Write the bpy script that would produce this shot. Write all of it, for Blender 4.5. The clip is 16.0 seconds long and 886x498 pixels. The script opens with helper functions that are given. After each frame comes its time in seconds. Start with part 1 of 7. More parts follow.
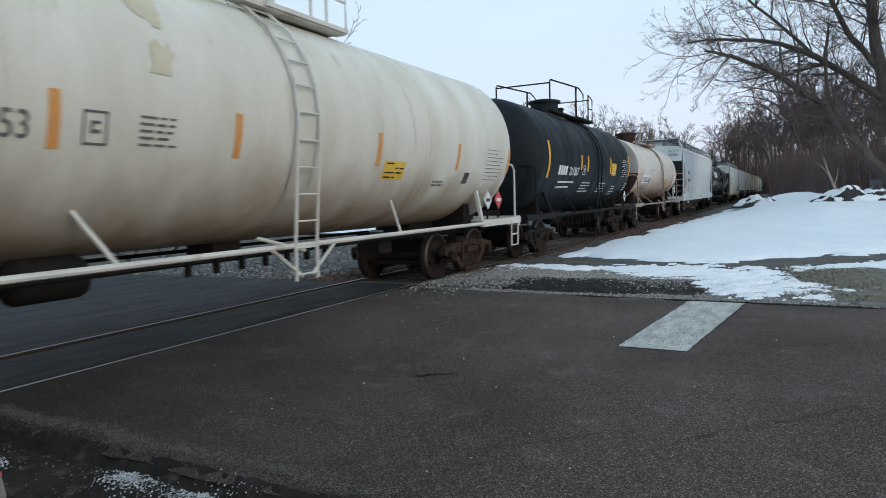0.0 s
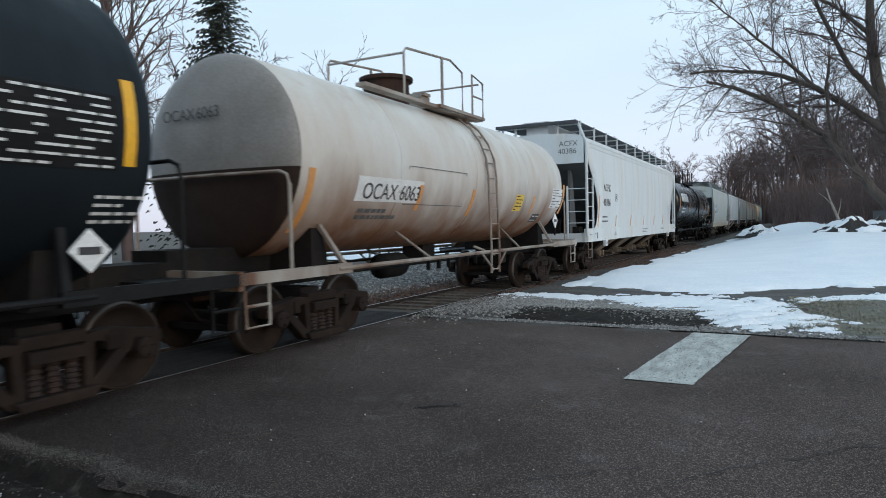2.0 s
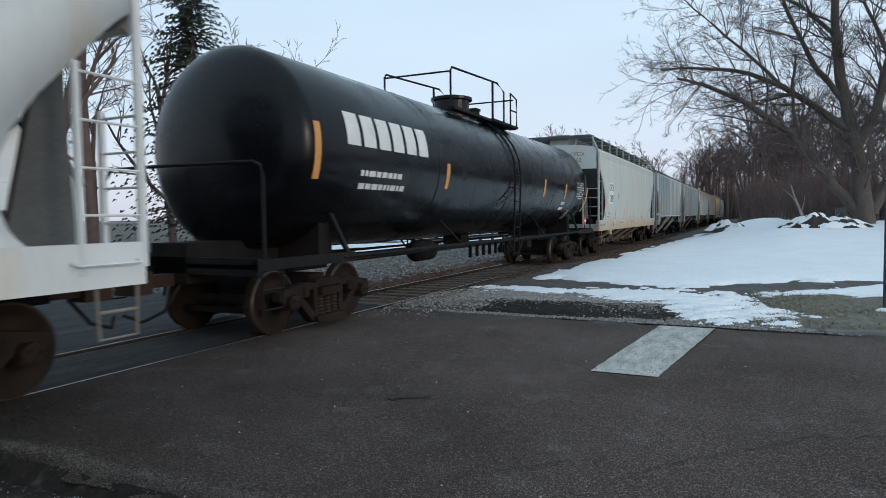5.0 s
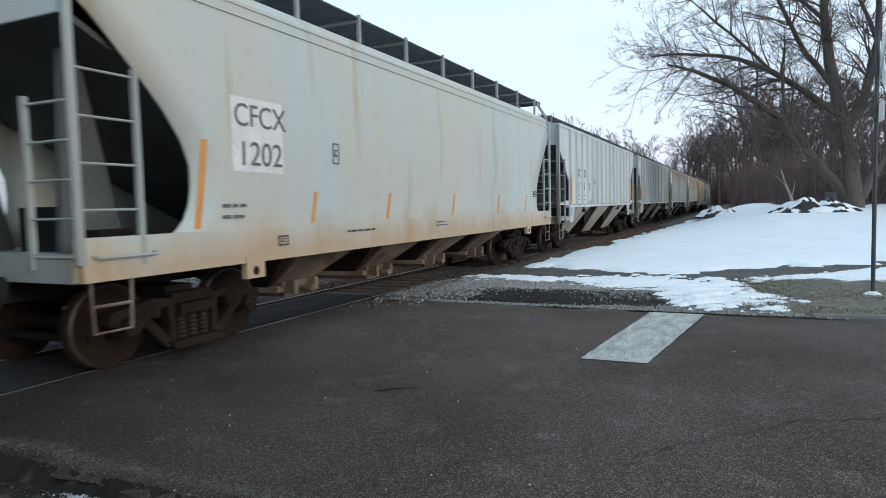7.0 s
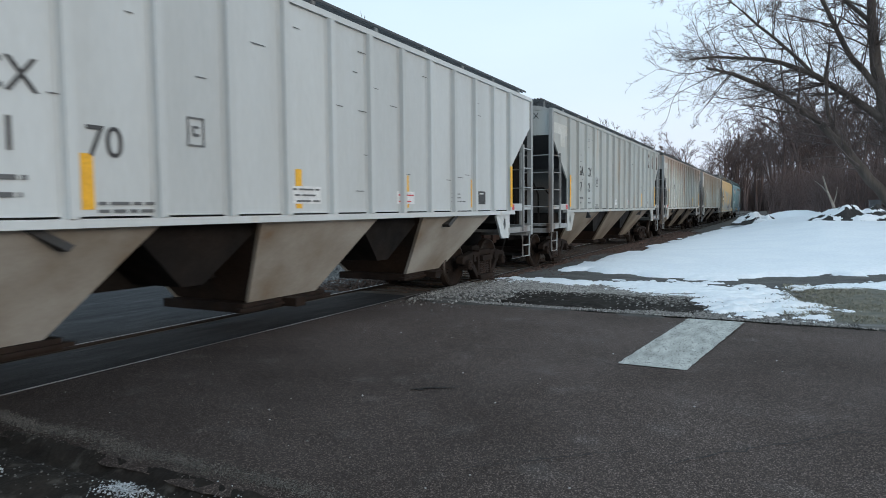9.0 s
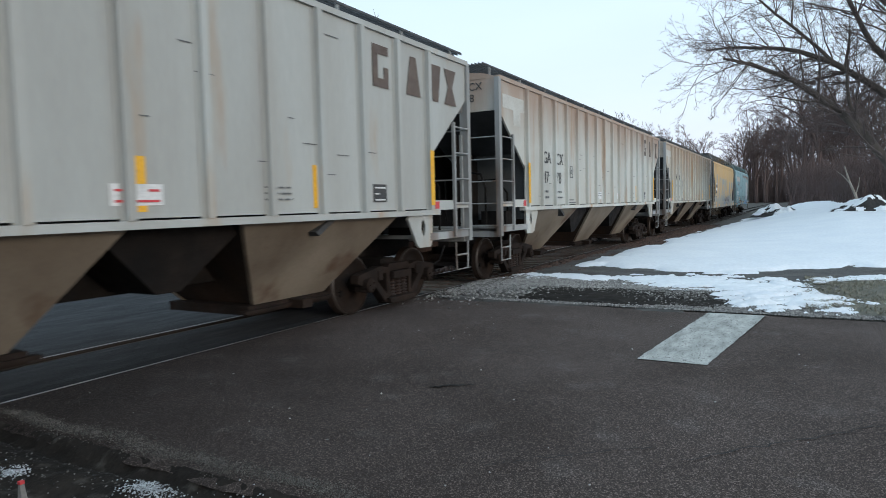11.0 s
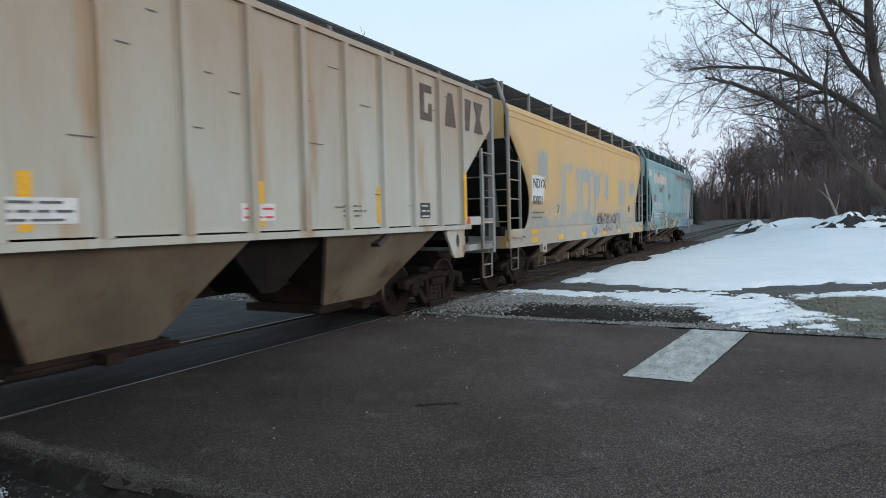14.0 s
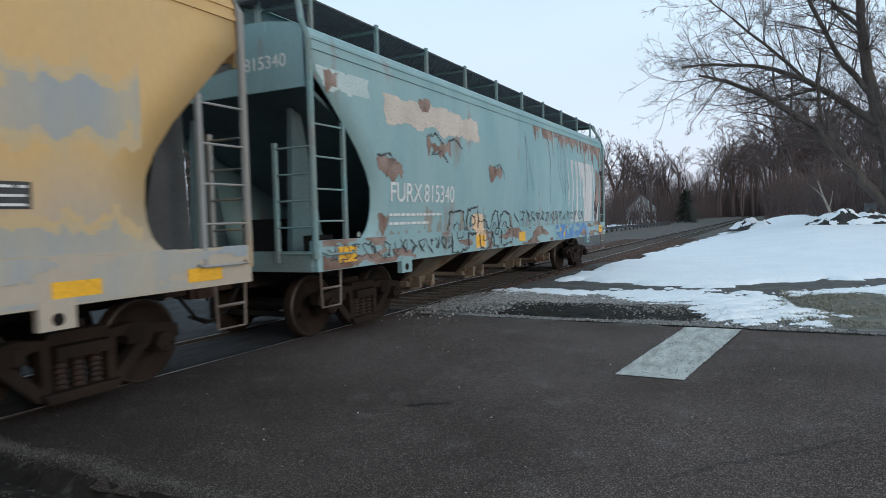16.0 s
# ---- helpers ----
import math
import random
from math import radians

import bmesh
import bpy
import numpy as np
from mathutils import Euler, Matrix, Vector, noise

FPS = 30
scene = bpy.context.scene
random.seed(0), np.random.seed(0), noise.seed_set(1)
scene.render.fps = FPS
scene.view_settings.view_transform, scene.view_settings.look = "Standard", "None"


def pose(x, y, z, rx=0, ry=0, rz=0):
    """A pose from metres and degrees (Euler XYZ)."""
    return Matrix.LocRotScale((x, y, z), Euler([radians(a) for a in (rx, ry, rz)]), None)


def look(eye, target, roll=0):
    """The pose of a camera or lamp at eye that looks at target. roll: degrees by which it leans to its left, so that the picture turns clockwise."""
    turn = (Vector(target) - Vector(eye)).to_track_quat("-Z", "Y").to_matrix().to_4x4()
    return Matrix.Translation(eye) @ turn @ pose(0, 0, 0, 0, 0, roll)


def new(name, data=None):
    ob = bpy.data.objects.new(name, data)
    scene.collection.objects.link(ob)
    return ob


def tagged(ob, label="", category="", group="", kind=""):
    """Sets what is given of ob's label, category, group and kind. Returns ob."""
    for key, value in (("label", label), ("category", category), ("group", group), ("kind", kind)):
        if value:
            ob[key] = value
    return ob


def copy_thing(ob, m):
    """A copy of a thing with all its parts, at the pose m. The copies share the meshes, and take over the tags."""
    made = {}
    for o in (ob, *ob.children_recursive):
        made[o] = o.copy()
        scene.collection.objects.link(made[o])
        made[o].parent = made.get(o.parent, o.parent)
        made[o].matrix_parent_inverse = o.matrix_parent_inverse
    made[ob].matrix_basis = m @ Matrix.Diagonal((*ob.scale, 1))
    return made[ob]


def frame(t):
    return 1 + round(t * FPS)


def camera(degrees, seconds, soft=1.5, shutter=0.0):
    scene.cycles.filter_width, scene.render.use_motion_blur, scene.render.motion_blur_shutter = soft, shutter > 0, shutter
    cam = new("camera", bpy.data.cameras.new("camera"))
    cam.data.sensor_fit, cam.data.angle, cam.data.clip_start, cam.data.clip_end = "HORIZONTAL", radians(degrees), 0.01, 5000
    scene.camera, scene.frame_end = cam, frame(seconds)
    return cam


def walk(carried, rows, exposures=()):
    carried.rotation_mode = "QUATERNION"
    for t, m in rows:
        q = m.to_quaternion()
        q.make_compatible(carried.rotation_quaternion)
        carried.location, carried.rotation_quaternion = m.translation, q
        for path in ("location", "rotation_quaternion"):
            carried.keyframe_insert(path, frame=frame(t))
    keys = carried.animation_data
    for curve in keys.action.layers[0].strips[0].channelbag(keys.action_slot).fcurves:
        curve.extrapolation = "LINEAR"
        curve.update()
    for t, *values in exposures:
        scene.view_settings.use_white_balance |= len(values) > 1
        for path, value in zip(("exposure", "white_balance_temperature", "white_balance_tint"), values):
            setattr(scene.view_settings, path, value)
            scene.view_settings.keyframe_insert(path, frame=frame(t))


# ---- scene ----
cam = camera(68.57, 16.0, soft=0.8, shutter=0.15)
PATH = [
    (0.0, pose(-0.006, -6.975, 1.616, 85.53, 1.71, -62.43)),
    (0.5, pose(-0.046, -6.933, 1.617, 85.79, 2.19, -63.55)),
    (1.0, pose(-0.046, -6.898, 1.598, 85.65, 1.09, -62.26)),
    (1.5, pose(0.004, -6.956, 1.634, 87.51, 0.47, -62.17)),
    (2.0, pose(0.022, -6.952, 1.643, 87.89, 1.21, -62.17)),
    (2.5, pose(0.027, -6.967, 1.645, 87.67, 0.96, -63.29)),
    (3.0, pose(0.026, -6.959, 1.644, 87.38, 0.43, -63.26)),
    (3.5, pose(0.024, -6.933, 1.636, 87.20, 0.13, -62.60)),
    (4.0, pose(0.009, -6.973, 1.643, 87.45, 0.35, -63.47)),
    (6.5, pose(0.021, -6.978, 1.654, 86.76, 0.64, -65.11)),
    (7.0, pose(0.033, -7.010, 1.655, 86.22, 1.38, -65.21)),
    (7.5, pose(-0.020, -6.992, 1.656, 85.75, 1.42, -67.48)),
    (8.0, pose(-0.021, -6.968, 1.644, 86.69, 0.82, -65.13)),
    (10.5, pose(0.006, -6.935, 1.656, 85.97, 0.92, -61.06)),
    (11.0, pose(-0.012, -6.945, 1.655, 86.15, 1.39, -61.08)),
    (11.5, pose(-0.003, -6.946, 1.655, 86.07, 1.29, -61.13)),
    (12.0, pose(-0.006, -6.940, 1.658, 86.21, 1.16, -60.77)),
    (12.5, pose(-0.013, -6.936, 1.662, 86.38, 1.02, -60.72)),
    (13.0, pose(-0.011, -6.953, 1.663, 86.69, 1.00, -61.49)),
    (13.5, pose(-0.010, -6.959, 1.668, 87.26, 1.33, -62.57)),
    (14.0, pose(-0.018, -6.952, 1.676, 87.49, 1.28, -62.30)),
    (14.5, pose(-0.033, -6.965, 1.671, 87.79, 1.05, -62.76)),
    (15.0, pose(-0.011, -6.982, 1.674, 87.64, 1.35, -64.11)),
    (15.5, pose(-0.000, -6.979, 1.674, 87.42, 1.64, -63.35)),
    (16.0, pose(0.030, -6.974, 1.670, 87.42, 1.61, -62.71)),
]
walk(cam, PATH, exposures=[(0, 0.1), (1.2, 0.25), (2.2, 0.1), (3, 0.04), (3.5, 0.16), (4, 0.0), (6.5, 0.22), (7, 0.33), (7.6, 0.14), (8.2, 0.15), (10.5, 0.28), (12.5, 0.26), (13.5, 0.12), (16, 0.12)])

# ---------------------------------------------------------------- world and light
SUN_EL, SUN_AZ = 13.0, 197.0
world = bpy.data.worlds.new("sky")
scene.world = world
world.use_nodes = True
wt = world.node_tree
wt.nodes.clear()
w_out = wt.nodes.new("ShaderNodeOutputWorld")
w_bg = wt.nodes.new("ShaderNodeBackground")
w_sky = wt.nodes.new("ShaderNodeTexSky")
w_sky.sky_type = "NISHITA"
w_sky.sun_disc = False
w_sky.sun_elevation, w_sky.sun_rotation = radians(SUN_EL), radians(SUN_AZ)
w_sky.dust_density = 2.0
w_geo = wt.nodes.new("ShaderNodeTexCoord")
w_noise = wt.nodes.new("ShaderNodeTexNoise")
w_noise.inputs["Scale"].default_value, w_noise.inputs["Detail"].default_value = 2.2, 5
w_map = wt.nodes.new("ShaderNodeMapping")
w_map.inputs["Scale"].default_value = (1, 1, 4)
w_sep = wt.nodes.new("ShaderNodeSeparateXYZ")
w_ramp = wt.nodes.new("ShaderNodeValToRGB")
w_ramp.color_ramp.elements[0].position, w_ramp.color_ramp.elements[0].color = 0.0, (6.4, 6.6, 7.8, 1)
w_ramp.color_ramp.elements[1].position, w_ramp.color_ramp.elements[1].color = 0.45, (5.8, 7.75, 9.3, 1)
el = w_ramp.color_ramp.elements.new(0.16)
el.color = (6.3, 7.45, 8.9, 1)
w_mix = wt.nodes.new("ShaderNodeMix")
w_mix.data_type = "RGBA"
w_fac = wt.nodes.new("ShaderNodeMapRange")
w_fac.inputs["To Min"].default_value, w_fac.inputs["To Max"].default_value = 0.72, 0.95
wt.links.new(w_geo.outputs["Generated"], w_map.inputs["Vector"])
wt.links.new(w_map.outputs["Vector"], w_noise.inputs["Vector"])
wt.links.new(w_geo.outputs["Generated"], w_sep.inputs[0])
wt.links.new(w_sep.outputs["Z"], w_ramp.inputs[0])
wt.links.new(w_noise.outputs["Fac"], w_fac.inputs["Value"])
wt.links.new(w_fac.outputs[0], w_mix.inputs["Factor"])
wt.links.new(w_sky.outputs[0], w_mix.inputs["A"])
wt.links.new(w_ramp.outputs[0], w_mix.inputs["B"])
wt.links.new(w_mix.outputs["Result"], w_bg.inputs["Color"])
w_bg.inputs["Strength"].default_value = 0.12
wt.links.new(w_bg.outputs[0], w_out.inputs["Surface"])

sun = new("sun", bpy.data.lights.new("sun", "SUN"))
sun.data.energy, sun.data.angle, sun.data.color = 0.8, radians(14), (1.0, 0.89, 0.77)
az = radians(SUN_AZ)
sun_from = Vector((math.sin(az) * math.cos(radians(SUN_EL)), math.cos(az) * math.cos(radians(SUN_EL)), math.sin(radians(SUN_EL))))
sun.matrix_world = look(sun_from * 50, (0, 0, 0))

# ---------------------------------------------------------------- mesh helpers


def part(name, bm, material, parent=None, label="", smooth=False):
    me = bpy.data.meshes.new(name)
    bm.to_mesh(me)
    bm.free()
    if material:
        me.materials.append(material)
    if smooth:
        me.shade_smooth()
    ob = new(name, me)
    if parent:
        ob.parent = parent
    if label:
        ob["label"] = label
    return ob


def thing(name, label, category, x=0, y=0, z=0, rz=0, group=""):
    ob = new(name)
    ob.matrix_basis = pose(x, y, z, 0, 0, rz)
    ob.empty_display_size = 0.2
    return tagged(ob, label, category, group)


def add_verts_faces(bm, verts, faces):
    vs = [bm.verts.new(v) for v in verts]
    for f in faces:
        bm.faces.new([vs[i] for i in f])
    return vs


def box(bm, x0, x1, y0, y1, z0, z1):
    add_verts_faces(bm, [(x, y, z) for x in (x0, x1) for y in (y0, y1) for z in (z0, z1)],
                    [(0, 1, 3, 2), (4, 6, 7, 5), (0, 4, 5, 1), (2, 3, 7, 6), (0, 2, 6, 4), (1, 5, 7, 3)])
    return bm


def boxes(*rows):
    bm = bmesh.new()
    for r in rows:
        box(bm, *r)
    return bm


def hexa(bm, low, high):
    """A solid between two four-cornered rings, low then high."""
    add_verts_faces(bm, list(low) + list(high), [(3, 2, 1, 0), (4, 5, 6, 7), (0, 1, 5, 4), (1, 2, 6, 5), (2, 3, 7, 6), (3, 0, 4, 7)])
    return bm


def tube(bm, pts, r, n=6, r1=None):
    """A bent bar along the points."""
    pts = [Vector(p) for p in pts]
    rings = []
    for i, p in enumerate(pts):
        d = (pts[min(i + 1, len(pts) - 1)] - pts[max(i - 1, 0)]).normalized()
        a = d.orthogonal().normalized()
        if abs(d.z) < 0.9:
            a = Vector((0, 0, 1)).cross(d).normalized()
        b = d.cross(a)
        rad = r if r1 is None else r + (r1 - r) * i / (len(pts) - 1)
        rings.append([bm.verts.new(p + (a * math.cos(k * math.tau / n) + b * math.sin(k * math.tau / n)) * rad) for k in range(n)])
    for r0, r2 in zip(rings, rings[1:]):
        for k in range(n):
            bm.faces.new((r0[k], r0[(k + 1) % n], r2[(k + 1) % n], r2[k]))
    bm.faces.new(rings[0][::-1])
    bm.faces.new(rings[-1])
    return bm


def tubes(r, *paths, n=6):
    bm = bmesh.new()
    for p in paths:
        tube(bm, p, r, n)
    return bm


def extrude_outline(bm, outline, d0, d1, place):
    """A plate: outline of (u, v), place(u, v, d) gives the point."""
    a = [bm.verts.new(place(u, v, d0)) for u, v in outline]
    b = [bm.verts.new(place(u, v, d1)) for u, v in outline]
    bm.faces.new(a)
    bm.faces.new(b[::-1])
    n = len(a)
    for i in range(n):
        bm.faces.new((a[i], b[i], b[(i + 1) % n], a[(i + 1) % n]))
    return bm


def revolve_y(bm, profile, n=28, cx=0, cz=0):
    """A body turned about the y axis: profile of (radius, y)."""
    rings = [[bm.verts.new((cx + r * math.cos(k * math.tau / n), y, cz + r * math.sin(k * math.tau / n))) for k in range(n)] for r, y in profile]
    for a, b in zip(rings, rings[1:]):
        for k in range(n):
            bm.faces.new((a[k], a[(k + 1) % n], b[(k + 1) % n], b[k]))
    bm.faces.new(rings[0])
    bm.faces.new(rings[-1][::-1])
    return bm


def revolve_z(bm, profile, x=0, y=0, n=20):
    rings = [[bm.verts.new((x + r * math.cos(k * math.tau / n), y + r * math.sin(k * math.tau / n), z)) for k in range(n)] for r, z in profile]
    for a, b in zip(rings, rings[1:]):
        for k in range(n):
            bm.faces.new((a[k], a[(k + 1) % n], b[(k + 1) % n], b[k]))
    bm.faces.new(rings[0][::-1])
    bm.faces.new(rings[-1])
    return bm


# ---------------------------------------------------------------- materials


def mat(name, base, rough=0.7, metal=0.0, second=None, scale=3.0, amount=0.5, fine=40.0, bump=0.2, bump_scale=60.0, stretch=(1, 1, 1), spec=0.5,
        third=None, third_scale=1.0, third_cut=0.6, third_soft=0.08, random=0.0, island=0.0, grain=0.18, band=None):
    """Two-scale coloured surface: base to second by broad noise, third in patches with a shape, and fine grain."""
    m = bpy.data.materials.new(name)
    m.use_nodes = True
    nt = m.node_tree
    b = nt.nodes["Principled BSDF"]
    b.inputs["Roughness"].default_value, b.inputs["Metallic"].default_value = rough, metal
    b.inputs["Specular IOR Level"].default_value = spec
    tc = nt.nodes.new("ShaderNodeTexCoord")
    mp = nt.nodes.new("ShaderNodeMapping")
    mp.inputs["Scale"].default_value = stretch
    nt.links.new(tc.outputs["Object"], mp.inputs["Vector"])

    def noise_node(s, detail=6):
        n = nt.nodes.new("ShaderNodeTexNoise")
        n.inputs["Scale"].default_value, n.inputs["Detail"].default_value = s, detail
        nt.links.new(mp.outputs[0], n.inputs["Vector"])
        return n.outputs["Fac"]

    def ramp(v, lo, hi, a=0.0, c=1.0):
        r = nt.nodes.new("ShaderNodeMapRange")
        for k, val in (("From Min", lo), ("From Max", hi), ("To Min", a), ("To Max", c)):
            r.inputs[k].default_value = val
        nt.links.new(v, r.inputs["Value"])
        return r.outputs[0]

    def mix(f, a, c, mode="MIX"):
        x = nt.nodes.new("ShaderNodeMix")
        x.data_type, x.blend_type = "RGBA", mode
        for k, val in (("Factor", f), ("A", a), ("B", c)):
            if hasattr(val, "links"):
                nt.links.new(val, x.inputs[k])
            else:
                x.inputs[k].default_value = val if k == "Factor" else (*val[:3], 1)
        return x.outputs["Result"]

    col = mix(ramp(noise_node(scale), 0.35, 0.68, 0, amount), base, second or [c * 0.7 for c in base])
    if third:
        col = mix(ramp(noise_node(third_scale, 8), third_cut, third_cut + third_soft), col, third)
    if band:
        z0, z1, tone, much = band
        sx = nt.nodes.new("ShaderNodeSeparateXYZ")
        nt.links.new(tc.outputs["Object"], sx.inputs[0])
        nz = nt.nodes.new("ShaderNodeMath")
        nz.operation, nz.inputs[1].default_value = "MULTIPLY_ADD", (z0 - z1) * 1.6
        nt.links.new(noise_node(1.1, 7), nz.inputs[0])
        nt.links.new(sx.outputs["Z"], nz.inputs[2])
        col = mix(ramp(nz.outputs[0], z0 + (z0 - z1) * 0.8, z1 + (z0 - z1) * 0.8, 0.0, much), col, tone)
    g = noise_node(fine, 3)
    v = ramp(g, 0.25, 0.75, 1 - grain, 1 + grain)
    comb = nt.nodes.new("ShaderNodeCombineColor")
    for i in range(3):
        nt.links.new(v, comb.inputs[i])
    col = mix(1.0, col, comb.outputs[0], "MULTIPLY")
    if random:
        oi = nt.nodes.new("ShaderNodeObjectInfo")
        rv = ramp(oi.outputs["Random"], 0, 1, 1 - random, 1 + random)
        c2 = nt.nodes.new("ShaderNodeCombineColor")
        for i in range(3):
            nt.links.new(rv, c2.inputs[i])
        col = mix(1.0, col, c2.outputs[0], "MULTIPLY")
    if island:
        gi = nt.nodes.new("ShaderNodeNewGeometry")
        iv = ramp(gi.outputs["Random Per Island"], 0, 1, 1 - island, 1 + island)
        c3 = nt.nodes.new("ShaderNodeCombineColor")
        for i in range(3):
            nt.links.new(iv, c3.inputs[i])
        col = mix(1.0, col, c3.outputs[0], "MULTIPLY")
    nt.links.new(col, b.inputs["Base Color"])
    nt.links.new(ramp(noise_node(scale * 2.3), 0.3, 0.7, max(rough - 0.12, 0.05), min(rough + 0.12, 1)), b.inputs["Roughness"])
    if bump:
        bn = nt.nodes.new("ShaderNodeBump")
        bn.inputs["Strength"].default_value, bn.inputs["Distance"].default_value = bump, 0.01
        nt.links.new(noise_node(bump_scale, 4), bn.inputs["Height"])
        nt.links.new(bn.outputs[0], b.inputs["Normal"])
    return m


def paint(name, base, stain, rust=(0.16, 0.07, 0.03), amount=0.5, cut=0.66, rough=0.5, bump=0.03, spec=0.35, band=None, random_tone=0.0):
    """Weathered rail-car paint, streaked downwards, with rust in patches."""
    return mat(name, base, rough, 0, stain, 0.8, min(1.0, amount * 1.25), 30, bump, 25, (1.5, 1.5, 0.22), spec, rust, 1.5, cut - 0.03, 0.16, grain=0.05, band=band, random=random_tone)


ASPHALT = mat("asphalt", (0.086, 0.0675, 0.0605), 0.92, 0, (0.058, 0.0445, 0.039), 0.5, 0.9, 130, 1.0, 120, spec=0.1, third=(0.106, 0.089, 0.082), third_scale=2.2, third_cut=0.58, third_soft=0.2, grain=0.5)


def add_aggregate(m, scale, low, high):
    """Single stones of different tone in the binder, and the train's shade painted broadly by the rails."""
    nt = m.node_tree
    b = nt.nodes["Principled BSDF"]
    old = b.inputs["Base Color"].links[0].from_socket
    tc = nt.nodes.new("ShaderNodeTexCoord")
    vo = nt.nodes.new("ShaderNodeTexVoronoi")
    vo.inputs["Scale"].default_value = scale
    nt.links.new(tc.outputs["Object"], vo.inputs["Vector"])
    sep = nt.nodes.new("ShaderNodeSeparateColor")
    nt.links.new(vo.outputs["Color"], sep.inputs[0])
    pw = nt.nodes.new("ShaderNodeMath")
    pw.operation, pw.inputs[1].default_value = "POWER", 4.0
    nt.links.new(sep.outputs[0], pw.inputs[0])
    r = nt.nodes.new("ShaderNodeMapRange")
    r.inputs["To Min"].default_value, r.inputs["To Max"].default_value = low, high
    nt.links.new(pw.outputs[0], r.inputs["Value"])
    # shade painted into the asphalt colour, its middle beside the near rail
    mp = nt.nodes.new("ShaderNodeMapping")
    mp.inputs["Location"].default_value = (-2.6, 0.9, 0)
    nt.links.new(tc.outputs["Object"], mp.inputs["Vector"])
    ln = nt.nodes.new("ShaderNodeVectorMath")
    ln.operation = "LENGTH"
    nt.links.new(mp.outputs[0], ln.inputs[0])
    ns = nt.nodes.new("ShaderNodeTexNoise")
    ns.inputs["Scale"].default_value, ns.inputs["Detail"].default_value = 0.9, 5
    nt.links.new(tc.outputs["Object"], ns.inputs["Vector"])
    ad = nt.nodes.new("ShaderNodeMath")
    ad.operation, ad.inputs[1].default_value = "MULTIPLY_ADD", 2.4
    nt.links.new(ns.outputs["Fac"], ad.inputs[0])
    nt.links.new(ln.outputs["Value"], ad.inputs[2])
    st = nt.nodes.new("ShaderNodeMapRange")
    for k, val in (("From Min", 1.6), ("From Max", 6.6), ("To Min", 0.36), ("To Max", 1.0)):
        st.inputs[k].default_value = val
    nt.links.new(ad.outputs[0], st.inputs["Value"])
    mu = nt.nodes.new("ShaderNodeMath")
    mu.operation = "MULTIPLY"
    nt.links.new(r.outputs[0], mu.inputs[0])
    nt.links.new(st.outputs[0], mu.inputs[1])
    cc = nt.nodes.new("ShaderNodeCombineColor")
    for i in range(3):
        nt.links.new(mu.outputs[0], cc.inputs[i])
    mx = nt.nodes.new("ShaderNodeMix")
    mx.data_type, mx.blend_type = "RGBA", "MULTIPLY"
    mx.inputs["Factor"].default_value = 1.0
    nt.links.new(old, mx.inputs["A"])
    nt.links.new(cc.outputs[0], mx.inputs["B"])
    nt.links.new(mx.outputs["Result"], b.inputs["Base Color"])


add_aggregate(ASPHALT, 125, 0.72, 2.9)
ASPHALT_OLD = mat("old_asphalt", (0.016, 0.017, 0.019), 0.85, 0, (0.028, 0.029, 0.031), 1.3, 0.9, 60, 1.0, 70, (0.35, 1.6, 1), 0.3, third=(0.055, 0.053, 0.05), third_scale=5, third_cut=0.62, third_soft=0.12, grain=0.4)
DIRT = mat("wet_dirt", (0.026, 0.022, 0.019), 0.85, 0, (0.014, 0.012, 0.011), 2.2, 0.9, 35, 1.0, 30, third=(0.06, 0.054, 0.047), third_scale=7, third_cut=0.58, third_soft=0.14, spec=0.06)
EARTH = mat("earth_and_dead_grass", (0.062, 0.052, 0.044), 0.95, 0, (0.095, 0.082, 0.07), 0.5, 0.8, 22, 1.0, 30)
GRASS = mat("winter_grass", (0.15, 0.14, 0.11), 0.95, 0, (0.06, 0.057, 0.045), 6.5, 0.8, 30, 1.0, 40)
GRAVEL = mat("gravel", (0.07, 0.065, 0.06), 0.95, 0, (0.035, 0.033, 0.03), 3, 0.9, 25, 1.0, 25)
GRIT = mat("dark_grit", (0.075, 0.07, 0.065), 0.9, 0, (0.04, 0.037, 0.034), 9, 0.8, 30, 0.4, 40, island=0.8)
PALE_GRIT = mat("pale_grit", (0.105, 0.093, 0.082), 0.95, 0, (0.045, 0.042, 0.039), 9, 0.8, 30, 0.4, 40, island=0.8)
MID_STONE = mat("dull_gravel", (0.22, 0.21, 0.2), 0.9, 0, (0.09, 0.085, 0.08), 9, 0.8, 30, 0.4, 40, island=0.75)
STONE = mat("ballast_stone", (0.27, 0.26, 0.25), 0.9, 0, (0.17, 0.16, 0.15), 9, 0.8, 30, 0.4, 40, island=0.65)
RUSTY_BALLAST = mat("rust_stained_ballast", (0.1, 0.06, 0.045), 0.95, 0, (0.06, 0.045, 0.04), 2, 0.8, 25, 1.0, 30, island=0.5)
SNOW = mat("snow", (0.76, 0.78, 0.805), 0.75, 0, (0.69, 0.715, 0.76), 0.8, 0.7, 12, 0.14, 7, spec=0.3, grain=0.06)
DIRTY_SNOW = mat("dirty_snow", (0.42, 0.44, 0.46), 0.85, 0, (0.25, 0.26, 0.27), 9, 0.8, 30, 0.3, island=0.5)
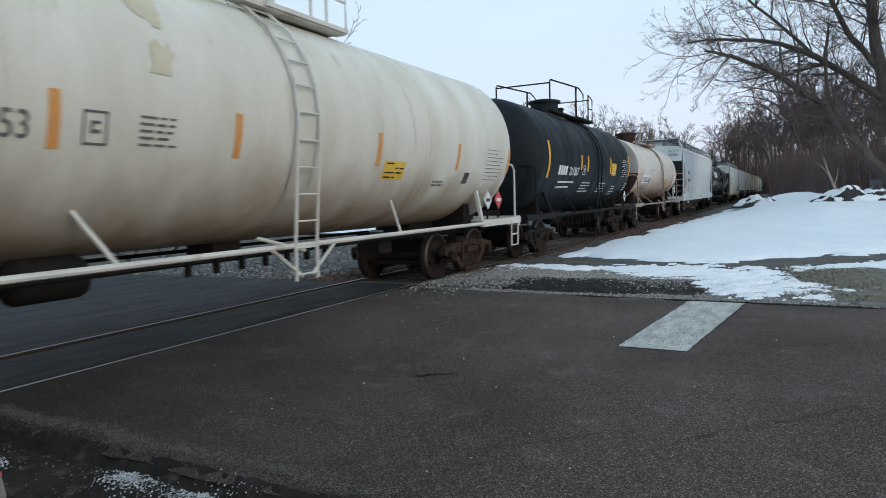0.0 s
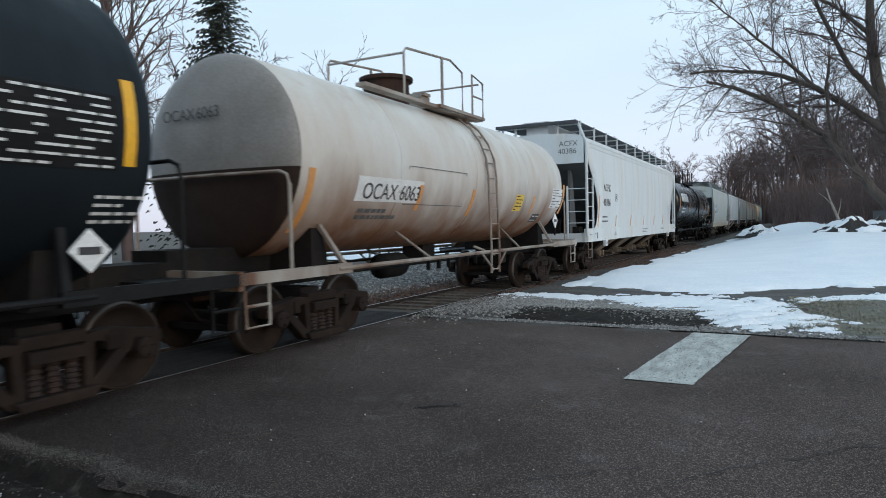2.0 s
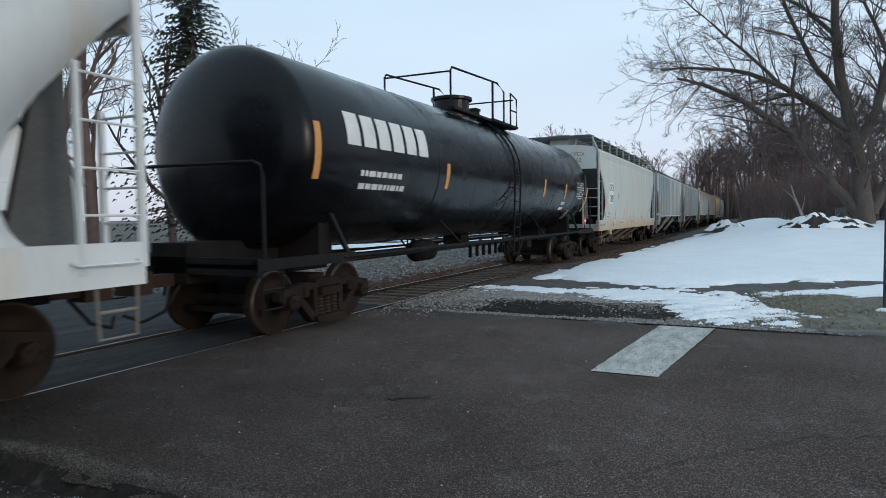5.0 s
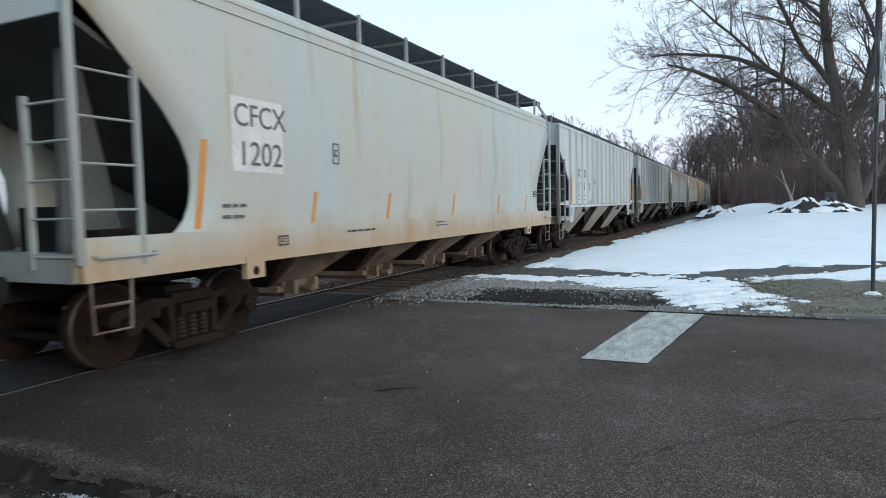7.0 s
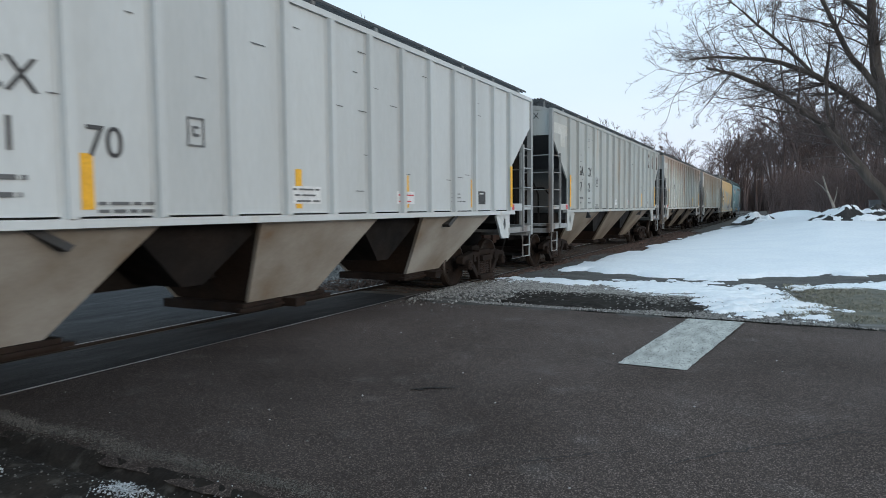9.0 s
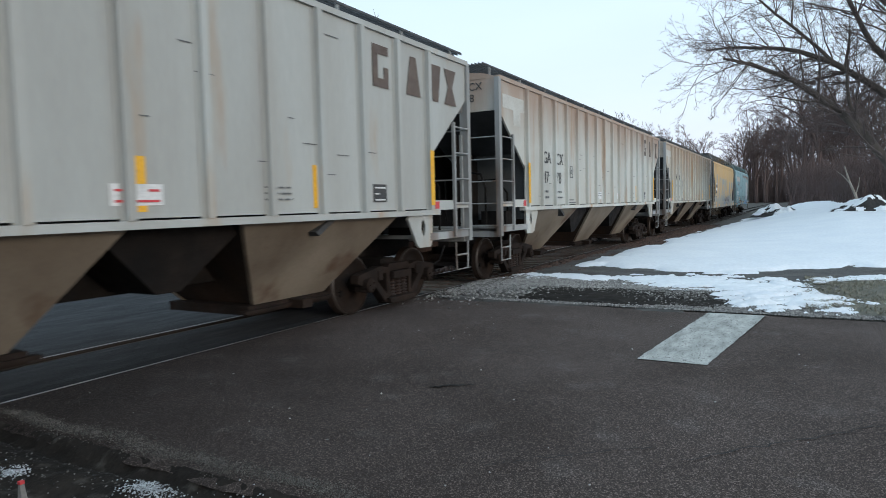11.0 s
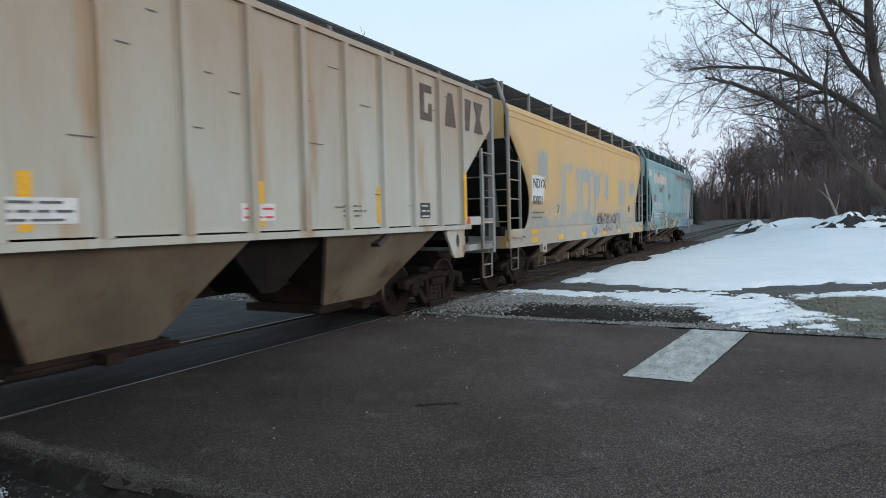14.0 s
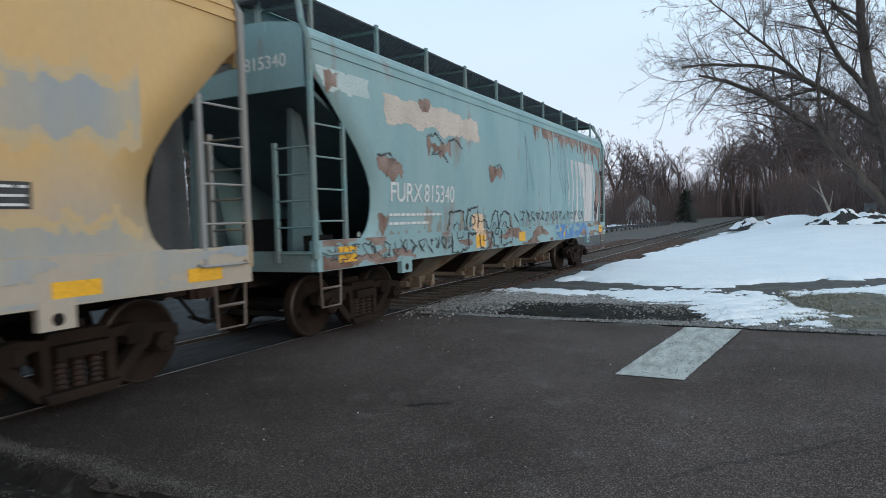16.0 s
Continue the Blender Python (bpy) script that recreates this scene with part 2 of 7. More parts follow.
LINE_PAINT = mat("worn_line_paint", (0.5, 0.5, 0.47), 0.85, 0, (0.31, 0.31, 0.29), 3.5, 1.0, 90, 0.8, 80, stretch=(0.8, 2.2, 1), third=(0.13, 0.125, 0.12), third_scale=24, third_cut=0.575, third_soft=0.08, grain=0.4, spec=0.2)
RAIL_STEEL = mat("rail_steel", (0.34, 0.32, 0.31), 0.42, 0.9, (0.4, 0.36, 0.34), 3, 0.6, 40, 0.05)
RAIL_RUST = mat("rail_rust", (0.02, 0.0145, 0.012), 0.85, 0.0, (0.013, 0.01, 0.009), 3, 0.7, 40, 0.3)
TIE_WOOD = mat("tie_wood", (0.06, 0.048, 0.04), 0.95, 0, (0.1, 0.085, 0.07), 2, 0.8, 30, 0.8, 30, (1, 0.2, 1))
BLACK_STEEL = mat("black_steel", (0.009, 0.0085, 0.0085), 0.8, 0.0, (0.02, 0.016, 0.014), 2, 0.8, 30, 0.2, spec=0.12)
TRUCK_STEEL = mat("dirty_cast_steel", (0.0115, 0.008, 0.0066), 0.85, 0.0, (0.026, 0.016, 0.0115), 2.5, 0.8, 30, 0.3, 40, spec=0.2)
RUST_STEEL = mat("rusted_cast_steel", (0.045, 0.024, 0.017), 0.85, 0.0, (0.02, 0.013, 0.01), 2.5, 0.8, 30, 0.3, 40, spec=0.2)
TREAD_STEEL = mat("worn_wheel_tread", (0.09, 0.078, 0.07), 0.45, 0.7, (0.04, 0.03, 0.025), 4, 0.6, 40, 0.05)
SPRING = mat("spring_steel", (0.024, 0.015, 0.012), 0.75, 0.1, (0.04, 0.02, 0.014), 6, 0.7, 40, 0.1)
YELLOW = mat("reflective_yellow", (0.75, 0.4, 0.02), 0.45, 0, (0.68, 0.34, 0.02), 3, 0.6, 40, 0.03)
ORANGE = mat("faded_orange_reflector", (0.6, 0.27, 0.07), 0.5, 0, (0.52, 0.25, 0.09), 3, 0.6, 40, 0.03)
LABEL_YELLOW = mat("yellow_label", (0.7, 0.47, 0.05), 0.5, 0, (0.6, 0.4, 0.06), 3, 0.5, 40, 0.03)
WHITE_INK = mat("white_stencil", (0.66, 0.67, 0.67), 0.6, 0, (0.5, 0.51, 0.51), 5, 0.6, 40, 0.02)
BLACK_INK = mat("black_stencil", (0.03, 0.03, 0.032), 0.6, 0, (0.06, 0.06, 0.06), 5, 0.7, 40, 0.02)
GREY_INK = mat("grey_stencil", (0.085, 0.09, 0.095), 0.6, 0, (0.14, 0.14, 0.14), 5, 0.7, 40, 0.02)
RED_INK = mat("red_placard", (0.55, 0.05, 0.06), 0.5, 0, (0.45, 0.05, 0.05), 5, 0.5, 40, 0.02)

# ---------------------------------------------------------------- ground


def fbm(x, y, s=1.0, octaves=4, seed=0.0):
    return noise.fractal(Vector((x * s + seed, y * s - seed, seed)), 1.0, 2.0, octaves)


def rise(x, y):
    """The field beyond the crossing climbs a little away from the track."""
    a = min(max((x - 17.0) / 28.0, 0.0), 1.0) * min(max((-y - 2.5) / 6.0, 0.0), 1.0)
    return 0.95 * a * a * (3 - 2 * a)


def sheet(bm, xs, ys, height, keep=None):
    grid = {}
    for i, x in enumerate(xs):
        for j, y in enumerate(ys):
            grid[i, j] = bm.verts.new((x, y, height(x, y)))
    for i in range(len(xs) - 1):
        for j in range(len(ys) - 1):
            if keep is None or keep((xs[i] + xs[i + 1]) / 2, (ys[j] + ys[j + 1]) / 2):
                bm.faces.new((grid[i, j], grid[i + 1, j], grid[i + 1, j + 1], grid[i, j + 1]))
    for v in [v for v in bm.verts if not v.link_faces]:
        bm.verts.remove(v)
    return bm


def steps(a, b, n):
    return [a + (b - a) * i / n for i in range(n + 1)]


bm = bmesh.new()
gx = [-900, -300, -100, -40] + steps(-20, 20, 40)[0:] + steps(22, 90, 34) + [110, 150, 250, 500, 1500]
gy = [-1200, -400, -150, -80] + steps(-50, 14, 64) + [20, 30, 50, 90, 200, 600, 1200]
sheet(bm, gx, gy, lambda x, y: rise(x, y) - 0.035 + 0.012 * fbm(x, y, 0.6) - (0.12 if abs(y) < 1.6 and (x < 2 or x > 11) else 0.0) - (0.22 if -4 < x < 3.5 and -14 < y < 0.5 else 0.0))
ground = tagged(part("ground", bm, EARTH, smooth=True), "dark bare earth and dead winter grass", "ground", kind="structure")

bm = bmesh.new()
sheet(bm, [2.72, 2.8, 2.95, 3.2, 4.5, 6.4, 8.3, 9.7, 9.95, 10.12], steps(-70, -9, 30) + steps(-8.9, -0.8, 160), lambda x, y: 0.02 * math.sin((x - 2.72) / 7.4 * math.pi) - 0.012 + 0.004 * fbm(x, y, 0.7) - (0.035 if x < 2.75 else 0.012 if x < 2.85 else 0.0))
for v in bm.verts:
    if v.co.x < 3.0:
        v.co.x += 0.07 * fbm(0, v.co.y, 0.9) + 0.05 * fbm(4, v.co.y, 3.5) * (3.0 - v.co.x) / 0.3
    elif v.co.x > 9.9:
        v.co.x += 0.05 * fbm(2, v.co.y, 1.5)
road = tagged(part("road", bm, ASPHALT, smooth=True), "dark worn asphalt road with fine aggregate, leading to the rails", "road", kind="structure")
bm = bmesh.new()
sheet(bm, steps(2.4, 10.6, 60), steps(-0.63, 0.63, 12), lambda x, y: -0.008 + 0.006 * fbm(x, y, 1.4) - 0.02 * max(0.0, abs(y) - 0.58) / 0.05)
sheet(bm, steps(2.4, 10.6, 8), steps(0.84, 60, 30), lambda x, y: -0.004 - 0.006 * max(y - 3, 0) + 0.004 * fbm(x, y, 0.7))
part("crossing_pavement", bm, ASPHALT_OLD, road, "paler damp asphalt between and beyond the rails")

# cracks in the asphalt: thin uneven ribbons
CRACK = mat("crack", (0.015, 0.014, 0.014), 0.95, 0, (0.02, 0.02, 0.02), 3, 0.5, 40, 0.2)


def ribbon(pts, width, z, seed):
    bm = bmesh.new()
    rnd = random.Random(seed)
    prev = None
    n = 40
    for k in range(n + 1):
        f = k / n * (len(pts) - 1)
        i = min(int(f), len(pts) - 2)
        a, b = Vector(pts[i]), Vector(pts[i + 1])
        p = a.lerp(b, f - i) + Vector((rnd.uniform(-0.03, 0.03), rnd.uniform(-0.03, 0.03)))
        d = (b - a).normalized()
        w = width * rnd.uniform(0.2, 1.0)
        side = Vector((-d.y, d.x)) * w
        cur = (bm.verts.new((*(p + side), z)), bm.verts.new((*(p - side), z)))
        if prev:
            bm.faces.new((prev[0], prev[1], cur[1], cur[0]))
        prev = cur
    return bm


for k, (pts, w) in enumerate((([(4.2, -6.3), (5.4, -7.4), (5.9, -8.6)], 0.008), ([(6.2, -2.4), (6.6, -3.4), (6.5, -4.6)], 0.006), ([(3.6, -5.2), (4.4, -6.1)], 0.006),
                              ([(5.0, -4.0), (5.25, -4.35)], 0.02), ([(8.2, -8.2), (8.9, -8.9), (9.4, -8.7)], 0.01))):
    part("crack", ribbon(pts, w, 0.0125, k), CRACK, road)

# the worn stop line of the far lane
bm = bmesh.new()
rnd = random.Random(4)
sheet(bm, steps(6.78, 9.97, 40), steps(0, 1, 8), lambda x, y: 0.016)
for v in bm.verts:
    y0 = -5.45 - 0.31 * (v.co.x - 6.78) / 3.19
    edge = v.co.y in (0.0, 1.0)
    v.co.y = y0 - 0.68 * v.co.y - 0.07 * v.co.y * (v.co.x - 6.78) / 3.19 + (rnd.uniform(-0.008, 0.008) if edge else 0)
tagged(part("stop_line", bm, LINE_PAINT), "worn white painted stop line on asphalt", "road marking", kind="structure")

# muddy shoulder before the road
bm = bmesh.new()


def shoulder_z(x, y):
    mid = 2.62 + 0.05 * fbm(0, y, 0.7)
    ditch = -0.085 * math.exp(-((x - mid) / 0.1) ** 2) + 0.02 * math.exp(-((x - mid + 0.3) / 0.14) ** 2)
    return -0.012 + ditch + 0.022 * fbm(x, y, 2.4) + 0.016 * fbm(x, y, 8) + 0.008 * fbm(x, y, 22)


sheet(bm, [-5, -3, -1.5, -0.5] + steps(0, 2.78, 120), [-14, -11, -9, -7.5] + steps(-6.5, 0.6, 240), shoulder_z)
shoulder = tagged(part("shoulder", bm, DIRT, smooth=True), "dark wet muddy road shoulder with grit and stones", "ground", kind="structure")


def pebbles(count, place, size, material, name, label, seed):
    rnd = random.Random(seed)
    vs, fs = [], []
    for _ in range(count):
        x, y, z = place(rnd)
        r = rnd.uniform(*size)
        base = len(vs)
        for a, b, c in ((1, 0, 0), (-1, 0, 0), (0, 1, 0), (0, -1, 0), (0, 0, 0.7), (0, 0, -0.7)):
            s, t = r * rnd.uniform(0.7, 1.25), rnd.uniform(-0.4, 0.4)
            vs.append((x + (a + t * b) * s, y + (b - t * a) * s, z + c * s))
        fs += [tuple(base + i for i in f) for f in ((0, 2, 4), (2, 1, 4), (1, 3, 4), (3, 0, 4), (2, 0, 5), (1, 2, 5), (3, 1, 5), (0, 3, 5))]
    me = bpy.data.meshes.new(name)
    me.from_pydata(vs, [], fs)
    me.materials.append(material)
    return tagged(new(name, me), label, "gravel", kind="stuff")


pebbles(2600, lambda r: (lambda x, y: (x, y, shoulder_z(x, y) + 0.002))(r.uniform(0.4, 2.55), r.uniform(-5.5, -0.9)), (0.003, 0.011), GRIT, "shoulder_stones", "small stones pressed into the muddy shoulder", 3)
pebbles(9000, lambda r: (lambda y: (2.9 + 0.06 * fbm(0, y, 1.8) + r.gauss(0, 0.06 + 0.05 * fbm(3, y, 1.1)), y, 0.0))(-0.9 - 4.2 * r.random()), (0.002, 0.006), PALE_GRIT, "loose_grit", "loose pale grit along the asphalt edge", 5)
pebbles(120, lambda r: (r.uniform(3.2, 9.5), r.uniform(-7, -1.2), 0.018), (0.005, 0.012), STONE, "scattered_stones", "single pale stones scattered on the asphalt", 6)
pebbles(15000, lambda r: (lambda x, y: (x, y, 0.012 + 0.03 * fbm(x, y, 0.8)))(12.75 + r.gauss(0, 0.42), -1.4 - abs(r.gauss(0, 2.0))), (0.012, 0.04), STONE, "verge_gravel", "coarse grey gravel beside the rails and road", 7)
pebbles(10000, lambda r: (lambda y: (10.15 + abs(r.gauss(0, 0.08 + 0.19 * max(0, -y - 4.6))), y, 0.006))(r.uniform(-8.3, -1.2)), (0.01, 0.028), MID_STONE, "kerb_gravel", "pale gravel lying along the road edge", 8)
pebbles(3500, lambda r: (lambda x, y: (x, y, 0.015 + 0.03 * fbm(x, y, 0.8)))(r.gauss(11.7, 0.75), -0.95 - abs(r.gauss(0, 0.8))), (0.012, 0.035), MID_STONE, "verge_gravel", "loose grey gravel heaped beside the rails", 17)
pebbles(1600, lambda r: (lambda x, y: (x, y, 0.015 + 0.03 * fbm(x, y, 0.8)))(r.gauss(11.9, 0.5), r.gauss(-5.2, 0.5)), (0.012, 0.03), MID_STONE, "verge_gravel", "loose grey gravel at the edge of the mud", 18)
pebbles(16000, lambda r: (r.uniform(10.6, 45), r.choice((-1, 1)) * r.uniform(0.85, 2.3), -0.02), (0.02, 0.05), RUSTY_BALLAST, "track_ballast", "rust-stained brown ballast beside the rails", 9)
pebbles(9000, lambda r: (r.uniform(10.8, 34), r.uniform(1.6, 7.5), -0.02), (0.02, 0.06), MID_STONE, "far_ballast", "grey ballast and gravel behind the track", 10)
pebbles(6000, lambda r: (r.uniform(10.6, 60), r.uniform(-0.7, 0.7), -0.08), (0.02, 0.05), RUSTY_BALLAST, "ballast_between_rails", "dark ballast between the rails", 11)

for name, x0, x1, y0, y1, m, label, z in (
        ("gravel_verge", 9.85, 13.5, -5.6, -1.3, GRAVEL, "grey gravel verge beside the track", 0.0), ("mud_strip", 10.25, 12.3, -6.0, -2.3, DIRT, "dark muddy wheel track in the gravel", 0.022),
        ("grass_verge", 10.3, 15.2, -40, -7.2, GRASS, "flattened winter grass behind the kerb", 0.03), ("track_lane", 13.2, 23.5, -30, -0.9, mat("lane_grit", (0.085, 0.078, 0.072), 0.9, 0, (0.035, 0.033, 0.031), 2, 0.8, 40, 0.8, 50), "grey gravel lane beside the snow", 0.004),
        ("far_gravel", 10.6, 45, 1.5, 9, GRAVEL, "grey gravel behind the track", -0.02)):
    bm = bmesh.new()
    sheet(bm, steps(x0, x1, 40), steps(y0, y1, 60), lambda x, y, x0=x0, x1=x1, y0=y0, y1=y1, z=z: z + 0.03 * fbm(x, y, 0.8) + rise(x, y) - 0.25 * max(0, 0.25 - min(x - x0, x1 - x, y - y0, y1 - y) + 0.2 * fbm(x, y, 1.3)))
    tagged(part(name, bm, m, smooth=True), label, "ground", kind="structure")

BLADE = mat("dead_grass", (0.26, 0.235, 0.18), 0.95, 0, (0.13, 0.125, 0.085), 4, 0.8, 30, 0, island=0.6)
rnd = random.Random(77)
vs, fs = [], []
for _ in range(26000):
    x, y = rnd.uniform(10.4, 15.0), -7.0 - 8.5 * rnd.random() ** 1.3
    if fbm(x, y, 1.1) < rnd.uniform(-0.35, 0.25):
        continue
    a, h, w = rnd.uniform(0, 6.28), rnd.uniform(0.015, 0.05), rnd.uniform(0.004, 0.009)
    z = 0.03 + 0.03 * fbm(x, y, 0.8) + rise(x, y)
    o = len(vs)
    vs += [(x - w * math.sin(a), y + w * math.cos(a), z), (x + w * math.sin(a), y - w * math.cos(a), z), (x + h * 1.3 * math.cos(a), y + h * 1.3 * math.sin(a), z + h)]
    fs.append((o, o + 1, o + 2))
me = bpy.data.meshes.new("dead_grass")
me.from_pydata(vs, [], fs)
me.materials.append(BLADE)
tagged(new("dead_grass", me), "flattened tufts of dead straw-coloured grass", "grass", kind="stuff")

# kerb at the far side of the road
KERB = mat("concrete_kerb", (0.17, 0.165, 0.155), 0.9, 0, (0.09, 0.085, 0.08), 2, 0.8, 40, 0.5, 40)
bm = bmesh.new()
outline = [(0, -0.1), (0.02, 0.07), (0.05, 0.1), (0.17, 0.11), (0.18, -0.1)]
kerb = tagged(new("kerb"), "low grey concrete kerb, half buried at its end", "kerb", kind="structure")
for k in range(16):
    y1 = -7.9 - k * 2.0
    bm = extrude_outline(bmesh.new(), outline, y1, y1 - 1.985, lambda u, v, d, k=k: (10.16 + u, d, v - (0.07 * max(0, (d + 8.6) / 0.7) if k == 0 else 0)))
    part("kerb_stone", bm, KERB, kerb)

# ---------------------------------------------------------------- snow


def snow_near(x, y):
    """Thickness of the patches between the road and the lane."""
    q = -y
    strip = min(0.42 - abs(x - 13.72), 3.35 - q, q - 1.4) * 0.8
    low = float(np.interp(q, (3.4, 4.3, 5.5, 6.3, 7.2), (13.6, 12.9, 12.1, 10.85, 10.6)))
    high = float(np.interp(q, (3.4, 4.0, 5.5, 6.7, 7.0, 7.5), (13.9, 14.35, 14.6, 14.5, 13.0, 11.8)))
    band = min(x - low, high - x, 7.5 - q, q - 3.45) * 0.42 - (0.12 if q > 5.6 and x > 12.9 else 0.0)
    right = min(x - 14.4 - 0.2 * (q - 7.3), 14.6 + 1.1 * (q - 7.3) - x, q - 7.25) * 0.7
    along, across = 0.47 * x - 0.88 * y, 0.88 * x + 0.47 * y
    gap = 1.0 + 1.1 * min(max(q - 5.0, 0.0), 1.0) * (1 if q < 7.5 else 0)
    return max(strip, band - 0.1 * (gap - 1), right) - 0.05 + gap * 0.3 * fbm(along * 1.1, across * 2.6, 1.5, 5) + gap * 0.26 * fbm(along * 1.6, across * 5.0, 2.4, 5)


def snow_field(x, y):
    lane = x - (16.7 + 0.21 * max(0, -y - 5.0) ** 1.5 - 1.35 * math.exp(-((y + 4.9) / 1.9) ** 2)) + 0.25 * (1 if y > -2.4 else 0)
    track = -1.95 - 0.042 * (x - 17) - y
    edge = 1.0 if min(lane, track) < 2 else 0.0
    return min(lane * 0.5, track * 0.55, 3) + edge * (0.3 * fbm(x * 0.8, y * 1.6, 0.7, 5) + 0.26 * fbm(x * 1.1, y * 0.5, 2.2, 5))


def snow_sheet(xs, ys, field, top, label):
    bm = bmesh.new()
    grid = {}
    for i, x in enumerate(xs):
        for j, y in enumerate(ys):
            f = field(x, y)
            h = top * (1 - math.exp(-max(f, 0) * 3.5)) - (0.02 if f <= 0 else 0)
            grid[i, j] = (bm.verts.new((x, y, h + rise(x, y) + 0.025)), f)
    for i in range(len(xs) - 1):
        for j in range(len(ys) - 1):
            q = [grid[i, j], grid[i + 1, j], grid[i + 1, j + 1], grid[i, j + 1]]
            if max(a[1] for a in q) > 0:
                bm.faces.new([a[0] for a in q])
    for v in [v for v in bm.verts if not v.link_faces]:
        bm.verts.remove(v)
    return tagged(part("snow", bm, SNOW, smooth=True), label, "snow", kind="stuff")


snow_sheet(steps(10.3, 20.5, 240), steps(-16, -1.0, 360), snow_near, 0.06, "half-melted patches of white snow on gravel and grass")
snow_sheet([15.2] + steps(15.3, 22, 110) + steps(22.5, 60, 70) + [64, 70, 80, 95], steps(-9, -1.8, 110)[::-1] + [-10, -12, -15, -20, -28, -40, -60][0:], snow_field, 0.10, "smooth white snow covering the field beside the track")
for k, (x, y, r) in enumerate(((2.42, -3.55, 0.13), (2.45, -4.12, 0.2), (2.2, -2.5, 0.08), (2.35, -4.6, 0.12))):
    pebbles(int(4500 * r), lambda r_, x=x, y=y, r=r: (lambda u, v: (u, v, shoulder_z(u, v) + abs(r_.gauss(0, 0.008))))(x + r_.gauss(0, r * 0.5), y + r_.gauss(0, r * 0.75)), (0.003, 0.009), DIRTY_SNOW, "snow_crumbs", "crumbled dirty snow on the muddy shoulder", 30 + k)

# ---------------------------------------------------------------- track
track = tagged(new("railway_track"), "straight single railway track with worn steel rails", "railway track", kind="structure")
RAIL_OUT = [(-0.07, -0.17), (0.07, -0.17), (0.07, -0.155), (0.012, -0.135), (0.012, -0.05), (0.036, -0.04), (0.036, -0.006), (0.028, 0.0), (-0.028, 0.0), (-0.036, -0.006), (-0.036, -0.04), (-0.012, -0.05), (-0.012, -0.135), (-0.07, -0.155)]
for s in (-1, 1):
    bm = extrude_outline(bmesh.new(), RAIL_OUT, -80, 420, lambda u, v, d, s=s: (d, s * 0.7525 + u, v))
    rail = part("rail", bm, RAIL_RUST, track, "rust-brown steel rail")
    part("railhead", boxes((-80, 420, s * 0.7525 - 0.014, s * 0.7525 + 0.014, -0.004, 0.003)), RAIL_STEEL, rail, "shiny worn running surface")
me = None
for k in range(150):
    x = 11.0 + k * 0.53
    if me is None:
        ob = part("tie", boxes((-0.115, 0.115, -1.3, 1.3, -0.2, -0.06)), TIE_WOOD, track)
        me = ob.data
    else:
        ob = new("tie", me)
        ob.parent = track
    ob.location = (x, 0.02 * math.sin(k * 7.3), 0)
    ob.rotation_euler = (0, 0, 0.01 * math.sin(k * 3.7))
# flangeways: dark grooves beside the rails in the crossing
for y0, y1 in ((-0.715, -0.62), (0.62, 0.715), (0.79, 0.86)):
    part("flangeway", boxes((2.4, 10.6, y0, y1, -0.12, -0.055)), CRACK, track, "dark flangeway groove")

# ---------------------------------------------------------------- rail-car pieces
SPEED = [(0, 11.25), (2, 11.0), (3.5, 10.8), (5, 10.7), (7, 10.65), (8, 10.75), (10.5, 11.3), (12, 11.5), (14, 11.4), (16, 11.3)]


def gone(t):
    """Metres that the train has rolled by t seconds."""
    n = max(int(t * 60), 1)
    ts = np.linspace(0, t, n + 1)
    vs = np.interp(ts, [a for a, _ in SPEED], [b for _, b in SPEED])
    return float(((vs[1:] + vs[:-1]) / 2 * np.diff(ts)).sum())


CARS, WHEELSETS = [], []


def build_wheelset(parent):
    bm = bmesh.new()
    for s in (-1, 1):
        prof = [(0.09, 0.60), (0.14, 0.61), (0.16, 0.66), (0.36, 0.70), (0.4, 0.685), (0.475, 0.685), (0.482, 0.70), (0.462, 0.725), (0.455, 0.82), (0.40, 0.822), (0.375, 0.78), (0.2, 0.745), (0.15, 0.80), (0.09, 0.81)]
        revolve_y(bm, [(r, s * y) for r, y in prof], 36)
    revolve_y(bm, [(0.085, -1.05), (0.085, 1.05)], 14)
    ob = part("wheelset", bm, TRUCK_STEEL, parent, "spoked-plate steel wheels on an axle, grimy with bright treads", True)
    for s in (-1, 1):
        ring = revolve_y(bmesh.new(), [(0.4575, s * 0.735), (0.4575, s * 0.8225), (0.435, s * 0.8235)], 36)
        bmesh.ops.delete(ring, geom=[f for f in ring.faces if len(f.verts) > 4], context="FACES_ONLY")
        part("tread", ring, TREAD_STEEL, ob, "bright worn wheel tread", True)
    for s in (-1, 1):
        bm = bmesh.new()
        revolve_y(bm, [(0.05, s * 1.04), (0.11, s * 1.06), (0.11, s * 1.2), (0.085, s * 1.215), (0.03, s * 1.22)], 16)
        for k in range(3):
            a = k * math.tau / 3
            box(bm, 0.06 * math.cos(a) - 0.012, 0.06 * math.cos(a) + 0.012, min(s * 1.21, s * 1.24), max(s * 1.21, s * 1.24), 0.06 * math.sin(a) - 0.012, 0.06 * math.sin(a) + 0.012)
        part("bearing_cap", bm, TRUCK_STEEL, ob, "round roller-bearing end cap with three bolts")
    return ob


WB = 0.9  # half of the truck's wheelbase


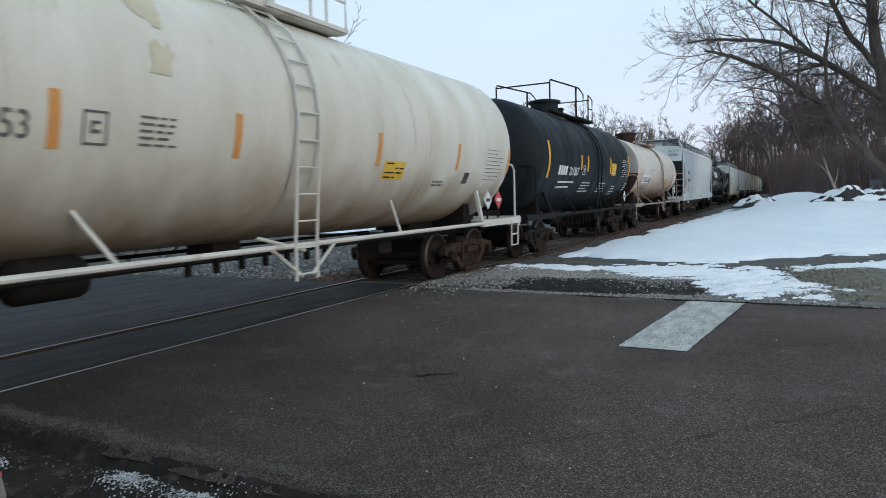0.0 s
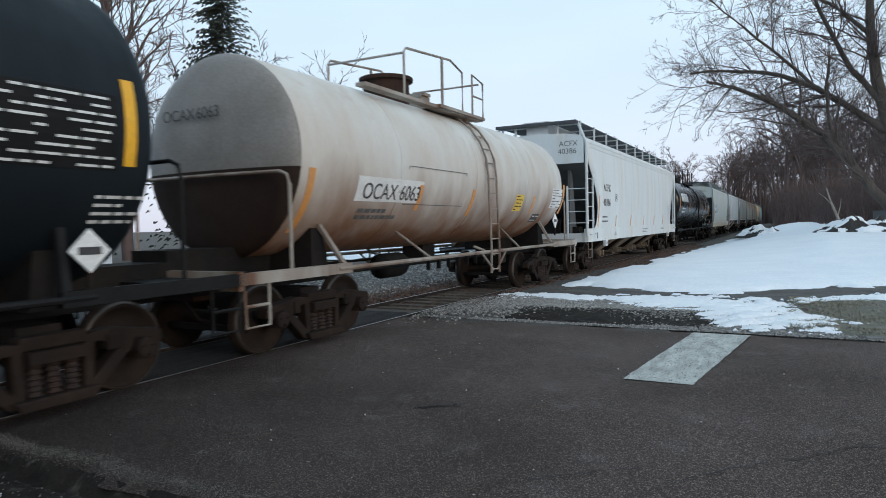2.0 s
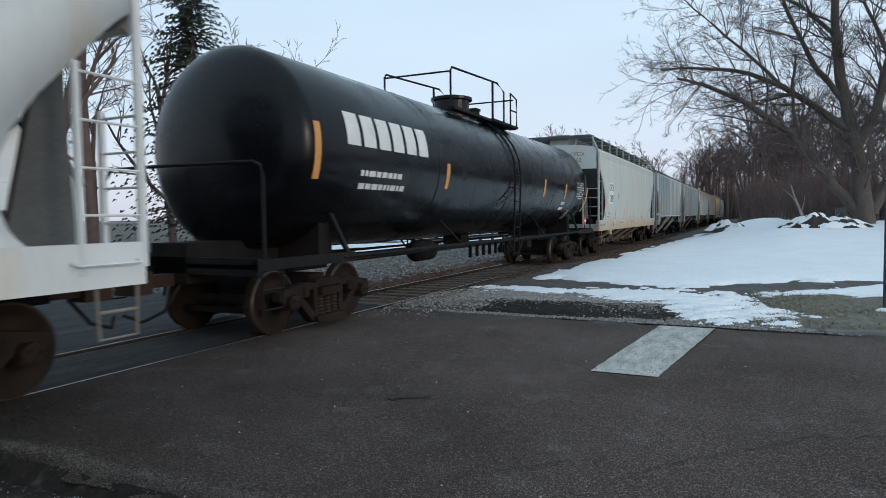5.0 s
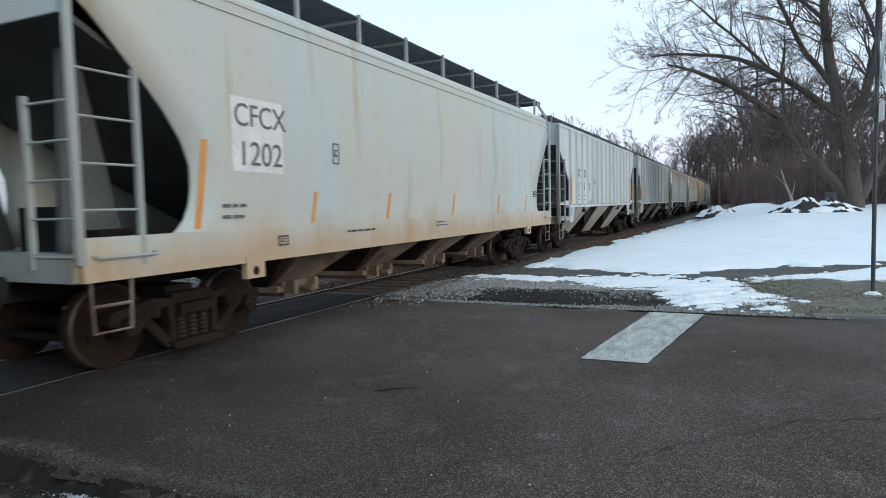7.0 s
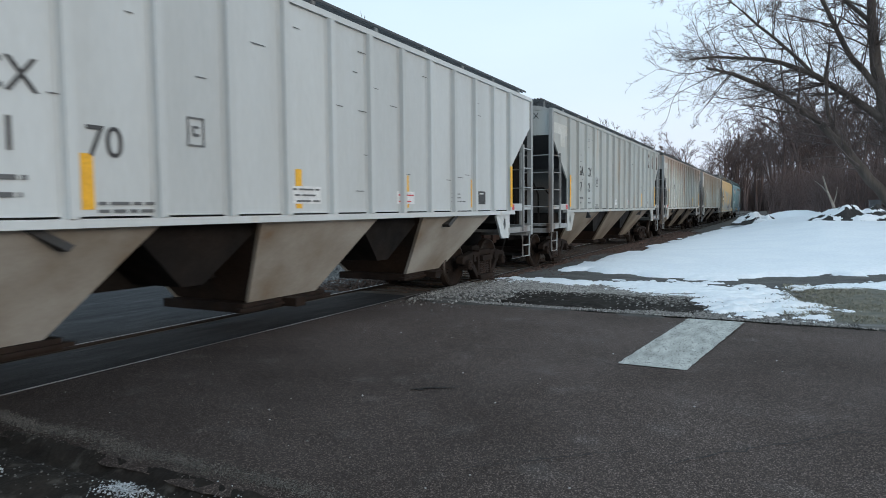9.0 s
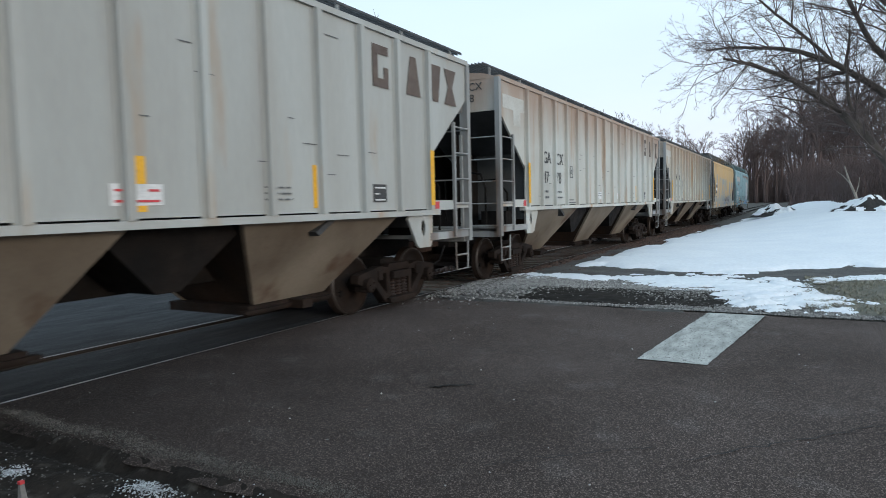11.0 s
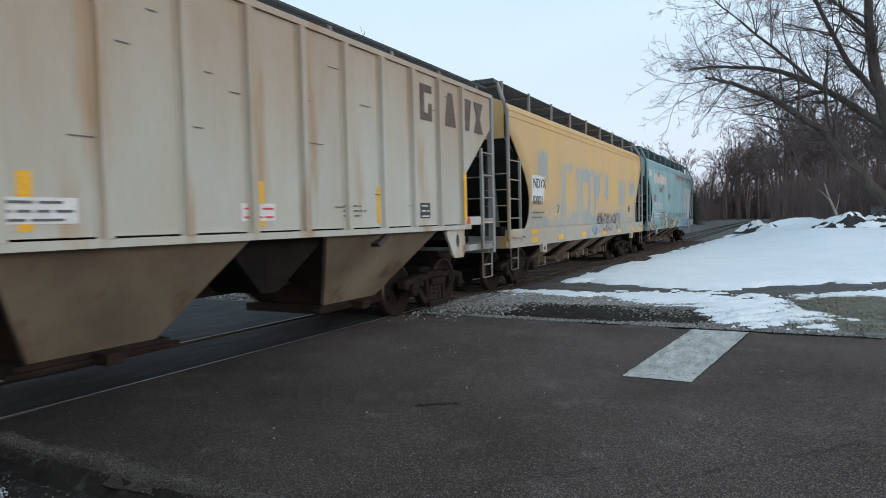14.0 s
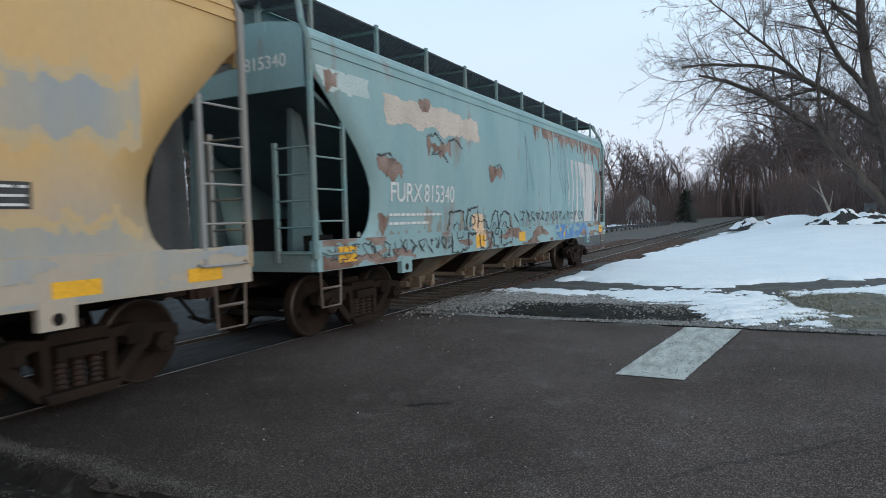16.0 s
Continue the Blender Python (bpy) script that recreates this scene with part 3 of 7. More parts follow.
def build_truck(material):
    tr = new("truck")
    for s in (-1, 1):
        y0, y1 = (s * 0.97, s * 1.13)
        bm = bmesh.new()

        def plate(outline, a=y0, b=y1):
            extrude_outline(bm, outline, a, b, lambda u, v, d: (u, d, v))
        for e in (-1, 1):
            plate([(e * 0.28, 0.68), (e * 0.55, 0.72), (e * 1.12, 0.63), (e * 1.14, 0.5), (e * 1.02, 0.46), (e * 0.98, 0.55), (e * 0.82, 0.57), (e * 0.75, 0.44), (e * 0.62, 0.5), (e * 0.45, 0.6), (e * 0.28, 0.6)])
            plate([(e * 0.75, 0.46), (e * 0.62, 0.5), (e * 0.3, 0.2), (e * 0.34, 0.12), (e * 0.42, 0.14)])
            plate([(e * 0.28, 0.62), (e * 0.38, 0.62), (e * 0.36, 0.2), (e * 0.27, 0.2)])
            plate([(e * 0.98, 0.46), (e * 0.86, 0.5), (e * 0.8, 0.44), (e * 0.8, 0.36), (e * 1.0, 0.36)], s * 0.94, s * 1.16)
        plate([(-0.3, 0.74), (0.3, 0.74), (0.34, 0.62), (-0.34, 0.62)])
        plate([(-0.4, 0.2), (0.4, 0.2), (0.34, 0.1), (-0.34, 0.1)], s * 0.93, s * 1.2)
        box(bm, -0.62, -0.5, min(s * 0.95, s * 1.15), max(s * 0.95, s * 1.15), 0.5, 0.66)
        box(bm, 0.5, 0.62, min(s * 0.95, s * 1.15), max(s * 0.95, s * 1.15), 0.5, 0.66)
        bmesh.ops.recalc_face_normals(bm, faces=bm.faces[:])
        bmesh.ops.bevel(bm, geom=bm.edges[:], offset=0.016, segments=2, profile=0.6, affect="EDGES")
        frame_ob = part("side_frame", bm, material, tr)
        bm = bmesh.new()
        for x in (-0.17, 0.0, 0.17):
            prof = []
            for k in range(6):
                prof += [(0.05, 0.2 + k * 0.05), (0.075, 0.215 + k * 0.05), (0.05, 0.23 + k * 0.05)]
            revolve_z(bm, prof + [(0.05, 0.5)], x, s * 1.08, 10)
        part("spring_nest", bm, SPRING, frame_ob, "coil spring nest")
        part("bolster_end", boxes((-0.26, 0.26, min(s * 0.9, s * 1.2), max(s * 0.9, s * 1.2), 0.5, 0.61)), material, frame_ob)
    part("bolster", boxes((-0.2, 0.2, -0.9, 0.9, 0.45, 0.8), (-1.15, -1.08, -0.8, 0.8, 0.3, 0.38), (1.08, 1.15, -0.8, 0.8, 0.3, 0.38), (-0.42, -0.36, -0.8, 0.8, 0.3, 0.45), (0.36, 0.42, -0.8, 0.8, 0.3, 0.45)), BLACK_STEEL, tr)
    for e in (-1, 1):
        w = build_wheelset(tr)
        w.location = (e * WB, 0, 0.457)
    return tr


TRUCK = {"dirty": build_truck(TRUCK_STEEL), "rust": build_truck(RUST_STEEL)}
spare = dict(TRUCK)


def give_truck(car, x, kind="dirty"):
    if spare.get(kind):
        tr = spare.pop(kind)
        tr.matrix_basis = pose(x, 0, 0)
    else:
        tr = copy_thing(TRUCK[kind], pose(x, 0, 0))
    tr.parent = car
    for w in tr.children:
        if w.name.startswith("wheelset"):
            WHEELSETS.append((w, w.location.x))
    return tr


def coupler(car, x, way):
    bm = bmesh.new()
    box(bm, min(x, x + way * 0.45), max(x, x + way * 0.45), -0.09, 0.09, 0.78, 0.94)
    hexa(bm, [(x + way * 0.4, -0.16, 0.72), (x + way * 0.72, -0.2, 0.72), (x + way * 0.72, 0.14, 0.72), (x + way * 0.4, 0.16, 0.72)],
         [(x + way * 0.4, -0.16, 1.0), (x + way * 0.72, -0.2, 1.0), (x + way * 0.72, 0.14, 1.0), (x + way * 0.4, 0.16, 1.0)])
    ob = part("coupler", bm, RUST_STEEL, car, "rusty knuckle coupler")
    part("air_hose", tubes(0.022, [(x + way * 0.1, -0.3, 0.8), (x + way * 0.35, -0.3, 0.5), (x + way * 0.65, -0.25, 0.4), (x + way * 0.8, -0.1, 0.5)]), BLACK_STEEL, ob, "black air hose")


def text_mesh(words, height, spacing=1.0):
    cu = bpy.data.curves.new("lettering", "FONT")
    cu.body, cu.size, cu.extrude, cu.space_character = words, height / 0.73, 0.003, spacing
    ob = new("lettering", cu)
    me = bpy.data.meshes.new_from_object(ob.evaluated_get(bpy.context.evaluated_depsgraph_get()))
    bpy.data.objects.remove(ob)
    bpy.data.curves.remove(cu)
    bm = bmesh.new()
    bm.from_mesh(me)
    bpy.data.meshes.remove(me)
    return bm


def wrap(bm, x, z, surf, lift=0.008, squash=1.0):
    """Lays a flat mesh of (along, up, out) on the side whose outline surf(z) gives; from x and z on."""
    for v in bm.verts:
        u, h, o = v.co
        zz = z + h
        v.co = (x + u * squash, surf(zz) - lift - o, zz)
    return bm


def letters(car, words, height, x, z, surf, material=None, name="lettering", spacing=1.0, squash=1.0):
    return part(name, wrap(text_mesh(words, height, spacing), x, z, surf, squash=squash), material or BLACK_INK, car)


def patch(car, name, x0, x1, z0, z1, surf, material, lift=0.006, label="", lean=0.0):
    """A thin sign, stripe or bar lying on a curved side."""
    bm = bmesh.new()
    nz, nx = max(2, int((z1 - z0) / 0.15) + 1), 2
    g = [[bm.verts.new((x0 + (x1 - x0) * i / nx + lean * (j / nz), surf(z0 + (z1 - z0) * j / nz) - lift, z0 + (z1 - z0) * j / nz)) for j in range(nz + 1)] for i in range(nx + 1)]
    for i in range(nx):
        for j in range(nz):
            bm.faces.new((g[i][j], g[i + 1][j], g[i + 1][j + 1], g[i][j + 1]))
    r = bmesh.ops.extrude_face_region(bm, geom=bm.faces[:])
    for v in r["geom"]:
        if isinstance(v, bmesh.types.BMVert):
            v.co.y += lift - 0.001
    bmesh.ops.recalc_face_normals(bm, faces=bm.faces[:])
    return part(name, bm, material, car, label)


def small_print(car, x, z, w, lines, surf, material, pitch=0.075, seed=1, thick=0.03):
    """Lines of writing too small to read, as bars."""
    rnd = random.Random(seed)
    bm = bmesh.new()
    for k in range(lines):
        u, end = 0.0, w * rnd.uniform(0.55, 1.0)
        while u < end:
            n = rnd.uniform(0.06, 0.2)
            box(bm, u, min(u + n, end), -k * pitch, -k * pitch + thick, 0, 0.003)
            u += n + 0.035
    return tagged(part("stencil_mark", wrap(bm, x, z, surf), material, car), kind="stuff")


def ladder(car, name, p0, p1, width, z0, z1, rungs, material, r=0.022, stiles=(True, True), top=()):
    """Stiles and rungs in the plane from p0 to p1 (x, y each)."""
    bm = bmesh.new()
    for p, on in ((p0, stiles[0]), (p1, stiles[1])):
        if on:
            box(bm, p[0] - 0.03, p[0] + 0.03, p[1] - 0.025, p[1] + 0.025, z0, z1)
    for k in range(rungs):
        z = z0 + 0.12 + (z1 - z0 - 0.2) * k / max(rungs - 1, 1)
        tube(bm, [(*p0, z), (*p1, z)], 0.014, 6)
    return part(name, bm, material, car)


# ---------------------------------------------------------------- smooth-sided covered hopper
CUT = [(1.42, 1.08), (1.5, 1.18), (1.58, 1.25), (1.72, 1.31), (1.9, 1.34), (2.15, 1.33), (2.4, 1.22), (2.7, 1.0), (3.1, 0.62), (3.5, 0.22), (3.62, 0.06), (3.7, 0.0), (4.3, 0.0)]


def bulge(z):
    """Half width, as -y, of the smooth hopper's side at height z."""
    return -(1.545 + 0.075 * math.cos(max(-1, min(1, (z - 2.75) / 1.5)) * math.pi / 2))


def cut_at(z):
    for (za, xa), (zb, xb) in zip(CUT, CUT[1:]):
        if za <= z <= zb:
            return xa + (xb - xa) * (z - za) / (zb - za)
    return 0.0


def smooth_hopper(label, L, body, inner, trim, x0, truck_kind="dirty", bays=4):
    car = thing("covered_hopper_car", label, "railcar", x0, group="freight train")
    zs = [1.42, 1.46, 1.5, 1.54, 1.58, 1.65, 1.72, 1.8, 1.9, 2.0, 2.15, 2.3, 2.4, 2.55, 2.7, 2.9, 3.1, 3.3, 3.5, 3.56, 3.62, 3.7, 3.85, 3.97]
    cols = 24
    for s in (1, -1):
        bm = bmesh.new()
        rows = []
        for z in zs:
            c = cut_at(z)
            y = bulge(z) * s
            rows.append([(bm.verts.new((c + (L - 2 * c) * i / cols, y, z)), bm.verts.new((c + (L - 2 * c) * i / cols, y - s * -0.03, z))) for i in range(cols + 1)])
        for a, b in zip(rows, rows[1:]):
            for i in range(cols):
                bm.faces.new((a[i][0], a[i + 1][0], b[i + 1][0], b[i][0]))
                bm.faces.new((a[i][1], b[i][1], b[i + 1][1], a[i + 1][1]))
            for i in (0, cols):
                bm.faces.new((a[i][0], b[i][0], b[i][1], a[i][1]))
        bmesh.ops.recalc_face_normals(bm, faces=bm.faces[:])
        ob = part("side_sheet", bm, body, car, "", True)
        ob.data.shade_smooth()
        part("side_sill", boxes((0, L, min(s * -1.63, s * -1.5), max(s * -1.63, s * -1.5), 1.03, 1.44)), body, car)
        # eave: two lips and the roof's curve
        bm = bmesh.new()
        for za, zb, out in ((3.95, 4.0, 1.585), (4.09, 4.13, 1.56)):
            box(bm, 0, L, min(s * -out, s * -1.5), max(s * -out, s * -1.5), za, zb)
        part("eave_rail", bm, body, car)
    prof = [(-1.55, 3.97), (-1.545, 4.1), (-1.5, 4.22), (-1.38, 4.3), (-0.9, 4.38), (0, 4.42)]
    prof = prof + [(-y, z) for y, z in prof[-2::-1]]
    bm = bmesh.new()
    extrude_outline(bm, prof, 0.0, L, lambda u, v, d: (d, u, v))
    part("roof", bm, body, car)
    part("hatch_cover", boxes((0.15, L - 0.15, -0.36, 0.36, 4.38, 4.74), (0.1, L - 0.1, -0.42, 0.42, 4.74, 4.82)), trim, car, "long trough hatch cover")
    for s in (1, -1):
        walk_ob = part("roof_walkway", boxes(*[(0.3, L - 0.3, s * y - 0.011, s * y + 0.011, 4.726, 4.752) for y in [-1.29 + 0.05 * q for q in range(17)]]), GRATE, car, "dark steel grating walkway")
        walk_ob["kind"] = "stuff"
        n = int(L / 1.72)
        for k in range(n + 1):
            x = 0.45 + (L - 0.9) * k / n
            bm = boxes((x - 0.03, x + 0.03, min(s * -1.32, s * -1.27), max(s * -1.32, s * -1.27), 4.28, 4.79))
            box(bm, x - 0.02, x + 0.02, min(s * -1.3, s * -0.4), max(s * -1.3, s * -0.4), 4.68, 4.718)
            part("bracket", bm, trim, walk_ob)
    for e in (0, 1):
        def X(x):
            return x if e == 0 else L - x

        def bx(x0_, x1_, y0, y1, z0, z1):
            return (min(X(x0_), X(x1_)), max(X(x0_), X(x1_)), y0, y1, z0, z1)
        part("end_sheet", boxes(bx(-0.02, 0.02, -1.52, 1.52, 3.45, 4.2), bx(-0.02, 0.02, -0.9, 0.9, 4.2, 4.36)), body, car)
        cross = part("end_walkway", boxes(*[bx(-0.05 + 0.06 * q, -0.026 + 0.06 * q, -1.3, 1.3, 4.7, 4.74) for q in range(6)], bx(-0.07, 0.33, -1.32, -1.27, 4.68, 4.75), bx(-0.07, 0.33, 1.27, 1.32, 4.68, 4.75), bx(-0.09, -0.05, -1.32, 1.32, 4.66, 4.76)), GRATE, car, "steel grating walkway across the roof's end")
        cross["kind"] = "stuff"
        for y in (-0.7, 0.7):
            part("walkway_leg", boxes(bx(0.05, 0.11, y - 0.03, y + 0.03, 4.33, 4.7)), trim, car)
        # slope sheet and stanchions: recess shade is put into the inner colour
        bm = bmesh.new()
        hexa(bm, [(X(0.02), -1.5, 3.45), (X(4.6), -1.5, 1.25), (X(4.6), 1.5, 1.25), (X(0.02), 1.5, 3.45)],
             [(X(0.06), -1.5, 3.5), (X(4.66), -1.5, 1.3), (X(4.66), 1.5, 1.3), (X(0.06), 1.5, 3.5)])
        part("slope_sheet", bm, inner, car, "sloping end sheet, recess shade put into its dark colour")
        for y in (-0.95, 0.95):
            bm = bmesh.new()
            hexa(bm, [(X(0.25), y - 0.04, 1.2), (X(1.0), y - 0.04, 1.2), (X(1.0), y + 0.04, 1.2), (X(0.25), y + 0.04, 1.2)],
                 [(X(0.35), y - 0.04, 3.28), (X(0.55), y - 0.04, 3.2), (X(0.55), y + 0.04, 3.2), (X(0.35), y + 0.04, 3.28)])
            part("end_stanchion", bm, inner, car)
        part("end_platform", boxes(bx(0.0, 1.6, -1.5, 1.5, 1.18, 1.26), bx(-0.04, 0.06, -1.55, 1.55, 1.03, 1.3)), trim, car)
        part("brake_gear", boxes(bx(0.7, 1.3, -0.35, 0.35, 1.26, 1.75), bx(0.5, 0.9, -1.2, -0.7, 1.26, 1.5)) if e == 0 else boxes(bx(0.7, 1.2, 0.1, 0.8, 1.26, 1.6)), BLACK_STEEL, car, "dark brake reservoir and valve")
        for s in (1, -1):
            post = bmesh.new()
            tube(post, [(X(0.0), s * -1.6, 1.2), (X(0.0), s * -1.6, 4.05), (X(0.0), s * -1.5, 4.3), (X(0.2), s * -1.28, 4.72)], 0.045, 8)
            part("corner_post", post, trim, car)
            ladder(car, "side_ladder", (X(0.02), s * -1.61), (X(0.66), s * -1.61), 0.66, 1.15, 3.05, 5, trim, stiles=(False, True))
            ladder(car, "end_ladder", (X(-0.04), s * -1.58), (X(-0.04), s * -1.0), 0.5, 1.15, 2.75, 5, trim, stiles=(False, True))
            part("step", tubes(0.018, [(X(0.08), s * -1.6, 1.05), (X(0.1), s * -1.6, 0.55), (X(0.5), s * -1.6, 0.55), (X(0.52), s * -1.6, 1.05)], [(X(0.1), s * -1.6, 0.8), (X(0.5), s * -1.6, 0.8)]), STEP_PAINT, car)
            pad = part("jacking_pad", boxes(bx(2.1, 2.42, min(s * -1.64, s * -1.56), max(s * -1.64, s * -1.56), 0.84, 1.1)), body, car)
            part("pad_hole", revolve_y(bmesh.new(), [(0.02, s * -1.644), (0.055, s * -1.644), (0.055, s * -1.6)], 12, X(2.26), 0.93), BLACK_STEEL, pad)
            part("hand_grip", tubes(0.016, [(X(0.1), s * -1.64, 1.28), (X(0.12), s * -1.7, 1.25), (X(0.75), s * -1.7, 1.25), (X(0.77), s * -1.64, 1.28)]), trim, car)
        coupler(car, X(0.0), -1 if e == 0 else 1)
        give_truck(car, X(1.75), truck_kind)
    part("centre_sill", boxes((0.1, L - 0.1, -0.3, 0.3, 0.78, 1.2)), BLACK_STEEL, car)
    span = (L - 6.0) / bays
    for k in range(bays):
        xc = 3.0 + span * (k + 0.5)
        bm = bmesh.new()
        h = span / 2 - 0.05
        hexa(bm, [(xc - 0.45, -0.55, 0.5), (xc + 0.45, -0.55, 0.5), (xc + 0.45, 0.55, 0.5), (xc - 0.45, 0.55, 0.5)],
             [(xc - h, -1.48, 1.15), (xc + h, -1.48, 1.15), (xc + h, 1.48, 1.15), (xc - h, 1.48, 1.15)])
        # bay body coloured near black for the shade between the tan faces
        bay = part("hopper_bay", bm, BAY_SHADED, car, "tapering discharge bay, underside shade put into its colour")
        for s in (-1, 1):
            bm = hexa(bmesh.new(), [(xc - 0.4, s * 0.62, 0.5), (xc + 0.4, s * 0.62, 0.5), (xc + 0.4, s * 0.5, 0.5), (xc - 0.4, s * 0.5, 0.5)],
                      [(xc - 0.78, s * 1.515, 1.13), (xc + 0.78, s * 1.515, 1.13), (xc + 0.78, s * 1.4, 1.13), (xc - 0.78, s * 1.4, 1.13)])
            bmesh.ops.recalc_face_normals(bm, faces=bm.faces[:])
            part("bay_face", bm, BAY, bay, "tan stained side plate of the bay")
        bm = boxes((xc - 0.45, xc + 0.45, -0.72, 0.72, 0.42, 0.52), (xc - 0.3, xc - 0.22, -0.92, -0.72, 0.4, 0.6), (xc + 0.22, xc + 0.3, -0.92, -0.72, 0.4, 0.6))
        revolve_y(bm, [(0.03, -0.97), (0.06, -0.96), (0.06, -0.86), (0.045, -0.85), (0.045, -0.7)], 14, xc + 0.12, 0.44)
        hexa(bm, [(xc - 0.22, -0.66, 0.33), (xc + 0.22, -0.66, 0.33), (xc + 0.22, 0.66, 0.33), (xc - 0.22, 0.66, 0.33)], [(xc - 0.42, -0.78, 0.58), (xc + 0.42, -0.78, 0.58), (xc + 0.42, 0.78, 0.58), (xc - 0.42, 0.78, 0.58)])
        part("outlet_gate", bm, BAY, bay)
    CARS.append((car, x0))
    return car


# shaded copy of the bay plate: shade in the base, brown staining over it
BAY_SHADED = mat("shade_dark_bay_plate", (0.02, 0.0165, 0.0145), 0.85, 0, (0.06, 0.036, 0.024), 1.1, 0.7, 25, 0.2, 20, spec=0.12)
GRATE = mat("steel_grating", (0.055, 0.062, 0.07), 0.7, 0.2, (0.085, 0.088, 0.093), 3, 0.7, 60, 0.8, 70)
BAY = mat("grimy_bay", (0.24, 0.195, 0.145), 0.8, 0, (0.06, 0.047, 0.036), 1.2, 0.9, 25, 0.2, 20, third=(0.12, 0.06, 0.03), third_scale=1.5, third_cut=0.6)


# ---------------------------------------------------------------- ribbed covered hopper
def ribbed_hopper(label, L, body, inner, trim, x0, pitch=0.86, bay_mat=None, truck_kind="dirty"):
    car = thing("covered_hopper_car", label, "railcar", x0, group="freight train")
    cut = [(1.6, 1.42), (2.42, 1.42), (3.52, 0.08), (3.6, 0.0), (4.2, 0.0)]
    for s in (1, -1):
        outline = [(x, z) for z, x in cut] + [(L - x, z) for z, x in cut[::-1]]
        bm = extrude_outline(bmesh.new(), outline, s * -1.56, s * -1.52, lambda u, v, d: (u, d, v))
        part("side_sheet", bm, body, car)
        n = int((L - 3.0) / pitch)
        for k in range(n + 1):
            x = 1.46 + (L - 2.92) * k / n
            bm = bmesh.new()
            extrude_outline(bm, [(-0.08, 0), (-0.08, 0.01), (-0.052, 0.012), (-0.045, 0.082), (0.045, 0.082), (0.052, 0.012), (0.08, 0.01), (0.08, 0)], 1.58, 4.15, lambda u, v, d, x=x, s=s: (x + u, -s * (1.56 + v), d))
            bmesh.ops.recalc_face_normals(bm, faces=bm.faces[:])
            part("side_post", bm, body, car)
            if 0 < k < n - 1:
                xn = 1.46 + (L - 2.92) * (k + 1) / n
                part("side_panel", boxes((x + 0.085, xn - 0.085, min(s * -1.555, s * -1.564), max(s * -1.555, s * -1.564), 1.6, 4.14)), body, car)
        bm = boxes((1.2, L - 1.2, min(s * -1.63, s * -1.5), max(s * -1.63, s * -1.5), 1.5, 1.58), (0, L, min(s * -1.6, s * -1.5), max(s * -1.6, s * -1.5), 4.16, 4.24))
        part("side_flange", bm, body, car)
    prof = [(-1.58, 4.2), (-1.2, 4.32), (0, 4.42), (1.2, 4.32), (1.58, 4.2), (0, 4.15)]
    part("roof", extrude_outline(bmesh.new(), prof, 0.0, L, lambda u, v, d: (d, u, v)), body, car)
    part("hatch_cover", boxes((1.0, L - 1.0, -0.3, 0.3, 4.4, 4.52)), trim, car, "long trough hatch cover")
    for s in (1, -1):
        w = part("roof_walkway", boxes(*[(-0.25, L + 0.25, s * y - 0.012, s * y + 0.012, 4.44, 4.475) for y in [-1.34 + 0.08 * q for q in range(9)]]), GRATE, car, "dark open steel grating walkway")
        w["kind"] = "stuff"
        for k in range(11):
            x = 0.15 + (L - 0.3) * k / 10
            part("bracket", boxes((x - 0.02, x + 0.02, min(s * -1.33, s * -1.29), max(s * -1.33, s * -1.29), 4.25, 4.46)), trim, w)
    for e in (0, 1):
        def X(x):
            return x if e == 0 else L - x

        def bx(xa, xb, y0, y1, z0, z1):
            return (min(X(xa), X(xb)), max(X(xa), X(xb)), y0, y1, z0, z1)
        part("end_sheet", boxes(bx(0.0, 0.04, -1.52, 1.52, 3.55, 4.2)), body, car)
        # the slope's near-black colour carries the shade of the end recess
        bm = bmesh.new()
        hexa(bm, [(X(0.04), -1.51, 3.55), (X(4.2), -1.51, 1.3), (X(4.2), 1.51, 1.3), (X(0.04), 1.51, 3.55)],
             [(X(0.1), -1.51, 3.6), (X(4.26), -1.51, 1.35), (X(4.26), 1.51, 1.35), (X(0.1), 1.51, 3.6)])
        part("slope_sheet", bm, INNER_DARK, car, "sloping end sheet, recess shade put into its dark colour")
        web = bmesh.new()
        for y in (-0.32, 0.32):
            extrude_outline(web, [(X(0.45), 1.16), (X(1.5), 1.16), (X(1.5), 2.62), (X(0.45), 3.2)], y - 0.02, y + 0.02, lambda u, v, d: (u, d, v))
        part("centre_web", web, BLACK_STEEL, car, "dark upright web plates under the slope")
        part("brake_pipe", tubes(0.025, [(X(0.3), -1.1, 1.2), (X(0.3), -1.1, 2.0), (X(0.5), -0.9, 2.3), (X(0.9), -0.3, 2.4)], [(X(1.1), -1.25, 1.2), (X(1.1), -1.25, 1.9), (X(1.3), -0.9, 2.2), (X(1.45), -0.4, 2.2)], [(X(0.2), -0.2, 1.3), (X(0.2), -0.2, 2.2), (X(0.2), 0.9, 2.2)]), BLACK_STEEL, car)
        # bulkhead in the same shade-darkened inner grey
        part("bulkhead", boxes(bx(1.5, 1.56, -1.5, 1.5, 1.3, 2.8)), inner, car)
        part("end_platform", boxes(bx(0.0, 1.5, -1.45, 1.45, 1.1, 1.16), bx(0.0, 0.1, -1.5, 1.5, 0.98, 1.2), bx(0.05, 1.45, -1.58, -1.5, 1.08, 1.2), bx(0.05, 1.45, 1.5, 1.58, 1.08, 1.2)), trim, car)
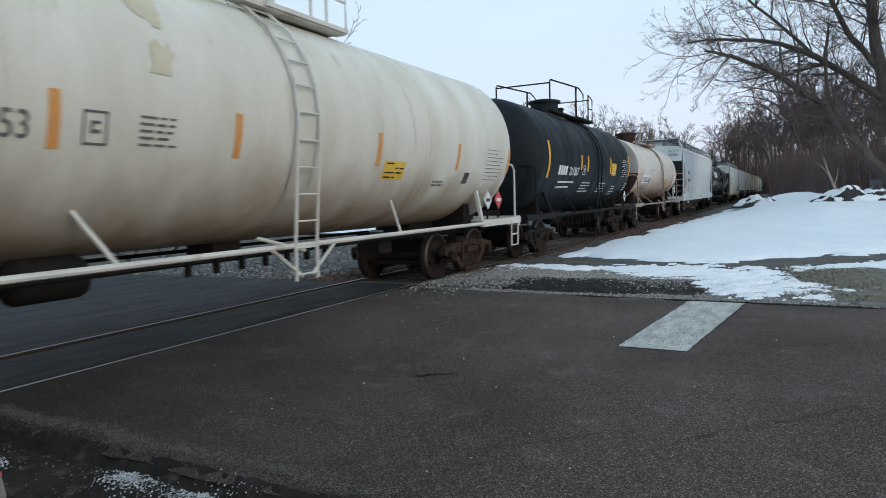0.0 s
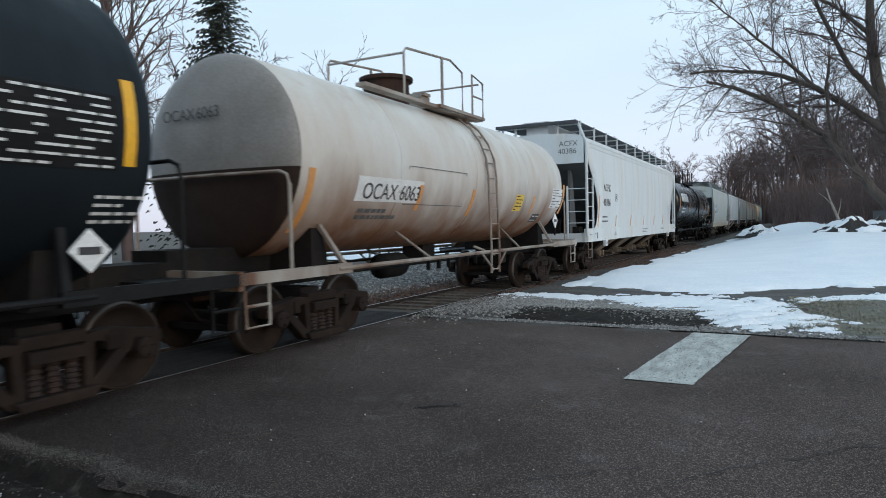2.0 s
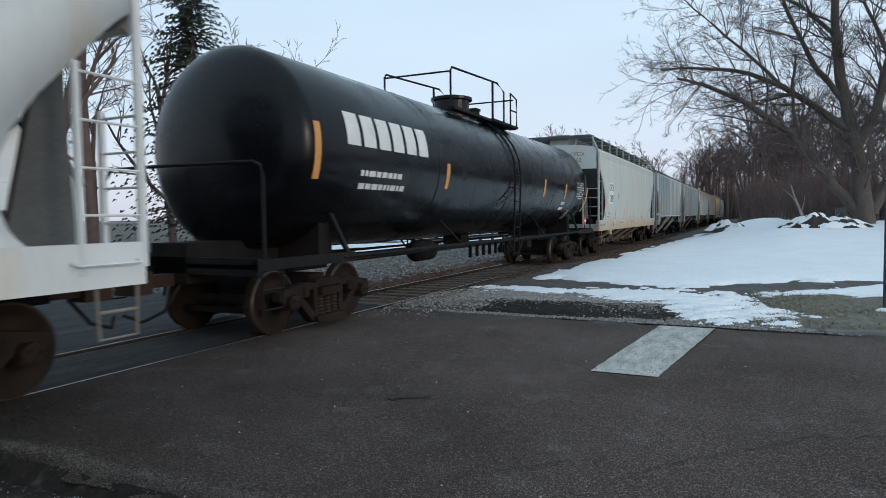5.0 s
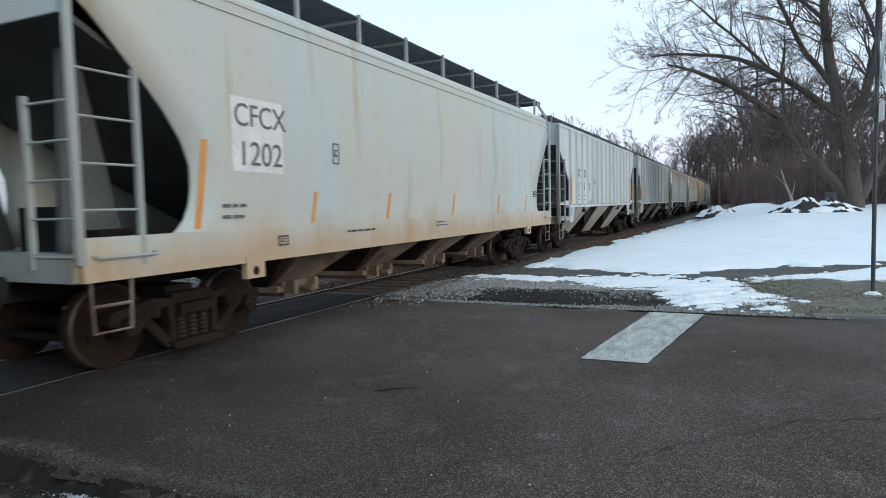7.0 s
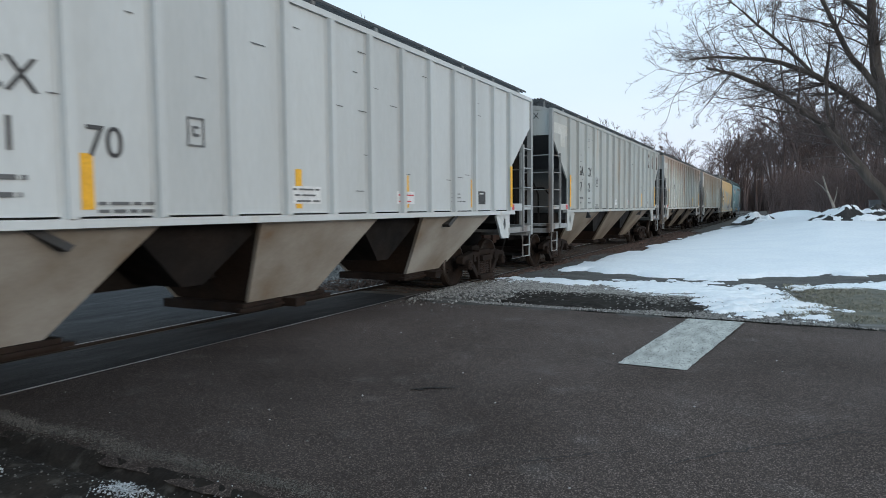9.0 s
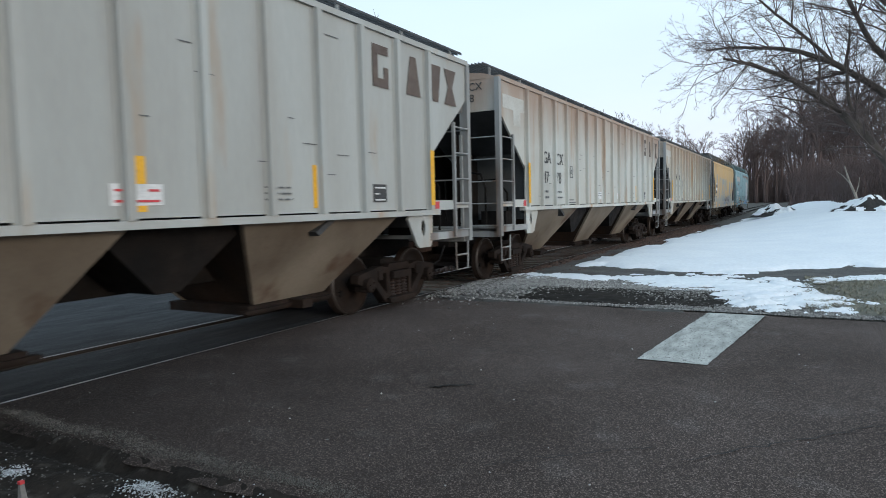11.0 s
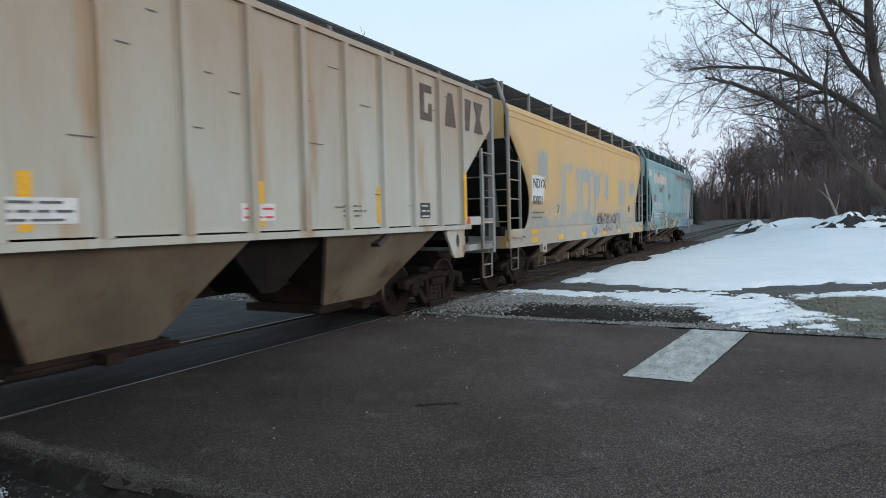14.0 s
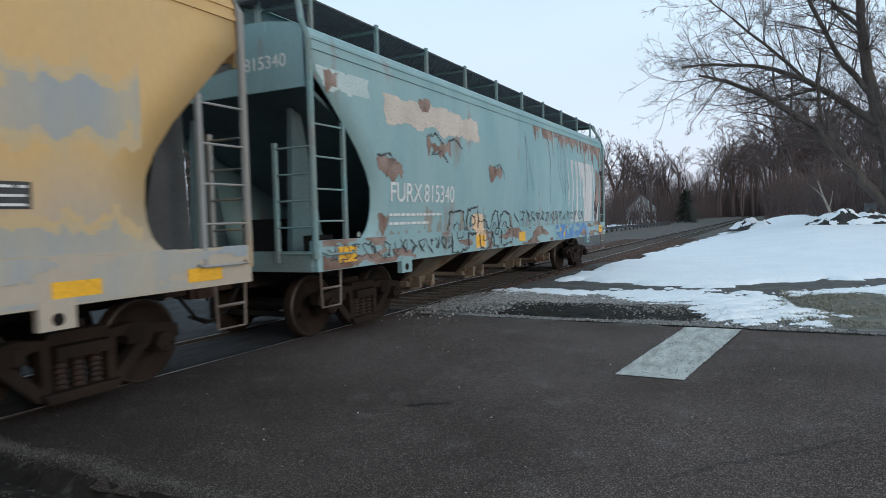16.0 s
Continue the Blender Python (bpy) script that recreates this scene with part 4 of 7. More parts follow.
        part("brake_gear", boxes(bx(0.5, 1.1, -0.4, 0.4, 1.16, 1.6), bx(0.9, 1.4, -1.3, -0.7, 1.16, 1.5)), BLACK_STEEL, car, "dark brake reservoir and valve")
        for s in (1, -1):
            part("corner_post", boxes(bx(-0.05, 0.07, min(s * -1.6, s * -1.5), max(s * -1.6, s * -1.5), 1.0, 4.2)), trim, car)
            plate_ob = part("notice_plate", boxes(bx(0.68, 1.36, min(s * -1.6, s * -1.57), max(s * -1.6, s * -1.57), 1.58, 1.74), bx(0.05, 0.68, min(s * -1.59, s * -1.56), max(s * -1.59, s * -1.56), 1.6, 1.7)), body, car, "white notice plate on the end rail")
            part("notice_mark", boxes(bx(1.18, 1.33, min(s * -1.604, s * -1.6), max(s * -1.604, s * -1.6), 1.6, 1.72)), RED_INK, plate_ob)
            part("end_post", boxes(bx(0.0, 0.06, min(s * -0.75, s * -0.68), max(s * -0.75, s * -0.68), 1.1, 3.6)), trim, car)
            ladder(car, "side_ladder", (X(0.05), s * -1.6), (X(0.62), s * -1.6), 0.6, 1.1, 3.1, 5, trim, stiles=(False, True))
            ladder(car, "end_ladder", (X(-0.04), s * -1.54), (X(-0.04), s * -0.72), 0.6, 1.1, 3.1, 5, trim, stiles=(False, True))
            part("step", tubes(0.018, [(X(0.05), s * -1.55, 1.0), (X(0.07), s * -1.55, 0.5), (X(0.5), s * -1.55, 0.5), (X(0.52), s * -1.55, 1.0)], [(X(0.06), s * -1.55, 0.76), (X(0.51), s * -1.55, 0.76)]), trim, car)
            # gusset plate with its oval hole
            bm = bmesh.new()
            ring, hole = [], []
            outl = [(1.38, 0.98), (1.85, 0.98), (1.98, 1.2), (2.2, 1.54), (1.38, 1.54)]
            for k in range(20):
                a = k * math.tau / 20
                hole.append((1.68 + 0.06 * math.cos(a), 1.3 + 0.12 * math.sin(a)))
                d = Vector((math.cos(a), math.sin(a)))
                best = 9
                for (xa, za), (xb, zb) in zip(outl, outl[1:] + outl[:1]):
                    den = d.x * (zb - za) - d.y * (xb - xa)
                    if abs(den) > 1e-6:
                        t = ((xa - 1.68) * (zb - za) - (za - 1.3) * (xb - xa)) / den
                        u = ((xa - 1.68) * d.y - (za - 1.3) * d.x) / den
                        if t > 0 and 0 <= u <= 1:
                            best = min(best, t)
                ring.append((1.68 + d.x * best, 1.3 + d.y * best))
            for side in (s * -1.57, s * -1.53):
                va = [bm.verts.new((X(u), side, v)) for u, v in ring]
                vb = [bm.verts.new((X(u), side, v)) for u, v in hole]
                for k in range(20):
                    bm.faces.new((va[k], va[(k + 1) % 20], vb[(k + 1) % 20], vb[k]))
            part("gusset_plate", bm, body, car, "pale gusset plate with an oval hole")
        coupler(car, X(0.0), -1 if e == 0 else 1)
        give_truck(car, X(1.75), truck_kind)
    part("centre_sill", boxes((0.1, L - 0.1, -0.3, 0.3, 0.75, 1.15)), BLACK_STEEL, car)
    edges = [1.95, 1.95 + (L - 3.9) / 3, 1.95 + 2 * (L - 3.9) / 3, L - 1.95]
    # ridges made black to paint the shade in the gaps between bays
    for xj in edges[1:3]:
        bm = bmesh.new()
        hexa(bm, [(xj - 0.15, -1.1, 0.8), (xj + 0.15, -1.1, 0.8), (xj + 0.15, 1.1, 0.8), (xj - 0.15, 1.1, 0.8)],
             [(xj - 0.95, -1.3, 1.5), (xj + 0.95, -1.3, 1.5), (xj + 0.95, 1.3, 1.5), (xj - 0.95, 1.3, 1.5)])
        part("ridge_sheet", bm, BLACK_STEEL, car, "ridge plate between the bays, black for the gap's shade")
    for a, b in zip(edges, edges[1:]):
        a, b = a + (0.68 if a > 2 else 0.32), b - (0.68 if b < L - 2.1 else 0.32)
        xc = (a + b) / 2
        bay = None
        for s in (-1, 1):
            bm = hexa(bmesh.new(), [(xc - 0.7, s * 0.7, 0.42), (xc + 0.7, s * 0.7, 0.42), (xc + 0.7, s * 0.64, 0.42), (xc - 0.7, s * 0.64, 0.42)],
                      [(a + 0.02, s * 1.5, 1.52), (b - 0.02, s * 1.5, 1.52), (b - 0.02, s * 1.44, 1.52), (a + 0.02, s * 1.44, 1.52)])
            bmesh.ops.recalc_face_normals(bm, faces=bm.faces[:])
            side = part("hopper_bay", bm, bay_mat or BAY, car, "stained tapering side of a discharge bay")
            bay = bay or side
        # end slopes take the dark copy, so their shade is painted
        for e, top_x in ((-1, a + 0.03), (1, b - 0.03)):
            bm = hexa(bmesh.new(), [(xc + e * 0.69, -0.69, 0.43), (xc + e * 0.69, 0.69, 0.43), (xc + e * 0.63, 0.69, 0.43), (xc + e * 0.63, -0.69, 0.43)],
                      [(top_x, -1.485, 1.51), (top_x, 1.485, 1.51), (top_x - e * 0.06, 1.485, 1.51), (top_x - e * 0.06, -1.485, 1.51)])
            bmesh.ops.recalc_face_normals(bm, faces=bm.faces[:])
            part("slope_plate", bm, BAY_SHADED, bay, "sloping end plate of the bay, coloured dark for shade")
        bm = boxes((xc - 0.85, xc + 0.85, -0.75, 0.75, 0.3, 0.42), (xc - 0.1, xc + 0.1, -1.0, -0.75, 0.3, 0.42), (xc - 0.95, xc + 0.95, -0.8, -0.7, 0.33, 0.37))
        part("outlet_gate", bm, TRUCK_STEEL, bay)
    CARS.append((car, x0))
    return car


# ---------------------------------------------------------------- tank car
def tank_car(label, L, R, zc, body, trim, x0, heads=0.5, inset=2.0, ladder_at=0.52, platform=(0.5, 4.0), truck_kind="dirty", run_bar=None, head_mat=None, dome_mat=None, dome_x=None, bulge_out=0.5, rail_from=-0.5, rail_in=0.2, tail=0.0, hang=0.8):
    car = thing("tank_car", label, "railcar", x0, group="freight train")
    h = bulge_out
    heads = heads + 0.73 - h
    n = 40

    def shell(prof):
        bm = bmesh.new()
        rings = [[bm.verts.new((x, r * math.cos(k * math.tau / n), zc + r * math.sin(k * math.tau / n))) for k in range(n)] for x, r in prof]
        for a, b in zip(rings, rings[1:]):
            for k in range(n):
                bm.faces.new((a[k], b[k], b[(k + 1) % n], a[(k + 1) % n]))
        bm.faces.new(rings[0])
        bm.faces.new(rings[-1][::-1])
        bmesh.ops.recalc_face_normals(bm, faces=bm.faces[:])
        return bm
    arc = [(math.cos(a) * h, math.sin(a) * R) for a in (math.pi / 2 * k / 8 for k in range(9))]
    near = [(heads + h - a, max(r, 0.02)) for a, r in arc]
    far_ = [(L - heads - tail - h + a, max(r, 0.02)) for a, r in arc[::-1]]
    part("tank", shell(near + [(L * k / 6, R) for k in (1, 2, 3, 4, 5)] + far_), body, car, "", True)
    for f in (0.28, 0.5, 0.72):
        part("weld_seam", shell([(L * f - 0.02, R - 0.01), (L * f - 0.02, R + 0.004), (L * f + 0.02, R + 0.004), (L * f + 0.02, R - 0.01)]), body, car, "", True)
    if head_mat:
        part("head_cap", shell([(x - 0.004, r + (0.004 if r > 0.1 else 0)) for x, r in near]), head_mat, car, "grey-painted tank head", True)
        bm = shell([(x - 0.008, r + (0.008 if r > 0.1 else 0)) for x, r in near])
        bmesh.ops.bisect_plane(bm, geom=bm.verts[:] + bm.edges[:] + bm.faces[:], plane_co=(0, 0, zc - 0.2), plane_no=(0, 0, 1), clear_outer=True)
        part("head_stain", bm, HEAD_DARK, car, "dark brown rust-black lower half of the head", True)

    def surf(z):
        return -math.sqrt(max(R * R - (z - zc) ** 2, 0.01))
    low = zc - R
    for xa in (0.0, L - 3.1):
        part("draft_sill", boxes((xa, xa + 3.1, -0.32, 0.32, 0.8, low + 0.18)), BLACK_STEEL, car)
    for e in (0, 1):
        def X(x):
            return x if e == 0 else L - x

        def bx(xa, xb, y0, y1, z0, z1):
            return (min(X(xa), X(xb)), max(X(xa), X(xb)), y0, y1, z0, z1)
        # saddle over the truck
        bm = bmesh.new()
        hexa(bm, [(X(inset - 0.2), -1.1, 0.95), (X(inset + 0.2), -1.1, 0.95), (X(inset + 0.2), 1.1, 0.95), (X(inset - 0.2), 1.1, 0.95)],
             [(X(inset - 0.12), -1.05, low + 0.42), (X(inset + 0.12), -1.05, low + 0.42), (X(inset + 0.12), 1.05, low + 0.42), (X(inset - 0.12), 1.05, low + 0.42)])
        part("saddle", bm, BLACK_STEEL, car)
        part("end_platform", boxes(bx(0.0, 0.75, -1.45, 1.45, 1.02, 1.08), bx(0.0, 0.08, -1.5, 1.5, 0.94, 1.16), bx(0.0, 2.15, -1.52, -1.44, 1.0, 1.14), bx(0.0, 2.15, 1.44, 1.52, 1.0, 1.14)), trim, car)
        part("end_rail", tubes(0.024, [(X(rail_in), -1.45, 1.1), (X(rail_in), -1.45, 2.2), (X(rail_in), -1.41, 2.32), (X(rail_in), -1.3, 2.37), (X(rail_in - 0.1), 0, 2.37), (X(rail_in), 1.3, 2.37), (X(rail_in), 1.45, 2.2), (X(rail_in), 1.45, 1.1)], n=8), trim, car)
        for s in (1, -1):
            part("step", tubes(0.02, [(X(0.1), s * -1.48, 1.0), (X(0.12), s * -1.48, 0.5), (X(0.5), s * -1.48, 0.5), (X(0.5), s * -1.48, 1.0)], [(X(0.12), s * -1.48, 0.75), (X(0.5), s * -1.48, 0.75)]), trim, car)
            bm = bmesh.new()
            hexa(bm, [(X(2.05), s * -1.5, 1.05), (X(2.13), s * -1.5, 1.05), (X(2.13), s * -1.44, 1.05), (X(2.05), s * -1.44, 1.05)],
                 [(X(1.95), s * (surf(zc - 0.95) - 0.02), zc - 0.95), (X(2.03), s * (surf(zc - 0.95) - 0.02), zc - 0.95), (X(2.03), s * (surf(zc - 0.95) + 0.05), zc - 0.95), (X(1.95), s * (surf(zc - 0.95) + 0.05), zc - 0.95)])
            part("bar_bracket", bm, trim, car)
            bm = tubes(0.024, [(X(L * 0.34), s * -1.5, 1.06), (X(L * 0.34 - 0.22), s * surf(zc - 1.1), zc - 1.1)])
            part("bar_brace", bm, trim, car)
        coupler(car, X(0.0), -1 if e == 0 else 1)
        give_truck(car, X(inset), truck_kind)
    for s in (1, -1):
        part("side_bar", tubes(0.035, [(1.85, s * -1.5, 1.07), (L - 1.85, s * -1.5, 1.07)], n=8), run_bar or trim, car, "long handrail bar beside the tank")
        part("pipe", tubes(0.03, [(2.8, s * -0.9, 0.95), (L - 2.8, s * -0.9, 0.95)]), BLACK_STEEL, car)
    lx = L * ladder_at
    for s in (1, -1):
        # ladder bent over the shell
        bm = bmesh.new()
        curve = [(s * -1.52, 0.62), (s * -1.53, 1.1)] + [(s * -(R + 0.06) * math.cos(a), zc + (R + 0.06) * math.sin(a)) for a in (0.0, 0.25, 0.5, 0.75, 1.0, 1.2)]
        for dx in (-0.21, 0.21):
            tube(bm, [(lx + dx, y, z) for y, z in curve], 0.024, 6)
        seg = list(zip(curve, curve[1:]))
        total = sum(math.dist(a, b) for a, b in seg)
        for k in range(12):
            d = 0.08 + total * k / 12
            for a, b in seg:
                ln = math.dist(a, b)
                if d <= ln:
                    y, z = a[0] + (b[0] - a[0]) * d / ln, a[1] + (b[1] - a[1]) * d / ln
                    tube(bm, [(lx - 0.21, y, z), (lx + 0.21, y, z)], 0.014, 6)
                    break
                d -= ln
        part("ladder", bm, trim, car)
        part("ladder_brace", tubes(0.024, [(lx - 0.65, s * -1.5, 1.07), (lx - 0.1, s * -1.52, 0.68)], [(lx + 0.65, s * -1.5, 1.07), (lx + 0.1, s * -1.52, 0.68)], [(lx - 0.7, s * -1.35, 1.2), (lx, s * -1.5, 1.0)]), trim, car)
    # platform, rails, manway
    pc, pl = L * platform[0], platform[1]
    top = zc + R
    plat = part("top_platform", boxes((pc + 0.2, pc + pl / 2, -1.0, 1.0, top - 0.12, top - 0.06), (pc - pl / 2, pc + pl / 2, -0.95, -0.75, top - 0.14, top - 0.08)), trim, car)
    bm = bmesh.new()
    for s in (-1, 1):
        x0_, x1_ = pc + pl * rail_from, pc + pl / 2
        tube(bm, [(x0_, s * 0.85, top - 0.1), (x0_, s * 0.85, top + 0.72), (x0_ + 0.08, s * 0.85, top + 0.8), (pc + pl * 0.2, s * 0.85, top + 0.95), (pc + pl * 0.32, s * 0.85, top + 0.8), (pc + pl * 0.32, s * 0.85, top - 0.1)], 0.024, 6)
        tube(bm, [(pc + pl * 0.12, s * 0.85, top - 0.1), (pc + pl * 0.12, s * 0.85, top + 0.93)], 0.03, 6)
        tube(bm, [(pc + pl * 0.38, s * 0.95, top - 0.1), (pc + pl * 0.38, s * 0.95, top + 0.8), (pc + pl * 0.5, s * 0.95, top + 0.7), (pc + pl * 0.5, s * 0.95, top - 0.1)], 0.024, 6)
        tube(bm, [(pc + pl * 0.38, s * 0.95, top + 0.35), (pc + pl * 0.5, s * 0.95, top + 0.35)], 0.02, 6)
    for x in (x0_, x1_):
        tube(bm, [(x, -0.85, top + 0.7), (x, 0.85, top + 0.7)], 0.022, 6)
    part("guard_rail", bm, trim, plat)
    dx = dome_x if dome_x is not None else pc - 0.2
    part("manway", revolve_z(bmesh.new(), [(0.45, top - 0.15), (0.45, top + 0.38), (0.53, top + 0.39), (0.53, top + 0.46), (0.25, top + 0.52), (0.02, top + 0.53)], dx, 0, 24), dome_mat or body, car, "round manway with its lid")
    part("valve", boxes((pc + 0.8, pc + 1.2, -0.2, 0.2, top - 0.1, top + 0.3), (pc + 0.85, pc + 1.15, -0.25, 0.25, top + 0.3, top + 0.36)), trim, car)
    part("bottom_outlet", boxes((L / 2 - 0.25, L / 2 + 0.25, -0.25, 0.25, low - 0.25, low + 0.05)), BLACK_STEEL, car)
    bm = bmesh.new()
    revolve_y(bm, [(0.02, -0.02), (0.2, 0.05), (0.22, 0.1), (0.22, 0.7), (0.2, 0.75), (0.02, 0.82)], 16)
    bmesh.ops.rotate(bm, verts=bm.verts[:], matrix=Matrix.Rotation(radians(-90), 3, "Z"))
    bmesh.ops.translate(bm, verts=bm.verts[:], vec=(L * 0.3, -0.7, 0.95))
    part("air_reservoir", bm, BLACK_STEEL, car, "", True)
    part("brake_cylinder", boxes((L * 0.68, L * 0.68 + 0.4, -0.85, -0.4, 0.7, 1.05)), BLACK_STEEL, car)
    for k in range(7):
        xx = L * 0.5 + (k - 3) * 0.42
        part("pipe_hanger", boxes((xx - 0.025, xx + 0.025, -0.97, -0.9, hang, 1.0)), BLACK_STEEL, car)
    CARS.append((car, x0))
    return car, surf


def placard(car, x, y, z, red=True):
    """A diamond hazard placard on a short post at the car's corner, facing sideways."""
    ob = part("placard", extrude_outline(bmesh.new(), [(-0.2, 0), (0, -0.2), (0.2, 0), (0, 0.2)], y, y + 0.02, lambda u, v, d: (x + u, d, z + v)), RED_INK if red else WHITE_INK, car, "diamond hazard placard")
    part("placard_panel", boxes((x - 0.11, x + 0.11, y - 0.004, y, z - 0.035, z + 0.035)), WHITE_INK if red else BLACK_INK, ob)
    part("placard_post", boxes((x - 0.02, x + 0.02, y + 0.01, y + 0.04, z - 0.4, z - 0.12)), TRUCK_STEEL, ob)


def boxed_text(car, x, z, w, h, surf, material):
    bm = bmesh.new()
    for r in ((0, w, 0, 0.02), (0, w, h - 0.02, h), (0, 0.02, 0, h), (w - 0.02, w, 0, h), (w * 0.3, w * 0.7, h * 0.35, h * 0.45), (w * 0.3, w * 0.4, h * 0.35, h * 0.7), (w * 0.3, w * 0.7, h * 0.62, h * 0.7)):
        box(bm, r[0], r[1], r[2], r[3], 0, 0.003)
    return part("stencil_box", wrap(bm, x, z, surf), material, car)


def data_panel(car, x, z, w, h, surf, ground_mat, ink, seed=1):
    patch(car, "data_panel", x, x + w, z, z + h, surf, ground_mat, 0.005)
    rnd = random.Random(seed)
    bm = bmesh.new()
    rows = max(2, int(h / 0.07))
    for k in range(rows):
        u = 0.04
        while u < w - 0.1:
            n = rnd.uniform(0.08, 0.3)
            if rnd.random() < 0.75:
                box(bm, u, min(u + n, w - 0.04), h - (k + 0.7) * h / rows, h - (k + 0.7) * h / rows + 0.022, 0, 0.003)
            u += n + 0.04
    tagged(part("panel_print", wrap(bm, x, z, surf, 0.009), ink, car), kind="stuff")


def region(car, name, x0, x1, z0, z1, inside, surf, material, label="", cell=0.04, lift=0.004):
    """Paint or stain lying on a side, kept where inside(x, z) is above zero."""
    nx, nz = int((x1 - x0) / cell) + 1, int((z1 - z0) / cell) + 1
    bm = bmesh.new()
    vs = {}

    def vert(i, j):
        if (i, j) not in vs:
            z = z0 + j * cell
            vs[i, j] = bm.verts.new((x0 + i * cell, surf(z) - lift, z))
        return vs[i, j]
    for i in range(nx):
        for j in range(nz):
            f = [inside(x0 + (i + a) * cell, z0 + (j + b) * cell) for a, b in ((0, 0), (1, 0), (1, 1), (0, 1))]
            on = [k for k in range(4) if f[k] > 0]
            corner = ((i, j), (i + 1, j), (i + 1, j + 1), (i, j + 1))
            if len(on) == 4:
                bm.faces.new([vert(*q) for q in corner])
            elif len(on) == 3:
                bm.faces.new([vert(*corner[k]) for k in on])
    return tagged(part(name, bm, material, car, label), label, kind="stuff")


def rect_in(x, z, r, soft=0.25):
    return min(x - r[0], r[1] - x, z - r[2], r[3] - z)


def scribble(car, name, x0, x1, z0, z1, n, surf, material, seed, width=0.018):
    """Loose spray-can or marker strokes."""
    rnd = random.Random(seed)
    bm = bmesh.new()
    for k in range(n):
        cx = x0 + (x1 - x0) * (k + 0.5) / n
        w, h = (x1 - x0) / n, (z1 - z0)
        pts = []
        a = rnd.uniform(0, 6.28)
        for q in range(14):
            a += rnd.uniform(-1.4, 1.4)
            pts.append((cx + 0.55 * w * math.cos(a * 1.3 + q) * rnd.uniform(0.5, 1), (z0 + z1) / 2 + 0.5 * h * math.sin(a + q * 0.7) * rnd.uniform(0.6, 1)))
        for (xa, za), (xb, zb) in zip(pts, pts[1:]):
            d = Vector((xb - xa, zb - za))
            if d.length < 0.02 or d.length > 0.7 * max(w, h):
                continue
            side = Vector((-d.y, d.x)).normalized() * width / 2
            quad = [(xa + side.x, za + side.y), (xb + side.x, zb + side.y), (xb - side.x, zb - side.y), (xa - side.x, za - side.y)]
            bm.faces.new([bm.verts.new((u, surf(v) - 0.009, v)) for u, v in quad])
    return tagged(part(name, bm, material, car), kind="stuff")


def at(x, t):
    """Place at the clip's start of what stands at x at t seconds."""
    return x + gone(t)


def end_letters(car, words, height, y, z, material, x=-0.022):
    """Writing on the leading end, read from ahead of the car."""
    bm = text_mesh(words, height)
    for v in bm.verts:
        u, h, o = v.co
        v.co = (x - o, y - u, z + h)
    return part("end_lettering", bm, material, car)


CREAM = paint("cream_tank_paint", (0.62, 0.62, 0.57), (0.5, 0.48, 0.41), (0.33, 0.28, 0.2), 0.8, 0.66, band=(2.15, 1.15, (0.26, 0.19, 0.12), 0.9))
STAIN_TAN = mat("tan_spill", (0.5, 0.47, 0.36), 0.6, 0, (0.4, 0.35, 0.24), 2, 0.8, 30, 0.02, grain=0.05)
CREAM_TRIM = paint("cream_trim", (0.6, 0.6, 0.57), (0.42, 0.4, 0.36), (0.2, 0.12, 0.07), 0.6, 0.66)
RUSTED_TRIM = paint("rust_stained_trim", (0.34, 0.32, 0.29), (0.17, 0.12, 0.09), (0.12, 0.06, 0.035), 0.9, 0.58)
BLACK_TANK = paint("black_tank_paint", (0.0075, 0.012, 0.0165), (0.011, 0.0155, 0.019), (0.019, 0.02, 0.021), 0.7, 0.68, 0.6, 0.03, 0.16)
BLACK_TRIM = mat("black_trim", (0.008, 0.0085, 0.0095), 0.65, 0, (0.015, 0.0145, 0.014), 2, 0.7, 30, 0.1, spec=0.14)
RUSTED_WHITE = paint("rusted_white_tank_paint", (0.56, 0.56, 0.54), (0.47, 0.42, 0.37), (0.42, 0.34, 0.27), 0.8, 0.62, band=(2.6, 1.45, (0.2, 0.1, 0.055), 1.0))
HEAD_DARK = mat("rust_black_paint", (0.02, 0.012, 0.0095), 0.8, 0, (0.03, 0.017, 0.012), 1.2, 0.8, 30, 0.1, 30, spec=0.2)
GREY_HEAD = mat("grey_tank_head", (0.22, 0.21, 0.2), 0.6, 0, (0.15, 0.135, 0.12), 1, 0.8, 30, 0.05, 30)
GLOSS_BLACK = mat("glossy_black_tank_paint", (0.0035, 0.004, 0.0055), 0.24, 0, (0.007, 0.007, 0.0085), 0.7, 0.8, 30, 0.02, 6, spec=0.2)
HOP_WHITE = paint("white_hopper_paint", (0.61, 0.65, 0.67), (0.55, 0.575, 0.575), (0.55, 0.52, 0.46), 0.9, 0.58, 0.42)
HOP_WHITE_TRIM = paint("white_hopper_trim", (0.6, 0.63, 0.64), (0.45, 0.46, 0.46), (0.25, 0.2, 0.15), 0.6, 0.68)
HOP_PALE_TRIM = paint("pale_green_trim", (0.33, 0.37, 0.36), (0.24, 0.25, 0.24), (0.25, 0.18, 0.12), 0.7, 0.66)
# body grey darkened to hold the shade of the end recess
INNER_GREY = mat("shaded_grey_inner", (0.085, 0.09, 0.091), 0.75, 0, (0.055, 0.055, 0.055), 1.0, 0.8, 30, 0.1)
HOP_PALE = paint("weathered_pale_green_paint", (0.43, 0.495, 0.5), (0.48, 0.465, 0.41), (0.4, 0.31, 0.2), 0.9, 0.62, band=(1.62, 1.15, (0.4, 0.25, 0.12), 0.7))
